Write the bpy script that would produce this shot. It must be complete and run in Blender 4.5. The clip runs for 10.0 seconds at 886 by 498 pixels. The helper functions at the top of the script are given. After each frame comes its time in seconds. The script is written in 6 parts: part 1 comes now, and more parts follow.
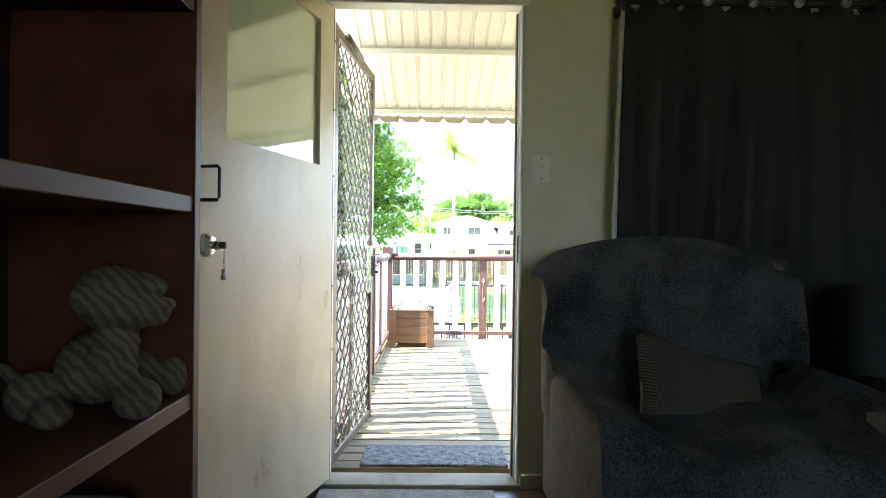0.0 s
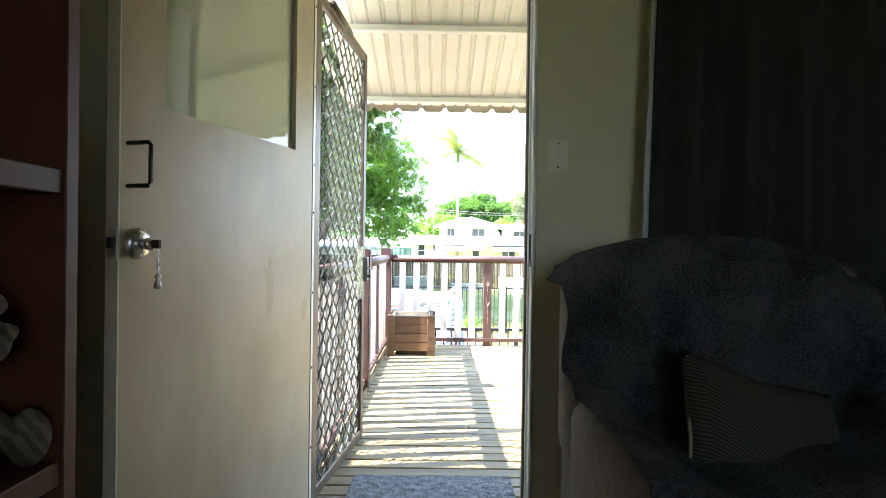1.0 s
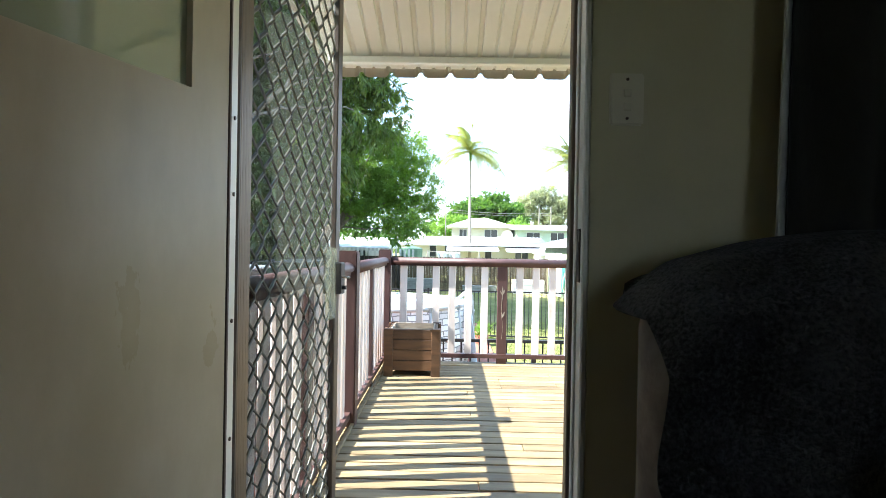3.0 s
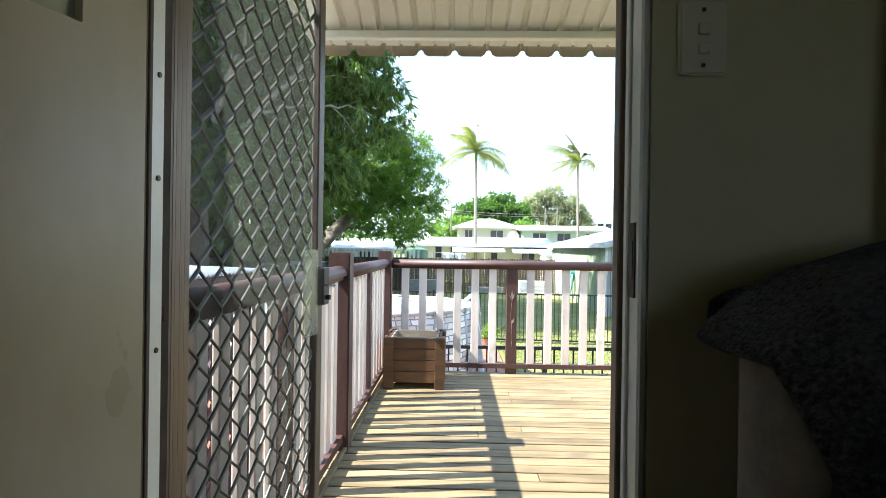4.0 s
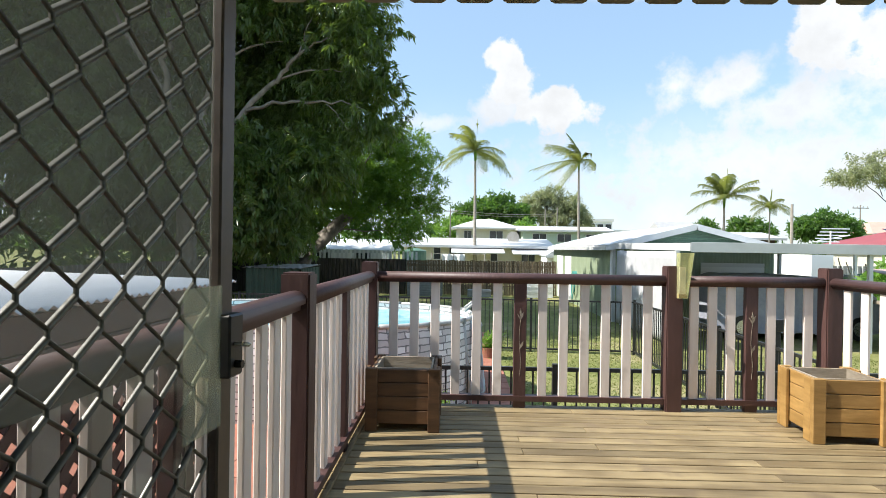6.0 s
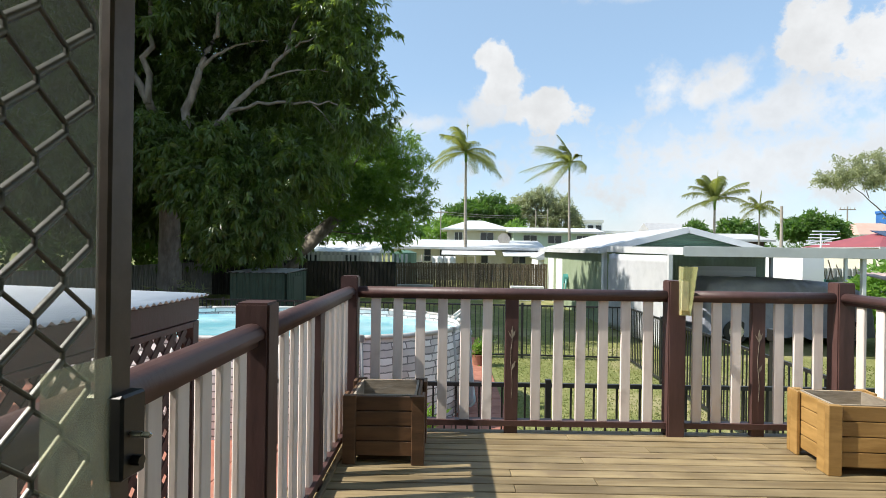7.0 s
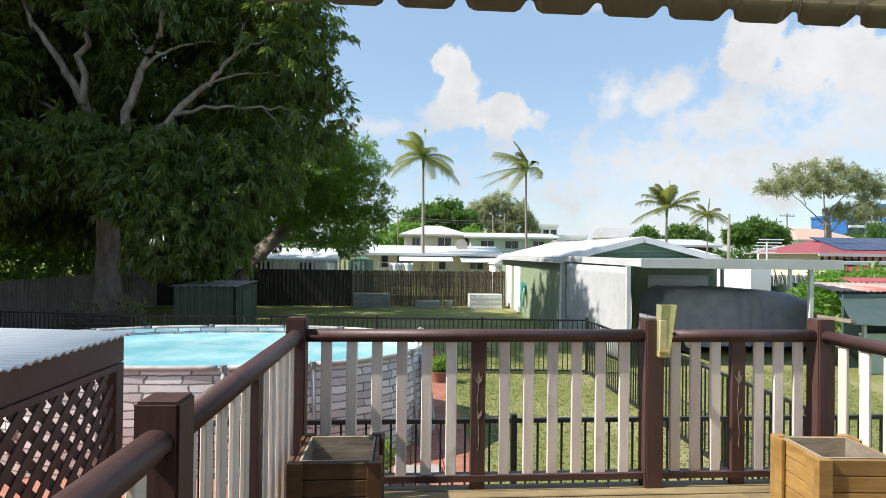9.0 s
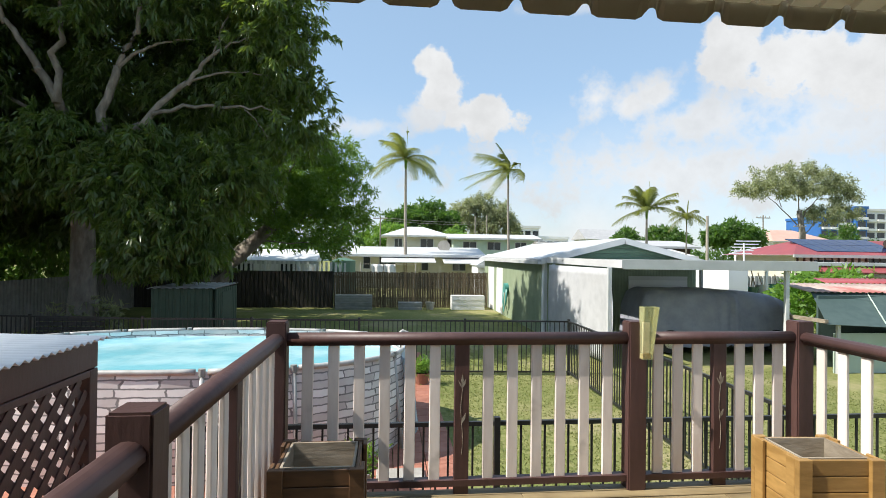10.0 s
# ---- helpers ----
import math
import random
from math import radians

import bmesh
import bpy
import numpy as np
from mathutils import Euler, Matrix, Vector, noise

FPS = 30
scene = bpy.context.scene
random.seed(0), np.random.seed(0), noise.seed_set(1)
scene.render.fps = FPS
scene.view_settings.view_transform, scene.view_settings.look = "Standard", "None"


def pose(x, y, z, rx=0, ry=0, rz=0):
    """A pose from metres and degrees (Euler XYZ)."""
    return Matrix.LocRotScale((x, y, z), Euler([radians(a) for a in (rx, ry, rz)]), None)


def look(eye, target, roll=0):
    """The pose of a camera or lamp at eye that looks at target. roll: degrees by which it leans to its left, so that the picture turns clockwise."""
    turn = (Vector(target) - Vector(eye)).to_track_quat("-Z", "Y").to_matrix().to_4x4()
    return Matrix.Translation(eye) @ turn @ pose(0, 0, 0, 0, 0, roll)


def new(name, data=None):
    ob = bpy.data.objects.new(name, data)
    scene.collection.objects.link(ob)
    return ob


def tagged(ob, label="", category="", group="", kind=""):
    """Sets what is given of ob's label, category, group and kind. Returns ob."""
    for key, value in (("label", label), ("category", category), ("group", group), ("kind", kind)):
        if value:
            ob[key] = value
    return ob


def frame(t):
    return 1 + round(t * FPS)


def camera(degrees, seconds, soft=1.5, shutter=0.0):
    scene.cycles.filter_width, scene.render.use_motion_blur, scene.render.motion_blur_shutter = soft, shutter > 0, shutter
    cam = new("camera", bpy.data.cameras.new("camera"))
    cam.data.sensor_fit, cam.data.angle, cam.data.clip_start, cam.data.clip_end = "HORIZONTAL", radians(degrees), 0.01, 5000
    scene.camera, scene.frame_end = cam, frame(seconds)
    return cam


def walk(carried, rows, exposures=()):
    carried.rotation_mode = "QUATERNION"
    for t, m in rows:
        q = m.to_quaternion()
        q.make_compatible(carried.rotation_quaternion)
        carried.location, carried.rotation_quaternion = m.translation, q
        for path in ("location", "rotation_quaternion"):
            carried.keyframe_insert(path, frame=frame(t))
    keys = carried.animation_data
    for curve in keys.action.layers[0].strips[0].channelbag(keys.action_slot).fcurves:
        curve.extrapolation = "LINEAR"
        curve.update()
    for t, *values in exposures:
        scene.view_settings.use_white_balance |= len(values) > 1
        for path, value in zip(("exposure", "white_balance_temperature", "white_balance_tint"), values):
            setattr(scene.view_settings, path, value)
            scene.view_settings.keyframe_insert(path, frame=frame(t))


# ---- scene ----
cam = camera(77.8, 10.0, soft=0.7)
PATH = [
    (0, (0.440, -2.331, 1.014), (0.471, -0.331, 1.0), 0.7),
    (0.5, (0.457, -2.156, 1.015), (0.481, -0.157, 1.003), 0.7),
    (1, (0.464, -1.976, 1.009), (0.481, 0.024, 1.001), 0.8),
    (1.5, (0.471, -1.770, 1.01), (0.475, 0.230, 1.001), 0.9),
    (2, (0.481, -1.590, 1.016), (0.476, 0.410, 1.007), 1.0),
    (2.5, (0.5, -1.391, 1.013), (0.485, 0.609, 1.005), 1.1),
    (4, (0.516, -0.860, 1.015), (0.467, 1.140, 1.012), 0.8),
    (4.5, (0.504, -0.664, 1.040), (0.451, 1.336, 1.036), 0.9),
    (5, (0.503, -0.496, 1.040), (0.451, 1.503, 1.036), 1.0),
    (5.5, (0.507, -0.312, 1.055), (0.456, 1.687, 1.052), 0.9),
    (7, (0.546, 0.121, 1.163), (0.534, 2.121, 1.164), 0.8),
    (7.5, (0.545, 0.248, 1.218), (0.565, 2.248, 1.225), 0.7),
    (8, (0.546, 0.345, 1.279), (0.602, 2.344, 1.289), 0.6),
    (8.5, (0.547, 0.415, 1.332), (0.648, 2.412, 1.344), 0.6),
    (9, (0.531, 0.467, 1.357), (0.674, 2.462, 1.373), 0.7),
    (9.5, (0.526, 0.488, 1.368), (0.706, 2.48, 1.386), 0.8),
    (10, (0.527, 0.498, 1.364), (0.734, 2.487, 1.385), 0.7),
]
walk(cam, [(t, look(e, a, r)) for t, e, a, r in PATH],
     exposures=[(0, 3.85, 6100, 10), (1, 3.4, 6100, 10), (2.5, 2.5, 6100, 10), (4, 1.9, 6150, 10), (4.5, 1.64, 6150, 10), (5, 1.32, 6200, 10), (5.5, 1.0, 6400, 10), (7, 0.55, 6550, 10), (10, 0.5, 6600, 10)])

# ---- world, sun ----
SUN = Vector((-1.0, -0.15, 1.09)).normalized()
world = bpy.data.worlds.new("sky")
scene.world = world
world.use_nodes = True
wt = world.node_tree
wt.nodes.clear()


def link_to(tree, sock, v):
    if isinstance(v, bpy.types.NodeSocket):
        tree.links.new(v, sock)
    else:
        sock.default_value = v


def op(tree, kind, a, b=0.0, c=None, clamp=False):
    n = tree.nodes.new("ShaderNodeMath")
    n.operation, n.use_clamp = kind, clamp
    link_to(tree, n.inputs[0], a)
    link_to(tree, n.inputs[1], b)
    if c is not None:
        link_to(tree, n.inputs[2], c)
    return n.outputs[0]


def noise_of(tree, vec, scale, detail=6.0, rough=0.55):
    n = tree.nodes.new("ShaderNodeTexNoise")
    if vec is not None:
        tree.links.new(vec, n.inputs["Vector"])
    n.inputs["Scale"].default_value, n.inputs["Detail"].default_value = scale, detail
    n.inputs["Roughness"].default_value = rough
    return n.outputs["Fac"]


def step(tree, v, lo, hi, a=0.0, b=1.0):
    n = tree.nodes.new("ShaderNodeMapRange")
    n.interpolation_type = "SMOOTHSTEP"
    link_to(tree, n.inputs["Value"], v)
    for k, x in (("From Min", lo), ("From Max", hi), ("To Min", a), ("To Max", b)):
        n.inputs[k].default_value = x
    return n.outputs["Result"]


def mix_colour(tree, fac, a, b, blend="MIX"):
    n = tree.nodes.new("ShaderNodeMix")
    n.data_type, n.blend_type = "RGBA", blend
    link_to(tree, n.inputs[0], fac)
    link_to(tree, n.inputs[6], a)
    link_to(tree, n.inputs[7], b)
    return n.outputs[2]


sky = wt.nodes.new("ShaderNodeTexSky")
sky.sky_type, sky.sun_disc = "NISHITA", False
sky.sun_elevation = math.asin(SUN.z)
sky.sun_rotation = math.atan2(SUN.x, SUN.y)
sky.air_density, sky.dust_density, sky.ozone_density = 1.0, 0.6, 1.6
coord = wt.nodes.new("ShaderNodeTexCoord").outputs["Generated"]
sep = wt.nodes.new("ShaderNodeSeparateXYZ")
wt.links.new(coord, sep.inputs[0])
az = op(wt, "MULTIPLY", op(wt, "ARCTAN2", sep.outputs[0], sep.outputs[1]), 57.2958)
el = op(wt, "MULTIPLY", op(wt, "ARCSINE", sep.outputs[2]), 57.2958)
puff = op(wt, "SUBTRACT", noise_of(wt, coord, 17.0, 10.0, 0.62), 0.5)
drift = op(wt, "SUBTRACT", noise_of(wt, coord, 4.0, 7.0, 0.55), 0.5)
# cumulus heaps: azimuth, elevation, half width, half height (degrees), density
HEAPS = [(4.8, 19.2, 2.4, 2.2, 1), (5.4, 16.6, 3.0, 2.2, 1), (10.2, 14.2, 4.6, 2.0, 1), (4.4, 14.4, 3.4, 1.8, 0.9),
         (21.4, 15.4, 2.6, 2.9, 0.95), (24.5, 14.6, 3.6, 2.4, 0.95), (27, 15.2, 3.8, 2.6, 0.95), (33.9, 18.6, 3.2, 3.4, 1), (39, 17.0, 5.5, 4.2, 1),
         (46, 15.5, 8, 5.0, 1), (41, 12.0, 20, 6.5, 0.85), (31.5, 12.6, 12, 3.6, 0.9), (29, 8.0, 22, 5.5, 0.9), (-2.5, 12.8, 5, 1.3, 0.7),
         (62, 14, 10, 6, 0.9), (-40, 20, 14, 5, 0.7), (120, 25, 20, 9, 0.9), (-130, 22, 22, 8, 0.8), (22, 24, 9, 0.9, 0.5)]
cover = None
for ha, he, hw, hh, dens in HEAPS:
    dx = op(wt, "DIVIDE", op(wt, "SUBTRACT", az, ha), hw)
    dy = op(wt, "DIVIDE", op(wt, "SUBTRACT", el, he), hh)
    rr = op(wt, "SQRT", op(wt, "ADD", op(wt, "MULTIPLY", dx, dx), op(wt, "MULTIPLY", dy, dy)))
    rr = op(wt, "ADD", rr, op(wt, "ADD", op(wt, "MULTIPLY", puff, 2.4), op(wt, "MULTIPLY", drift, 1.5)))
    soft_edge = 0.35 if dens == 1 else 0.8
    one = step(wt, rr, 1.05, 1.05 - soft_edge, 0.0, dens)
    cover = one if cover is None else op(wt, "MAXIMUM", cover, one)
haze = step(wt, el, 17.0, 0.0, 0.0, 0.92)
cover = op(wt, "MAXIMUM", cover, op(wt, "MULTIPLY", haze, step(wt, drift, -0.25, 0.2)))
body = step(wt, op(wt, "ADD", puff, drift), -0.3, 0.3, 0.86, 1.05)
cloud_light = wt.nodes.new("ShaderNodeCombineColor")
for k, v in enumerate((5.45, 5.6, 5.75)):
    wt.links.new(op(wt, "MULTIPLY", body, v), cloud_light.inputs[k])
bg = wt.nodes.new("ShaderNodeBackground")
bg.inputs["Strength"].default_value = 0.11
pale = mix_colour(wt, 0.36, sky.outputs[0], (4.2, 6.2, 8.3, 1))
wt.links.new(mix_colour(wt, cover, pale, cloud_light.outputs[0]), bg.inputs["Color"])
wt.links.new(bg.outputs[0], wt.nodes.new("ShaderNodeOutputWorld").inputs["Surface"])

sun = new("sun", bpy.data.lights.new("sun", "SUN"))
sun.data.energy, sun.data.angle, sun.data.color = 5.0, radians(0.53), (1.0, 0.95, 0.87)
sun.matrix_basis = look(SUN * 60, (0, 0, 0))


# ---- materials ----
def mat(name, c1, c2, scale=8.0, rough=0.6, bump=0.15, stretch=(1, 1, 1), metal=0.0, vary=0.12, large=0.12,
        stain=None, stain_at=0.62, depth=0.01, gloss_var=0.15, wave=None, island=False, spec=0.5):
    m = bpy.data.materials.new(name)
    m.use_nodes = True
    t = m.node_tree
    b = t.nodes["Principled BSDF"]
    tc = t.nodes.new("ShaderNodeTexCoord").outputs["Object"]
    info = t.nodes.new("ShaderNodeNewGeometry").outputs["Random Per Island"] if island else t.nodes.new("ShaderNodeObjectInfo").outputs["Random"]
    shift = t.nodes.new("ShaderNodeVectorMath")
    shift.operation = "MULTIPLY_ADD"
    t.links.new(info, shift.inputs[0])
    shift.inputs[1].default_value = (37, 23, 11)
    t.links.new(tc, shift.inputs[2])
    mp = t.nodes.new("ShaderNodeMapping")
    mp.inputs["Scale"].default_value = stretch
    t.links.new(shift.outputs[0], mp.inputs["Vector"])
    fine = noise_of(t, mp.outputs[0], scale, 8.0, 0.6)
    broad = noise_of(t, shift.outputs[0], scale * large, 4.0, 0.5)
    f = op(t, "ADD", op(t, "MULTIPLY", fine, 0.6), op(t, "MULTIPLY", broad, 0.4))
    col = mix_colour(t, step(t, f, 0.36, 0.64), (*c1, 1), (*c2, 1))
    if stain:
        col = mix_colour(t, step(t, broad, stain_at, stain_at + 0.14, 0, 0.8), col, (*stain, 1))
    hsv = t.nodes.new("ShaderNodeHueSaturation")
    t.links.new(col, hsv.inputs["Color"])
    t.links.new(op(t, "MULTIPLY_ADD", info, 2 * vary, 1 - vary), hsv.inputs["Value"])
    t.links.new(hsv.outputs[0], b.inputs["Base Color"])
    t.links.new(op(t, "MULTIPLY_ADD", fine, gloss_var, rough - gloss_var / 2, clamp=True), b.inputs["Roughness"])
    b.inputs["Metallic"].default_value = metal
    b.inputs["Specular IOR Level"].default_value = spec
    if bump:
        bn = t.nodes.new("ShaderNodeBump")
        bn.inputs["Strength"].default_value, bn.inputs["Distance"].default_value = bump, depth
        t.links.new(fine, bn.inputs["Height"])
        t.links.new(bn.outputs[0], b.inputs["Normal"])
    return m


def leaf_mat(name, c1, c2, glow, rough=0.45, thin=0.42):
    """Foliage: each leaf varies, and lets some light through."""
    m = bpy.data.materials.new(name)
    m.use_nodes = True
    t = m.node_tree
    b = t.nodes["Principled BSDF"]
    isl = t.nodes.new("ShaderNodeNewGeometry").outputs["Random Per Island"]
    big = noise_of(t, t.nodes.new("ShaderNodeTexCoord").outputs["Object"], 0.6, 3.0)
    col = mix_colour(t, op(t, "ADD", op(t, "MULTIPLY", isl, 0.6), op(t, "MULTIPLY", big, 0.4)), (*c1, 1), (*c2, 1))
    t.links.new(col, b.inputs["Base Color"])
    b.inputs["Roughness"].default_value = rough
    b.inputs["Specular IOR Level"].default_value = 0.5
    tr = t.nodes.new("ShaderNodeBsdfTranslucent")
    tr.inputs["Color"].default_value = (*glow, 1)
    mx = t.nodes.new("ShaderNodeMixShader")
    mx.inputs[0].default_value = thin
    t.links.new(b.outputs[0], mx.inputs[1])
    t.links.new(tr.outputs[0], mx.inputs[2])
    t.links.new(mx.outputs[0], t.nodes["Material Output"].inputs["Surface"])
    return m


def glass_mat(name, tint=(0.9, 0.95, 0.92), rough=0.02, ior=1.45):
    m = bpy.data.materials.new(name)
    m.use_nodes = True
    t = m.node_tree
    gl = t.nodes.new("ShaderNodeBsdfGlossy")
    gl.inputs["Roughness"].default_value = rough
    tp = t.nodes.new("ShaderNodeBsdfTransparent")
    tp.inputs["Color"].default_value = (*tint, 1)
    fr = t.nodes.new("ShaderNodeFresnel")
    fr.inputs["IOR"].default_value = ior
    mx = t.nodes.new("ShaderNodeMixShader")
    t.links.new(fr.outputs[0], mx.inputs[0])
    t.links.new(tp.outputs[0], mx.inputs[1])
    t.links.new(gl.outputs[0], mx.inputs[2])
    t.links.new(mx.outputs[0], t.nodes["Material Output"].inputs["Surface"])
    return m


M_BROWN = mat("brown_paint", (0.066, 0.032, 0.028), (0.088, 0.044, 0.039), 26, 0.5, 0.25, (1, 1, 0.25), stain=(0.14, 0.09, 0.08), stain_at=0.70)
M_CREAM = mat("cream_paint", (0.72, 0.63, 0.57), (0.80, 0.72, 0.66), 22, 0.55, 0.2, (1, 1, 0.2), stain=(0.36, 0.30, 0.25), stain_at=0.62)
M_DECK = mat("weathered_deck", (0.145, 0.104, 0.050), (0.300, 0.230, 0.120), 9, 0.62, 0.6, (0.12, 1.6, 1), vary=0.22, large=0.35, stain=(0.16, 0.115, 0.065), stain_at=0.56, depth=0.006)
# aged timber, base colour deepened for the box's shaded side
M_PLANT_OLD = mat("aged_pine_in_shade", (0.072, 0.037, 0.017), (0.145, 0.074, 0.033), 16, 0.55, 0.4, (0.25, 0.25, 1.4), vary=0.15, depth=0.006)
M_PLANT = mat("honey_pine", (0.26, 0.148, 0.043), (0.40, 0.24, 0.080), 16, 0.5, 0.35, (0.3, 0.3, 1.5), vary=0.15, depth=0.006)
M_PLANT_IN = mat("grey_weathered_pine", (0.21, 0.17, 0.12), (0.36, 0.31, 0.24), 18, 0.8, 0.4, (0.3, 0.3, 1.4))
M_WALL = mat("cream_wall", (0.58, 0.55, 0.37), (0.64, 0.61, 0.42), 4, 0.6, 0.06, stain=(0.42, 0.40, 0.29), stain_at=0.66, vary=0.02)
M_TRIM = mat("gloss_trim", (0.58, 0.55, 0.42), (0.64, 0.61, 0.48), 12, 0.35, 0.08, stain=(0.40, 0.36, 0.26), stain_at=0.66, vary=0.04)
M_DOOR = mat("varnished_door", (0.435, 0.360, 0.235), (0.55, 0.47, 0.33), 3.2, 0.34, 0.05, (1.4, 1.4, 0.6), vary=0.02, large=0.8, gloss_var=0.35)
M_JAMB = mat("white_gloss", (0.66, 0.66, 0.58), (0.74, 0.74, 0.66), 14, 0.35, 0.1, stain=(0.35, 0.30, 0.22), stain_at=0.68)
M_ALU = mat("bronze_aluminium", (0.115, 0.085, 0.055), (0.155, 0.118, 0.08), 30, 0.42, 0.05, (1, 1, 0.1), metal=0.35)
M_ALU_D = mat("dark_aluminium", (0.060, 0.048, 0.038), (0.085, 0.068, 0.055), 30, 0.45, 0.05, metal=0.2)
M_GRILLE = mat("grille_coat", (0.085, 0.088, 0.072), (0.125, 0.128, 0.108), 40, 0.38, 0.1, metal=0.1)
M_BLACK = mat("black_powdercoat", (0.012, 0.013, 0.013), (0.022, 0.022, 0.021), 30, 0.45, 0.1)
M_BLACKP = mat("black_plastic", (0.010, 0.010, 0.011), (0.02, 0.02, 0.02), 30, 0.4, 0.05)
M_CHROME = mat("brushed_steel", (0.55, 0.54, 0.52), (0.66, 0.65, 0.63), 40, 0.28, 0.05, metal=1.0)
M_AWN = mat("awning_enamel", (0.82, 0.82, 0.72), (0.87, 0.87, 0.79), 6, 0.4, 0.05, stain=(0.60, 0.57, 0.46), stain_at=0.70, vary=0.03)
# same cream metal as the sheet, darkened for shade under the drop edge
M_AWN_E = mat("shaded_awning_edge", (0.27, 0.225, 0.150), (0.33, 0.285, 0.20), 8, 0.45, 0.05)
M_MAT = mat("grey_doormat", (0.055, 0.06, 0.065), (0.32, 0.33, 0.34), 160, 0.95, 1.0, depth=0.01, large=0.2)
M_RUG = mat("inner_mat", (0.20, 0.18, 0.16), (0.34, 0.31, 0.28), 120, 0.95, 0.8)
M_FLOOR = mat("dark_floorboards", (0.05, 0.026, 0.014), (0.09, 0.05, 0.028), 8, 0.35, 0.15, (1, 0.1, 1))
# back of the bookshelf: shade between the boards is put into the colour
M_SHELF_B = mat("shaded_shelf_backing", (0.022, 0.010, 0.006), (0.038, 0.018, 0.010), 8, 0.7, 0.1, spec=0.1)
M_SHELF = mat("walnut_shelf", (0.072, 0.024, 0.011), (0.118, 0.041, 0.019), 8, 0.5, 0.1, (1, 0.15, 1), vary=0.08, spec=0.22)
M_CURT = mat("charcoal_curtain", (0.012, 0.013, 0.012), (0.020, 0.021, 0.019), 60, 0.8, 0.3, (1, 1, 0.3))
M_LINING = mat("white_curtain_lining", (0.45, 0.45, 0.42), (0.55, 0.55, 0.5), 40, 0.9, 0.2)
M_THROW = mat("charcoal_fleece", (0.034, 0.036, 0.040), (0.150, 0.153, 0.158), 150, 1.0, 1.0, depth=0.02, large=0.05, spec=0.1)
M_SUEDE = mat("taupe_suede", (0.13, 0.11, 0.09), (0.20, 0.17, 0.14), 20, 0.9, 0.3, spec=0.2)
M_CUSH_E = mat("cushion_edge", (0.30, 0.26, 0.17), (0.38, 0.33, 0.22), 60, 0.9, 0.3)
M_PLATE = mat("switch_plastic", (0.66, 0.63, 0.50), (0.72, 0.69, 0.56), 10, 0.4, 0.03)
M_SCREW = mat("dark_screw", (0.05, 0.04, 0.03), (0.09, 0.07, 0.05), 60, 0.5, 0.1, metal=0.6)
M_ZINC = mat("white_sheeting", (0.66, 0.68, 0.68), (0.78, 0.79, 0.79), 3, 0.45, 0.05, stain=(0.5, 0.5, 0.48), stain_at=0.68)
M_ROOFW = mat("white_roof", (0.48, 0.49, 0.49), (0.60, 0.61, 0.61), 1.2, 0.5, 0.05, vary=0.05)
M_FASCIA = mat("grey_white_fascia", (0.50, 0.52, 0.515), (0.59, 0.61, 0.605), 2, 0.45, 0.04)
M_GREENS = mat("pale_green_sheeting", (0.25, 0.31, 0.20), (0.31, 0.37, 0.25), 2.5, 0.5, 0.06)
M_GABLE = mat("green_gable_sheet", (0.085, 0.17, 0.115), (0.12, 0.22, 0.15), 2, 0.5, 0.06)
M_SHEDG = mat("dark_green_shed", (0.021, 0.046, 0.028), (0.033, 0.063, 0.041), 4, 0.6, 0.08, spec=0.3)
M_SHADE = mat("white_shadecloth", (0.43, 0.44, 0.45), (0.52, 0.53, 0.54), 3, 0.9, 0.1)
M_TARP = mat("grey_car_cover", (0.26, 0.275, 0.33), (0.35, 0.365, 0.42), 3, 0.6, 0.5, depth=0.07)
M_PALING = mat("grey_palings", (0.068, 0.050, 0.029), (0.155, 0.116, 0.070), 5, 0.85, 0.3, (3, 3, 0.3), island=True, vary=0.25)
M_CORR = mat("grey_corrugated", (0.20, 0.21, 0.20), (0.29, 0.30, 0.29), 3, 0.6, 0.05)
M_CORRS = mat("weathered_steel_fence", (0.145, 0.134, 0.118), (0.225, 0.21, 0.19), 3, 0.65, 0.05)
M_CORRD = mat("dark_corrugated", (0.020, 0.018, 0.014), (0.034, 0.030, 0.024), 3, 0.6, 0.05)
M_PAVE = mat("terracotta_paving", (0.30, 0.115, 0.075), (0.42, 0.18, 0.12), 7, 0.8, 0.25, stain=(0.27, 0.15, 0.115), stain_at=0.6, vary=0.14)
M_BARK = mat("grey_bark", (0.12, 0.102, 0.082), (0.26, 0.228, 0.19), 6, 0.9, 0.9, (1, 1, 0.4), depth=0.05)
M_PALMB = mat("palm_bark", (0.26, 0.23, 0.19), (0.38, 0.34, 0.29), 4, 0.9, 0.4, (0.3, 0.3, 3), depth=0.03)
M_CONC = mat("concrete", (0.30, 0.28, 0.25), (0.42, 0.40, 0.36), 6, 0.85, 0.2)
M_HOUSE = mat("cream_render", (0.58, 0.55, 0.46), (0.66, 0.63, 0.54), 1.0, 0.7, 0.05)
M_MINT = mat("mint_cladding", (0.38, 0.48, 0.41), (0.45, 0.54, 0.47), 1.0, 0.7, 0.05)
M_REDR = mat("red_tin_roof", (0.27, 0.055, 0.060), (0.36, 0.085, 0.085), 1.2, 0.5, 0.05)
M_TERRA = mat("terracotta_roof", (0.52, 0.31, 0.24), (0.60, 0.38, 0.30), 1.2, 0.6, 0.05)
M_GREYR = mat("grey_roof", (0.36, 0.36, 0.36), (0.44, 0.44, 0.44), 1.2, 0.6, 0.05)
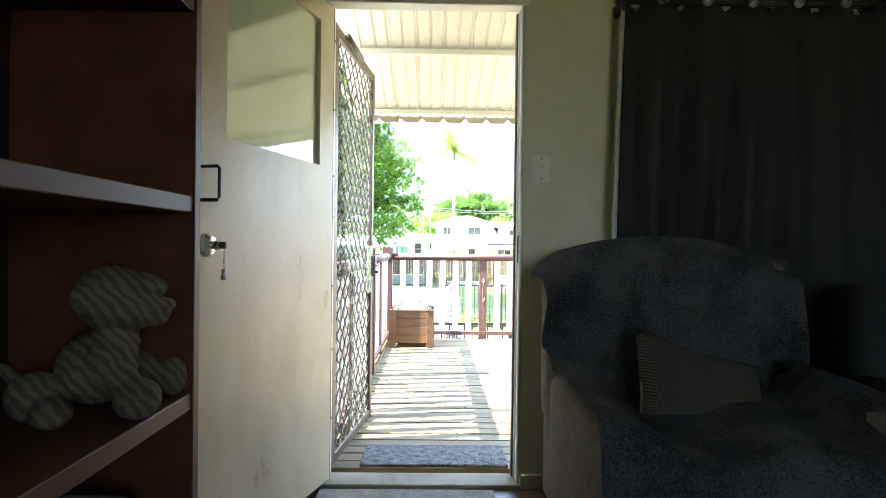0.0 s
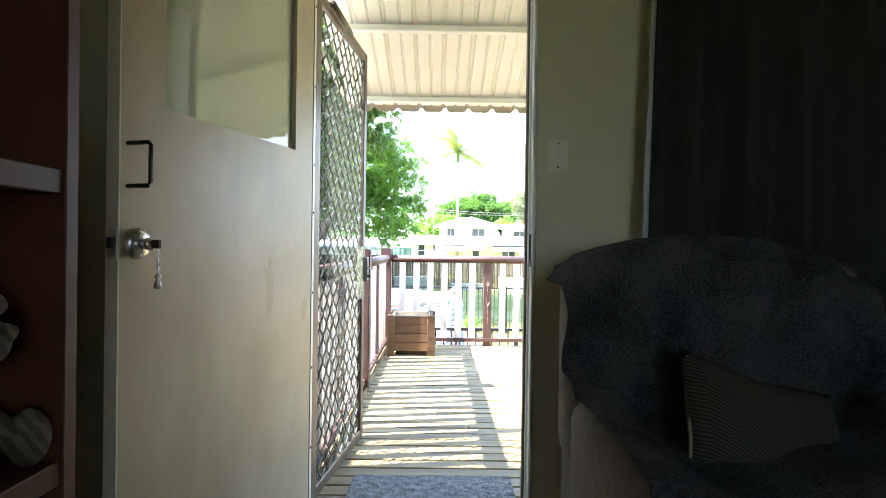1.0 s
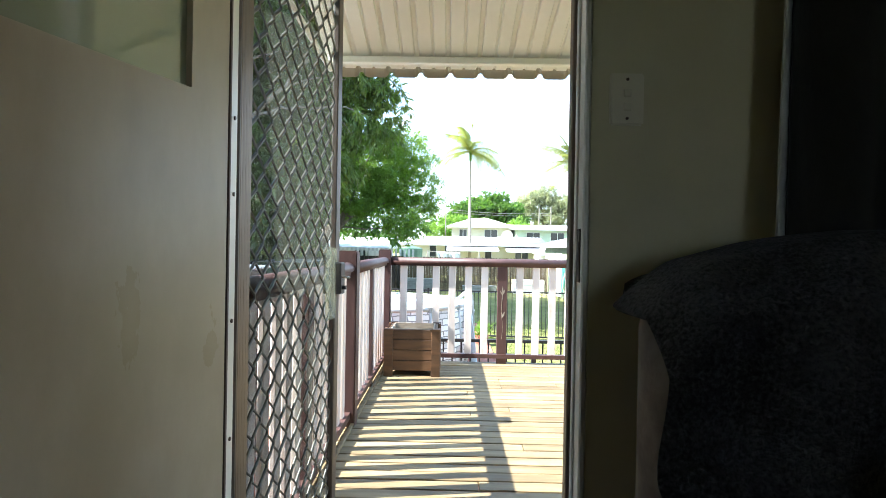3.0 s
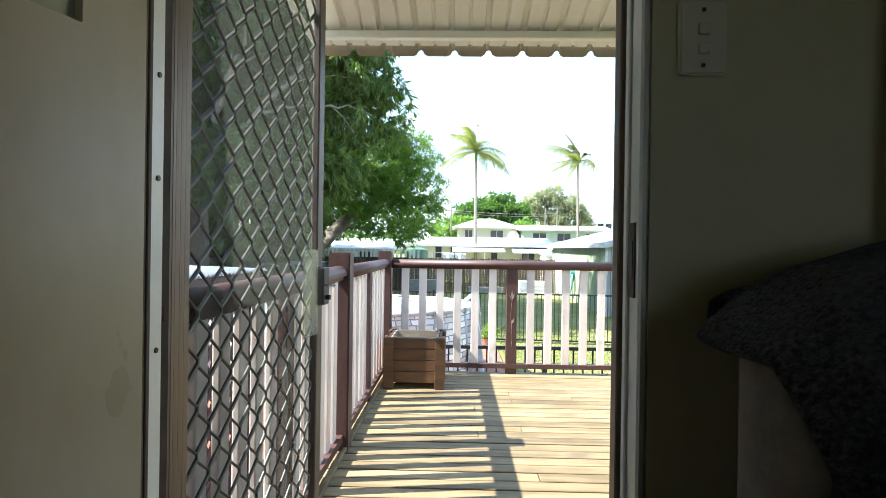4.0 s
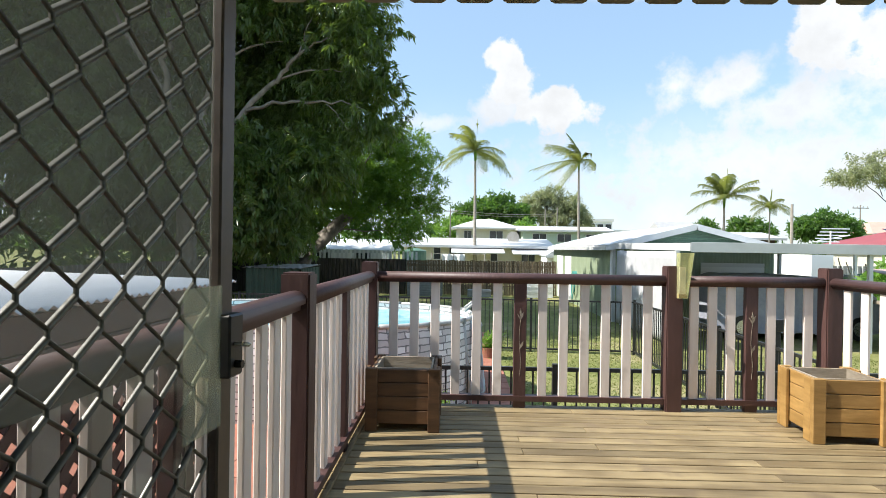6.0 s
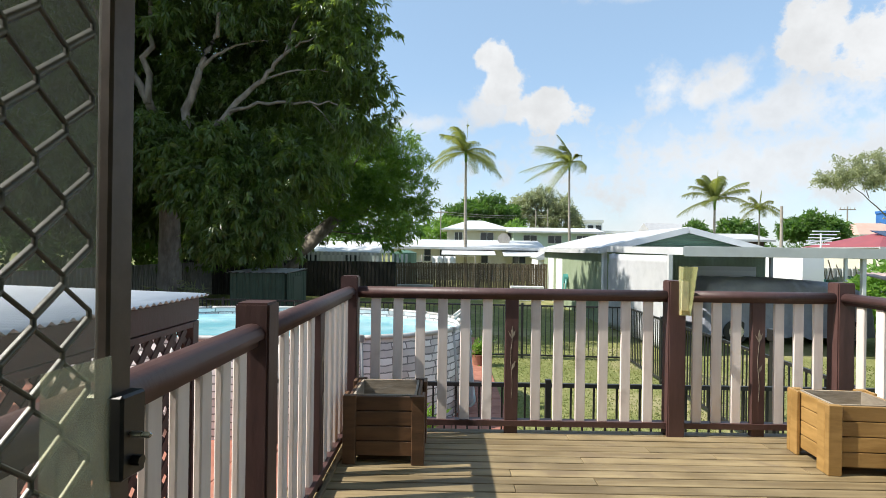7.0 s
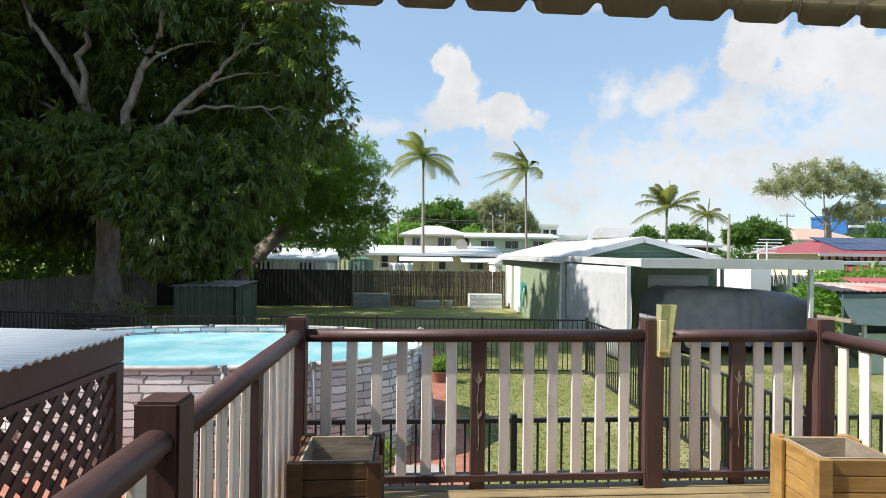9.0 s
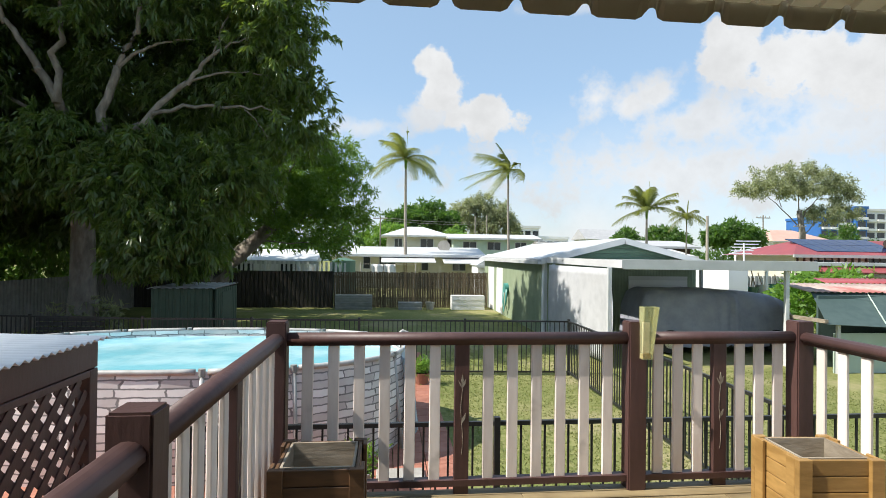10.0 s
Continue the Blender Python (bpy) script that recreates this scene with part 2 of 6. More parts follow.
M_DARKT = mat("dark_timber", (0.045, 0.028, 0.020), (0.075, 0.048, 0.035), 5, 0.7, 0.2, (3, 3, 0.4))
M_BLUEB = mat("blue_cladding", (0.028, 0.12, 0.36), (0.035, 0.15, 0.42), 0.5, 0.5, 0.02)
M_WHITEB = mat("white_render", (0.74, 0.74, 0.73), (0.80, 0.80, 0.79), 0.5, 0.6, 0.02)
M_SOLAR = mat("solar_cell", (0.012, 0.018, 0.06), (0.02, 0.03, 0.085), 2, 0.18, 0.0)
M_WINDOW = mat("dark_window", (0.03, 0.035, 0.04), (0.055, 0.06, 0.065), 1, 0.12, 0.0)
M_GSHADE = mat("green_shade_blind", (0.050, 0.085, 0.080), (0.072, 0.112, 0.105), 5, 0.75, 0.1)
M_PVC = mat("pool_rim_plastic", (0.30, 0.29, 0.27), (0.46, 0.45, 0.43), 8, 0.4, 0.05)
M_BOOK = mat("book_covers", (0.06, 0.09, 0.10), (0.20, 0.22, 0.20), 9, 0.6, 0.05, vary=0.4)
M_TEAL = mat("teal_hose", (0.05, 0.22, 0.20), (0.08, 0.28, 0.25), 8, 0.4, 0.05)
M_POT = mat("clay_pot", (0.24, 0.10, 0.06), (0.32, 0.15, 0.10), 9, 0.8, 0.1)
M_RED = mat("red_paint", (0.40, 0.03, 0.03), (0.48, 0.05, 0.045), 3, 0.5, 0.03)
M_GLASS = glass_mat("window_glass", (0.86, 0.90, 0.84), 0.02, 4.5)
M_MANGO = leaf_mat("mango_leaf", (0.036, 0.062, 0.017), (0.092, 0.138, 0.034), (0.29, 0.44, 0.045), 0.30, 0.33)
M_POINC = leaf_mat("feathery_leaf", (0.040, 0.086, 0.017), (0.090, 0.165, 0.029), (0.36, 0.60, 0.05), 0.55, 0.36)
M_GUM = leaf_mat("gum_leaf", (0.21, 0.235, 0.14), (0.36, 0.38, 0.23), (0.48, 0.54, 0.24))
M_HEDGE = leaf_mat("fig_leaf", (0.038, 0.085, 0.02), (0.085, 0.165, 0.038), (0.18, 0.36, 0.04))
M_PALM = leaf_mat("palm_frond", (0.055, 0.085, 0.022), (0.18, 0.19, 0.055), (0.34, 0.38, 0.07))
M_BUSH = leaf_mat("bright_leaf", (0.075, 0.17, 0.028), (0.16, 0.30, 0.05), (0.35, 0.58, 0.07))
M_GRASS = leaf_mat("grass_blade", (0.135, 0.165, 0.045), (0.25, 0.25, 0.10), (0.34, 0.38, 0.10), 0.7)


def lawn_mat():
    m = mat("lawn", (0.135, 0.160, 0.048), (0.245, 0.240, 0.100), 9, 0.95, 0.8, stain=(0.29, 0.26, 0.14), stain_at=0.54, large=0.06, depth=0.03, spec=0.1)
    return m


def screen_mat():
    """Insect mesh: fine threads that mostly let the view through."""
    m = bpy.data.materials.new("insect_mesh")
    m.use_nodes = True
    t = m.node_tree
    b = t.nodes["Principled BSDF"]
    b.inputs["Base Color"].default_value = (0.045, 0.050, 0.045, 1)
    b.inputs["Roughness"].default_value = 0.6
    back = t.nodes.new("ShaderNodeBsdfTranslucent")
    back.inputs["Color"].default_value = (0.045, 0.052, 0.045, 1)
    both = t.nodes.new("ShaderNodeAddShader")
    t.links.new(b.outputs[0], both.inputs[0])
    t.links.new(back.outputs[0], both.inputs[1])
    tp = t.nodes.new("ShaderNodeBsdfTransparent")
    mx = t.nodes.new("ShaderNodeMixShader")
    n = noise_of(t, t.nodes.new("ShaderNodeTexCoord").outputs["Object"], 3.0, 3.0)
    t.links.new(op(t, "MULTIPLY_ADD", n, 0.10, 0.15), mx.inputs[0])
    t.links.new(tp.outputs[0], mx.inputs[1])
    t.links.new(both.outputs[0], mx.inputs[2])
    t.links.new(mx.outputs[0], t.nodes["Material Output"].inputs["Surface"])
    return m


def stone_print_mat():
    """Pool liner printed with stacked stone."""
    m = mat("stone_print", (0.52, 0.52, 0.52), (0.86, 0.86, 0.85), 7, 0.5, 0.05)
    t = m.node_tree
    b = t.nodes["Principled BSDF"]
    uv = t.nodes.new("ShaderNodeUVMap").outputs[0]
    wob = noise_of(t, uv, 7.0, 4.0)
    add = t.nodes.new("ShaderNodeVectorMath")
    add.operation = "MULTIPLY_ADD"
    t.links.new(wob, add.inputs[0])
    add.inputs[1].default_value = (0.10, 0.045, 0)
    t.links.new(uv, add.inputs[2])
    br = t.nodes.new("ShaderNodeTexBrick")
    t.links.new(add.outputs[0], br.inputs["Vector"])
    br.inputs["Color1"].default_value, br.inputs["Color2"].default_value = (0.95, 0.93, 0.91, 1), (0.46, 0.405, 0.39, 1)
    br.inputs["Mortar"].default_value = (0.075, 0.065, 0.063, 1)
    br.inputs["Scale"].default_value = 1.0
    br.inputs["Brick Width"].default_value, br.inputs["Row Height"].default_value = 0.31, 0.092
    br.inputs["Mortar Size"].default_value, br.inputs["Mortar Smooth"].default_value = 0.012, 0.6
    br.offset, br.squash = 0.37, 0.7
    old = b.inputs["Base Color"].links[0].from_socket
    t.links.new(mix_colour(t, 0.78, old, br.outputs["Color"]), b.inputs["Base Color"])
    return m


def stripe_mat(name, c1, c2, scale, kind="BANDS", direction="Z", dist=3.0):
    m = mat(name, c1, c2, 40, 0.95, 0.3, spec=0.1)
    t = m.node_tree
    w = t.nodes.new("ShaderNodeTexWave")
    w.wave_type = kind
    if kind == "BANDS":
        w.bands_direction = direction
    w.inputs["Scale"].default_value, w.inputs["Distortion"].default_value = scale, dist
    w.inputs["Detail Scale"].default_value = 1.5
    t.links.new(t.nodes.new("ShaderNodeTexCoord").outputs["Object"], w.inputs["Vector"])
    t.links.new(mix_colour(t, step(t, w.outputs["Fac"], 0.3, 0.7), (*c1, 1), (*c2, 1)), t.nodes["Principled BSDF"].inputs["Base Color"])
    return m


def water_mat():
    m = bpy.data.materials.new("pool_water")
    m.use_nodes = True
    t = m.node_tree
    b = t.nodes["Principled BSDF"]
    tc = t.nodes.new("ShaderNodeTexCoord").outputs["Object"]
    col = mix_colour(t, step(t, noise_of(t, tc, 1.1, 4.0), 0.35, 0.65), (0.22, 0.54, 0.62, 1), (0.42, 0.69, 0.74, 1))
    t.links.new(col, b.inputs["Base Color"])
    b.inputs["Roughness"].default_value, b.inputs["IOR"].default_value = 0.06, 1.33
    bn = t.nodes.new("ShaderNodeBump")
    bn.inputs["Strength"].default_value, bn.inputs["Distance"].default_value = 0.25, 0.02
    t.links.new(noise_of(t, tc, 5.0, 3.0), bn.inputs["Height"])
    t.links.new(bn.outputs[0], b.inputs["Normal"])
    return m


def acrylic_mat(name, colour, lo, hi):
    m = bpy.data.materials.new(name)
    m.use_nodes = True
    t = m.node_tree
    b = t.nodes["Principled BSDF"]
    b.inputs["Base Color"].default_value = (*colour, 1)
    b.inputs["Roughness"].default_value = 0.3
    tp = t.nodes.new("ShaderNodeBsdfTransparent")
    tp.inputs["Color"].default_value = (0.95, 0.95, 0.82, 1)
    mx = t.nodes.new("ShaderNodeMixShader")
    t.links.new(op(t, "MULTIPLY_ADD", noise_of(t, t.nodes.new("ShaderNodeTexCoord").outputs["Object"], 14.0), hi - lo, lo), mx.inputs[0])
    t.links.new(tp.outputs[0], mx.inputs[1])
    t.links.new(b.outputs[0], mx.inputs[2])
    t.links.new(mx.outputs[0], t.nodes["Material Output"].inputs["Surface"])
    return m



def lit_wall_pane_mat():
    """Old door glass, glossy; its pale colour stands in for the lit wall behind."""
    m = bpy.data.materials.new("door_glass_lit_wall_tint")
    m.use_nodes = True
    t = m.node_tree
    b = t.nodes["Principled BSDF"]
    n = noise_of(t, t.nodes.new("ShaderNodeTexCoord").outputs["Object"], 3.0, 4.0)
    t.links.new(mix_colour(t, n, (0.50, 0.53, 0.36, 1), (0.62, 0.64, 0.46, 1)), b.inputs["Base Color"])
    b.inputs["Roughness"].default_value, b.inputs["IOR"].default_value = 0.03, 2.4
    tp = t.nodes.new("ShaderNodeBsdfTransparent")
    tp.inputs["Color"].default_value = (0.90, 0.94, 0.84, 1)
    mx = t.nodes.new("ShaderNodeMixShader")
    mx.inputs[0].default_value = 0.75
    t.links.new(tp.outputs[0], mx.inputs[1])
    t.links.new(b.outputs[0], mx.inputs[2])
    t.links.new(mx.outputs[0], t.nodes["Material Output"].inputs["Surface"])
    return m


M_PANE = lit_wall_pane_mat()
M_GAUGE = acrylic_mat("yellowed_acrylic", (0.62, 0.62, 0.36), 0.12, 0.42)
M_SHEET = acrylic_mat("clear_sheet", (0.55, 0.60, 0.54), 0.14, 0.40)
M_LAWN, M_SCREEN, M_STONE, M_WATER = lawn_mat(), screen_mat(), stone_print_mat(), water_mat()
M_TOY = stripe_mat("striped_plush", (0.090, 0.070, 0.047), (0.150, 0.118, 0.080), 24.0, "BANDS", "DIAGONAL", 4.5)
M_CUSH = stripe_mat("woven_cushion", (0.032, 0.031, 0.026), (0.088, 0.082, 0.062), 42.0, "BANDS", "DIAGONAL", 2.5)


# ---- builders ----
def world_of(ob):
    return Matrix() if ob is None else world_of(ob.parent) @ ob.matrix_parent_inverse @ ob.matrix_basis


def thing(name, at, label, category, group="", kind=""):
    ob = new(name)
    ob.empty_display_size = 0.1
    ob.matrix_basis = Matrix.Translation(at)
    return tagged(ob, label, category, group, kind)


def link_mesh(name, data, material, parent=None, label="", smooth=False):
    if material is not None and not data.materials:
        data.materials.append(material)
    if smooth:
        data.polygons.foreach_set("use_smooth", [True] * len(data.polygons))
    ob = new(name, data)
    if parent is not None:
        ob.parent = parent
        ob.matrix_parent_inverse = world_of(parent).inverted()
    return tagged(ob, label)


def mesh_of(bm, name):
    data = bpy.data.meshes.new(name)
    bmesh.ops.recalc_face_normals(bm, faces=bm.faces)
    bm.to_mesh(data)
    bm.free()
    return data


def part(name, bm, material, parent=None, label="", smooth=False):
    return link_mesh(name, mesh_of(bm, name), material, parent, label, smooth)


def piece(name, data, at, parent, turn=None):
    """An object of its own on shared mesh data."""
    ob = new(name, data)
    ob.matrix_basis = Matrix.Translation(at) if turn is None else Matrix.Translation(at) @ turn
    if parent is not None:
        ob.parent = parent
        ob.matrix_parent_inverse = world_of(parent).inverted()
    return ob


def box(x0, x1, y0, y1, z0, z1, bevel=0.0, bm=None, turn=None, seg=1):
    own = bm or bmesh.new()
    b = bmesh.new() if bevel else own
    vs = [b.verts.new((x, y, z)) for x in (x0, x1) for y in (y0, y1) for z in (z0, z1)]
    for f in ((0, 1, 3, 2), (4, 6, 7, 5), (0, 4, 5, 1), (2, 3, 7, 6), (0, 2, 6, 4), (1, 5, 7, 3)):
        b.faces.new([vs[i] for i in f])
    if turn is not None:
        for v in vs:
            v.co = turn @ v.co
    if bevel:
        bmesh.ops.bevel(b, geom=list(b.edges), offset=bevel, segments=seg, affect="EDGES")
        if bm is not None:
            merge(own, b)
        else:
            own.free()
            own = b
    return own


def merge(into, other):
    names = {v: into.verts.new(v.co) for v in other.verts}
    for f in other.faces:
        into.faces.new([names[v] for v in f.verts])
    other.free()


def tube(points, radii, sides=8, bm=None, caps=True):
    bm = bm or bmesh.new()
    pts = [Vector(p) for p in points]
    rings = []
    for i, p in enumerate(pts):
        d = (pts[min(i + 1, len(pts) - 1)] - pts[max(i - 1, 0)]).normalized()
        ref = Vector((0, 0, 1)) if abs(d.z) < 0.9 else Vector((1, 0, 0))
        u = d.cross(ref).normalized()
        w = d.cross(u)
        r = radii[i] if hasattr(radii, "__len__") else radii
        rings.append([bm.verts.new(p + (u * math.cos(a) + w * math.sin(a)) * r) for a in [2 * math.pi * k / sides for k in range(sides)]])
    for a, b in zip(rings, rings[1:]):
        for k in range(sides):
            bm.faces.new((a[k], a[(k + 1) % sides], b[(k + 1) % sides], b[k]))
    if caps:
        bm.faces.new(rings[0][::-1])
        bm.faces.new(rings[-1])
    return bm


def profile_bar(p0, p1, outline, bm=None):
    """An outline of (side, up) pairs swept straight from p0 to p1."""
    bm = bm or bmesh.new()
    p0, p1 = Vector(p0), Vector(p1)
    d = (p1 - p0).normalized()
    side = d.cross(Vector((0, 0, 1))).normalized()
    up = side.cross(d)
    ra, rb = ([bm.verts.new(p + side * s + up * u) for s, u in outline] for p in (p0, p1))
    n = len(outline)
    for k in range(n):
        bm.faces.new((ra[k], ra[(k + 1) % n], rb[(k + 1) % n], rb[k]))
    bm.faces.new(ra[::-1])
    bm.faces.new(rb)
    return bm


def grid_mesh(fn, nu, nv, bm=None, close_u=False):
    """fn(u, v) in 0..1 gives a place."""
    bm = bm or bmesh.new()
    g = [[bm.verts.new(fn(i / nu, j / nv)) for j in range(nv + 1)] for i in range(nu if close_u else nu + 1)]
    for i in range(nu):
        for j in range(nv):
            a, b = g[i], g[(i + 1) % len(g)]
            bm.faces.new((a[j], b[j], b[j + 1], a[j + 1]))
    return bm


def solid(bm, thick):
    bmesh.ops.recalc_face_normals(bm, faces=bm.faces)
    bmesh.ops.solidify(bm, geom=list(bm.faces), thickness=thick)
    return bm


def corrugated(p0, along, up, pitch, depth, square=False, thick=0.0):
    """A ribbed sheet: ribs run along 'up', repeat along 'along'."""
    p0, along, up = Vector(p0), Vector(along), Vector(up)
    n = along.cross(up).normalized() * depth
    bm = bmesh.new()
    length = along.length
    a = along.normalized()
    prof = ((0, 0), (0.3, 0), (0.4, 1), (0.9, 1)) if square else ((0, 0), (0.25, 0.5), (0.5, 1), (0.75, 0.5))
    row = []
    k = 0
    while True:
        done = False
        for f, h in prof:
            s = (k + f) * pitch
            if s > length:
                done = True
                break
            q = p0 + a * s + n * h
            row.append((bm.verts.new(q), bm.verts.new(q + up)))
        if done:
            break
        k += 1
    for (a0, a1), (b0, b1) in zip(row, row[1:]):
        bm.faces.new((a0, b0, b1, a1))
    if thick:
        solid(bm, thick)
    return bm


def raw_mesh(name, verts, faces):
    data = bpy.data.meshes.new(name)
    verts, faces = np.asarray(verts, np.float32), np.asarray(faces, np.int32)
    data.vertices.add(len(verts))
    data.vertices.foreach_set("co", verts.ravel())
    n = faces.shape[1]
    data.loops.add(faces.size)
    data.loops.foreach_set("vertex_index", faces.ravel())
    data.polygons.add(len(faces))
    data.polygons.foreach_set("loop_start", np.arange(0, faces.size, n, dtype=np.int32))
    data.update(calc_edges=True)
    return data


def unit(v):
    return v / np.maximum(np.linalg.norm(v, axis=1, keepdims=True), 1e-6)


def leaf_cloud(name, centres, per, length, width, droop, rng, outward=None):
    """Sprays of pointed leaves round the given places."""
    c = np.repeat(np.asarray(centres), per, axis=0)
    n = len(c)
    d = rng.normal(size=(n, 3))
    if outward is not None:
        d += np.repeat(outward, per, axis=0) * 0.55
    d[:, 2] -= droop
    d = unit(d)
    side = unit(np.cross(d, rng.normal(size=(n, 3))))
    ln = length * rng.uniform(0.65, 1.25, (n, 1))
    wd = width * rng.uniform(0.7, 1.2, (n, 1))
    base = c + rng.normal(size=(n, 3)) * length * 0.28
    bend = np.cross(side, d) * ln * 0.10
    mid = base + d * ln * 0.45 + bend
    v = np.stack([base, mid + side * wd / 2, base + d * ln, mid - side * wd / 2], axis=1).reshape(-1, 3)
    return raw_mesh(name, v, np.arange(len(v)).reshape(-1, 4))


def in_blobs(blobs, count, rng, shell=0.55, rough=0.22, clump=0, spread=0.2):
    """Places spread through the outer shell of uneven lumps, with the way outward."""
    if clump:
        p, u = in_blobs(blobs, count // clump, rng, shell, rough)
        p, u = np.repeat(p, clump, axis=0), np.repeat(u, clump, axis=0)
        j = rng.normal(size=p.shape) * spread
        j[:, 2] = j[:, 2] * 0.8 - np.hypot(j[:, 0], j[:, 1]) * 0.5
        return p + j, u
    vol = np.array([b[3] * b[4] * b[5] for b in blobs]) ** 0.75
    pick = rng.choice(len(blobs), count, p=vol / vol.sum())
    b = np.asarray(blobs)[pick]
    u = unit(rng.normal(size=(count, 3)))
    lump = 1 + rough * np.sin(u[:, 0] * 7 + b[:, 0] * 3) * np.sin(u[:, 1] * 6 + b[:, 1] * 2 + 1) + rough * 0.7 * np.sin(u[:, 2] * 9 + b[:, 2] * 4)
    r = (shell + (1 - shell) * rng.uniform(0, 1, count) ** 0.6) * lump
    return b[:, :3] + u * b[:, 3:] * r[:, None], u


def limbs(starts, rng, parent, bark, sides=8):
    """starts: (from, to, r0, r1); each limb wanders and tapers."""
    for a, b, r0, r1 in starts:
        a, b = Vector(a), Vector(b)
        n = 7
        pts, rad = [], []
        for k in range(n + 1):
            f = k / n
            j = (b - a).length * 0.022 * math.sin(math.pi * f)
            pts.append(a.lerp(b, f) + Vector(rng.normal(size=3)) * j + Vector((0, 0, (b - a).length * 0.07 * math.sin(math.pi * f))))
            rad.append((r0 + (r1 - r0) * f) * 0.36)
        part("limb", tube(pts, rad, sides), bark, parent, smooth=True)


def tree(name, base, label, trunk, branch, blobs, leaf, count, per, length, width, droop, seed, category="tree", shell=0.55, bark=None, rough=0.22, clump=0, spread=0.2):
    rng = np.random.default_rng(seed)
    t = thing(name, base, label, category)
    bm = bmesh.new()
    tube(trunk[0], trunk[1], 12, bm)
    part("trunk", bm, bark or M_BARK, t, smooth=True)
    if branch:
        limbs(branch, rng, t, bark or M_BARK)
    p, u = in_blobs(blobs, count, rng, shell, rough, clump, spread)
    crown = link_mesh("crown", leaf_cloud("crown", p, per, length, width, droop, rng, u), leaf, t)
    tagged(crown, kind="stuff")
    return t


def palm(base, height, spread, lean, seed, label, fronds=15, wind=-0.25, droop=1.0, rise=1.5):
    """Ringed trunk, green crownshaft, feather fronds that the wind bends, and a young upright spear."""
    rng = np.random.default_rng(seed)
    t = thing("palm_tree", base, label, "palm tree", "palms beyond the yard")
    b = Vector(base)
    top = b + Vector((lean, 0, height))
    pts = [b.lerp(top, f) + Vector((lean * 0.25 * math.sin(math.pi * f), 0, 0)) for f in [k / 8 for k in range(9)]]
    r = spread * 0.034
    part("trunk", tube(pts, [r * (1.35 - 0.6 * k / 8) for k in range(9)], 9), M_PALMB, t, smooth=True)
    part("crownshaft", tube([top - Vector((0, 0, spread * 0.10)), top + Vector((0, 0, spread * 0.16)), top + Vector((0, 0, spread * 0.34))], [r * 0.8, r * 1.15, r * 0.3], 9), M_BUSH, t, smooth=True)
    root = np.array(top) + np.array([0, 0, spread * 0.14])
    for k in range(fronds + 1):
        spear = k == fronds
        a = 2 * math.pi * k / fronds + rng.uniform(-0.3, 0.3)
        e = 1.45 if spear else rng.uniform(-0.15, rise)
        ln = spread * (0.8 if spear else rng.uniform(0.8, 1.1))
        sag = 0.0 if spear else droop * rng.uniform(0.75, 1.25)
        f = np.linspace(0.04, 1.0, 44)
        out = ln * (math.cos(e) * f + 0.10 * math.sin(e) * sag * f * f)
        rise_z = ln * (math.sin(e) * f - sag * 0.52 * (0.35 + 0.65 * math.cos(e)) * f ** 2.1)
        fine = root + np.stack([math.cos(a) * out + wind * ln * 0.6 * f * f, math.sin(a) * out, rise_z], axis=1)
        v, q = [], []
        for i in range(43):
            d = unit((fine[i + 1] - fine[i])[None])[0]
            s = unit(np.cross(d, [0, 0.02, 1.0])[None])[0]
            h = i / 43
            ll = spread * (0.10 if spear else 0.30) * (math.sin(math.pi * (0.10 + 0.84 * h)) ** 0.7) * rng.uniform(0.75, 1.15)
            w = d * spread * 0.0105
            for sg in (-1, 1):
                hang = rng.uniform(0.30, 0.95) * droop
                elbow = fine[i] + s * sg * ll * 0.42 + d * ll * 0.22 + np.array([wind * ll * 0.25, 0, -ll * 0.08 * hang])
                tip = elbow + s * sg * ll * 0.22 + d * ll * 0.25 + np.array([wind * ll * 0.4, 0, -ll * hang * 0.62])
                m = len(v)
                v += [fine[i] - w, fine[i] + w, elbow + w * 0.8, elbow - w * 0.8, tip + w * 0.15, tip - w * 0.15]
                q += [(m, m + 1, m + 2, m + 3), (m + 3, m + 2, m + 4, m + 5)]
            m = len(v)
            up = np.array([0, 0, spread * 0.011 * (1.3 - h)])
            v += [fine[i] - up, fine[i] + up, fine[i + 1] + up, fine[i + 1] - up]
            q.append((m, m + 1, m + 2, m + 3))
        link_mesh("frond", raw_mesh("frond", v, q), M_PALM, t)
    return t


# ---- setting ----
G = -1.2                       # yard level below the deck
RX, RY = -0.065, 3.64          # lines of the side rail and the far rail
E_DECK = 3.2

ground = tagged(part("ground", grid_mesh(lambda u, v: Vector((-400 + 800 * u, -60 + 900 * v, G)), 4, 4), M_LAWN), "mown green and straw-coloured back lawn", "lawn", kind="structure")

# room: inner face of the door wall at y = 0, outer at y = 0.06
def wall(name, *boxes, label="cream painted interior wall", material=None):
    bm = bmesh.new()
    for b in boxes:
        box(*b, bm=bm)
    return tagged(part(name, bm, material or M_WALL), label, "wall", kind="structure")


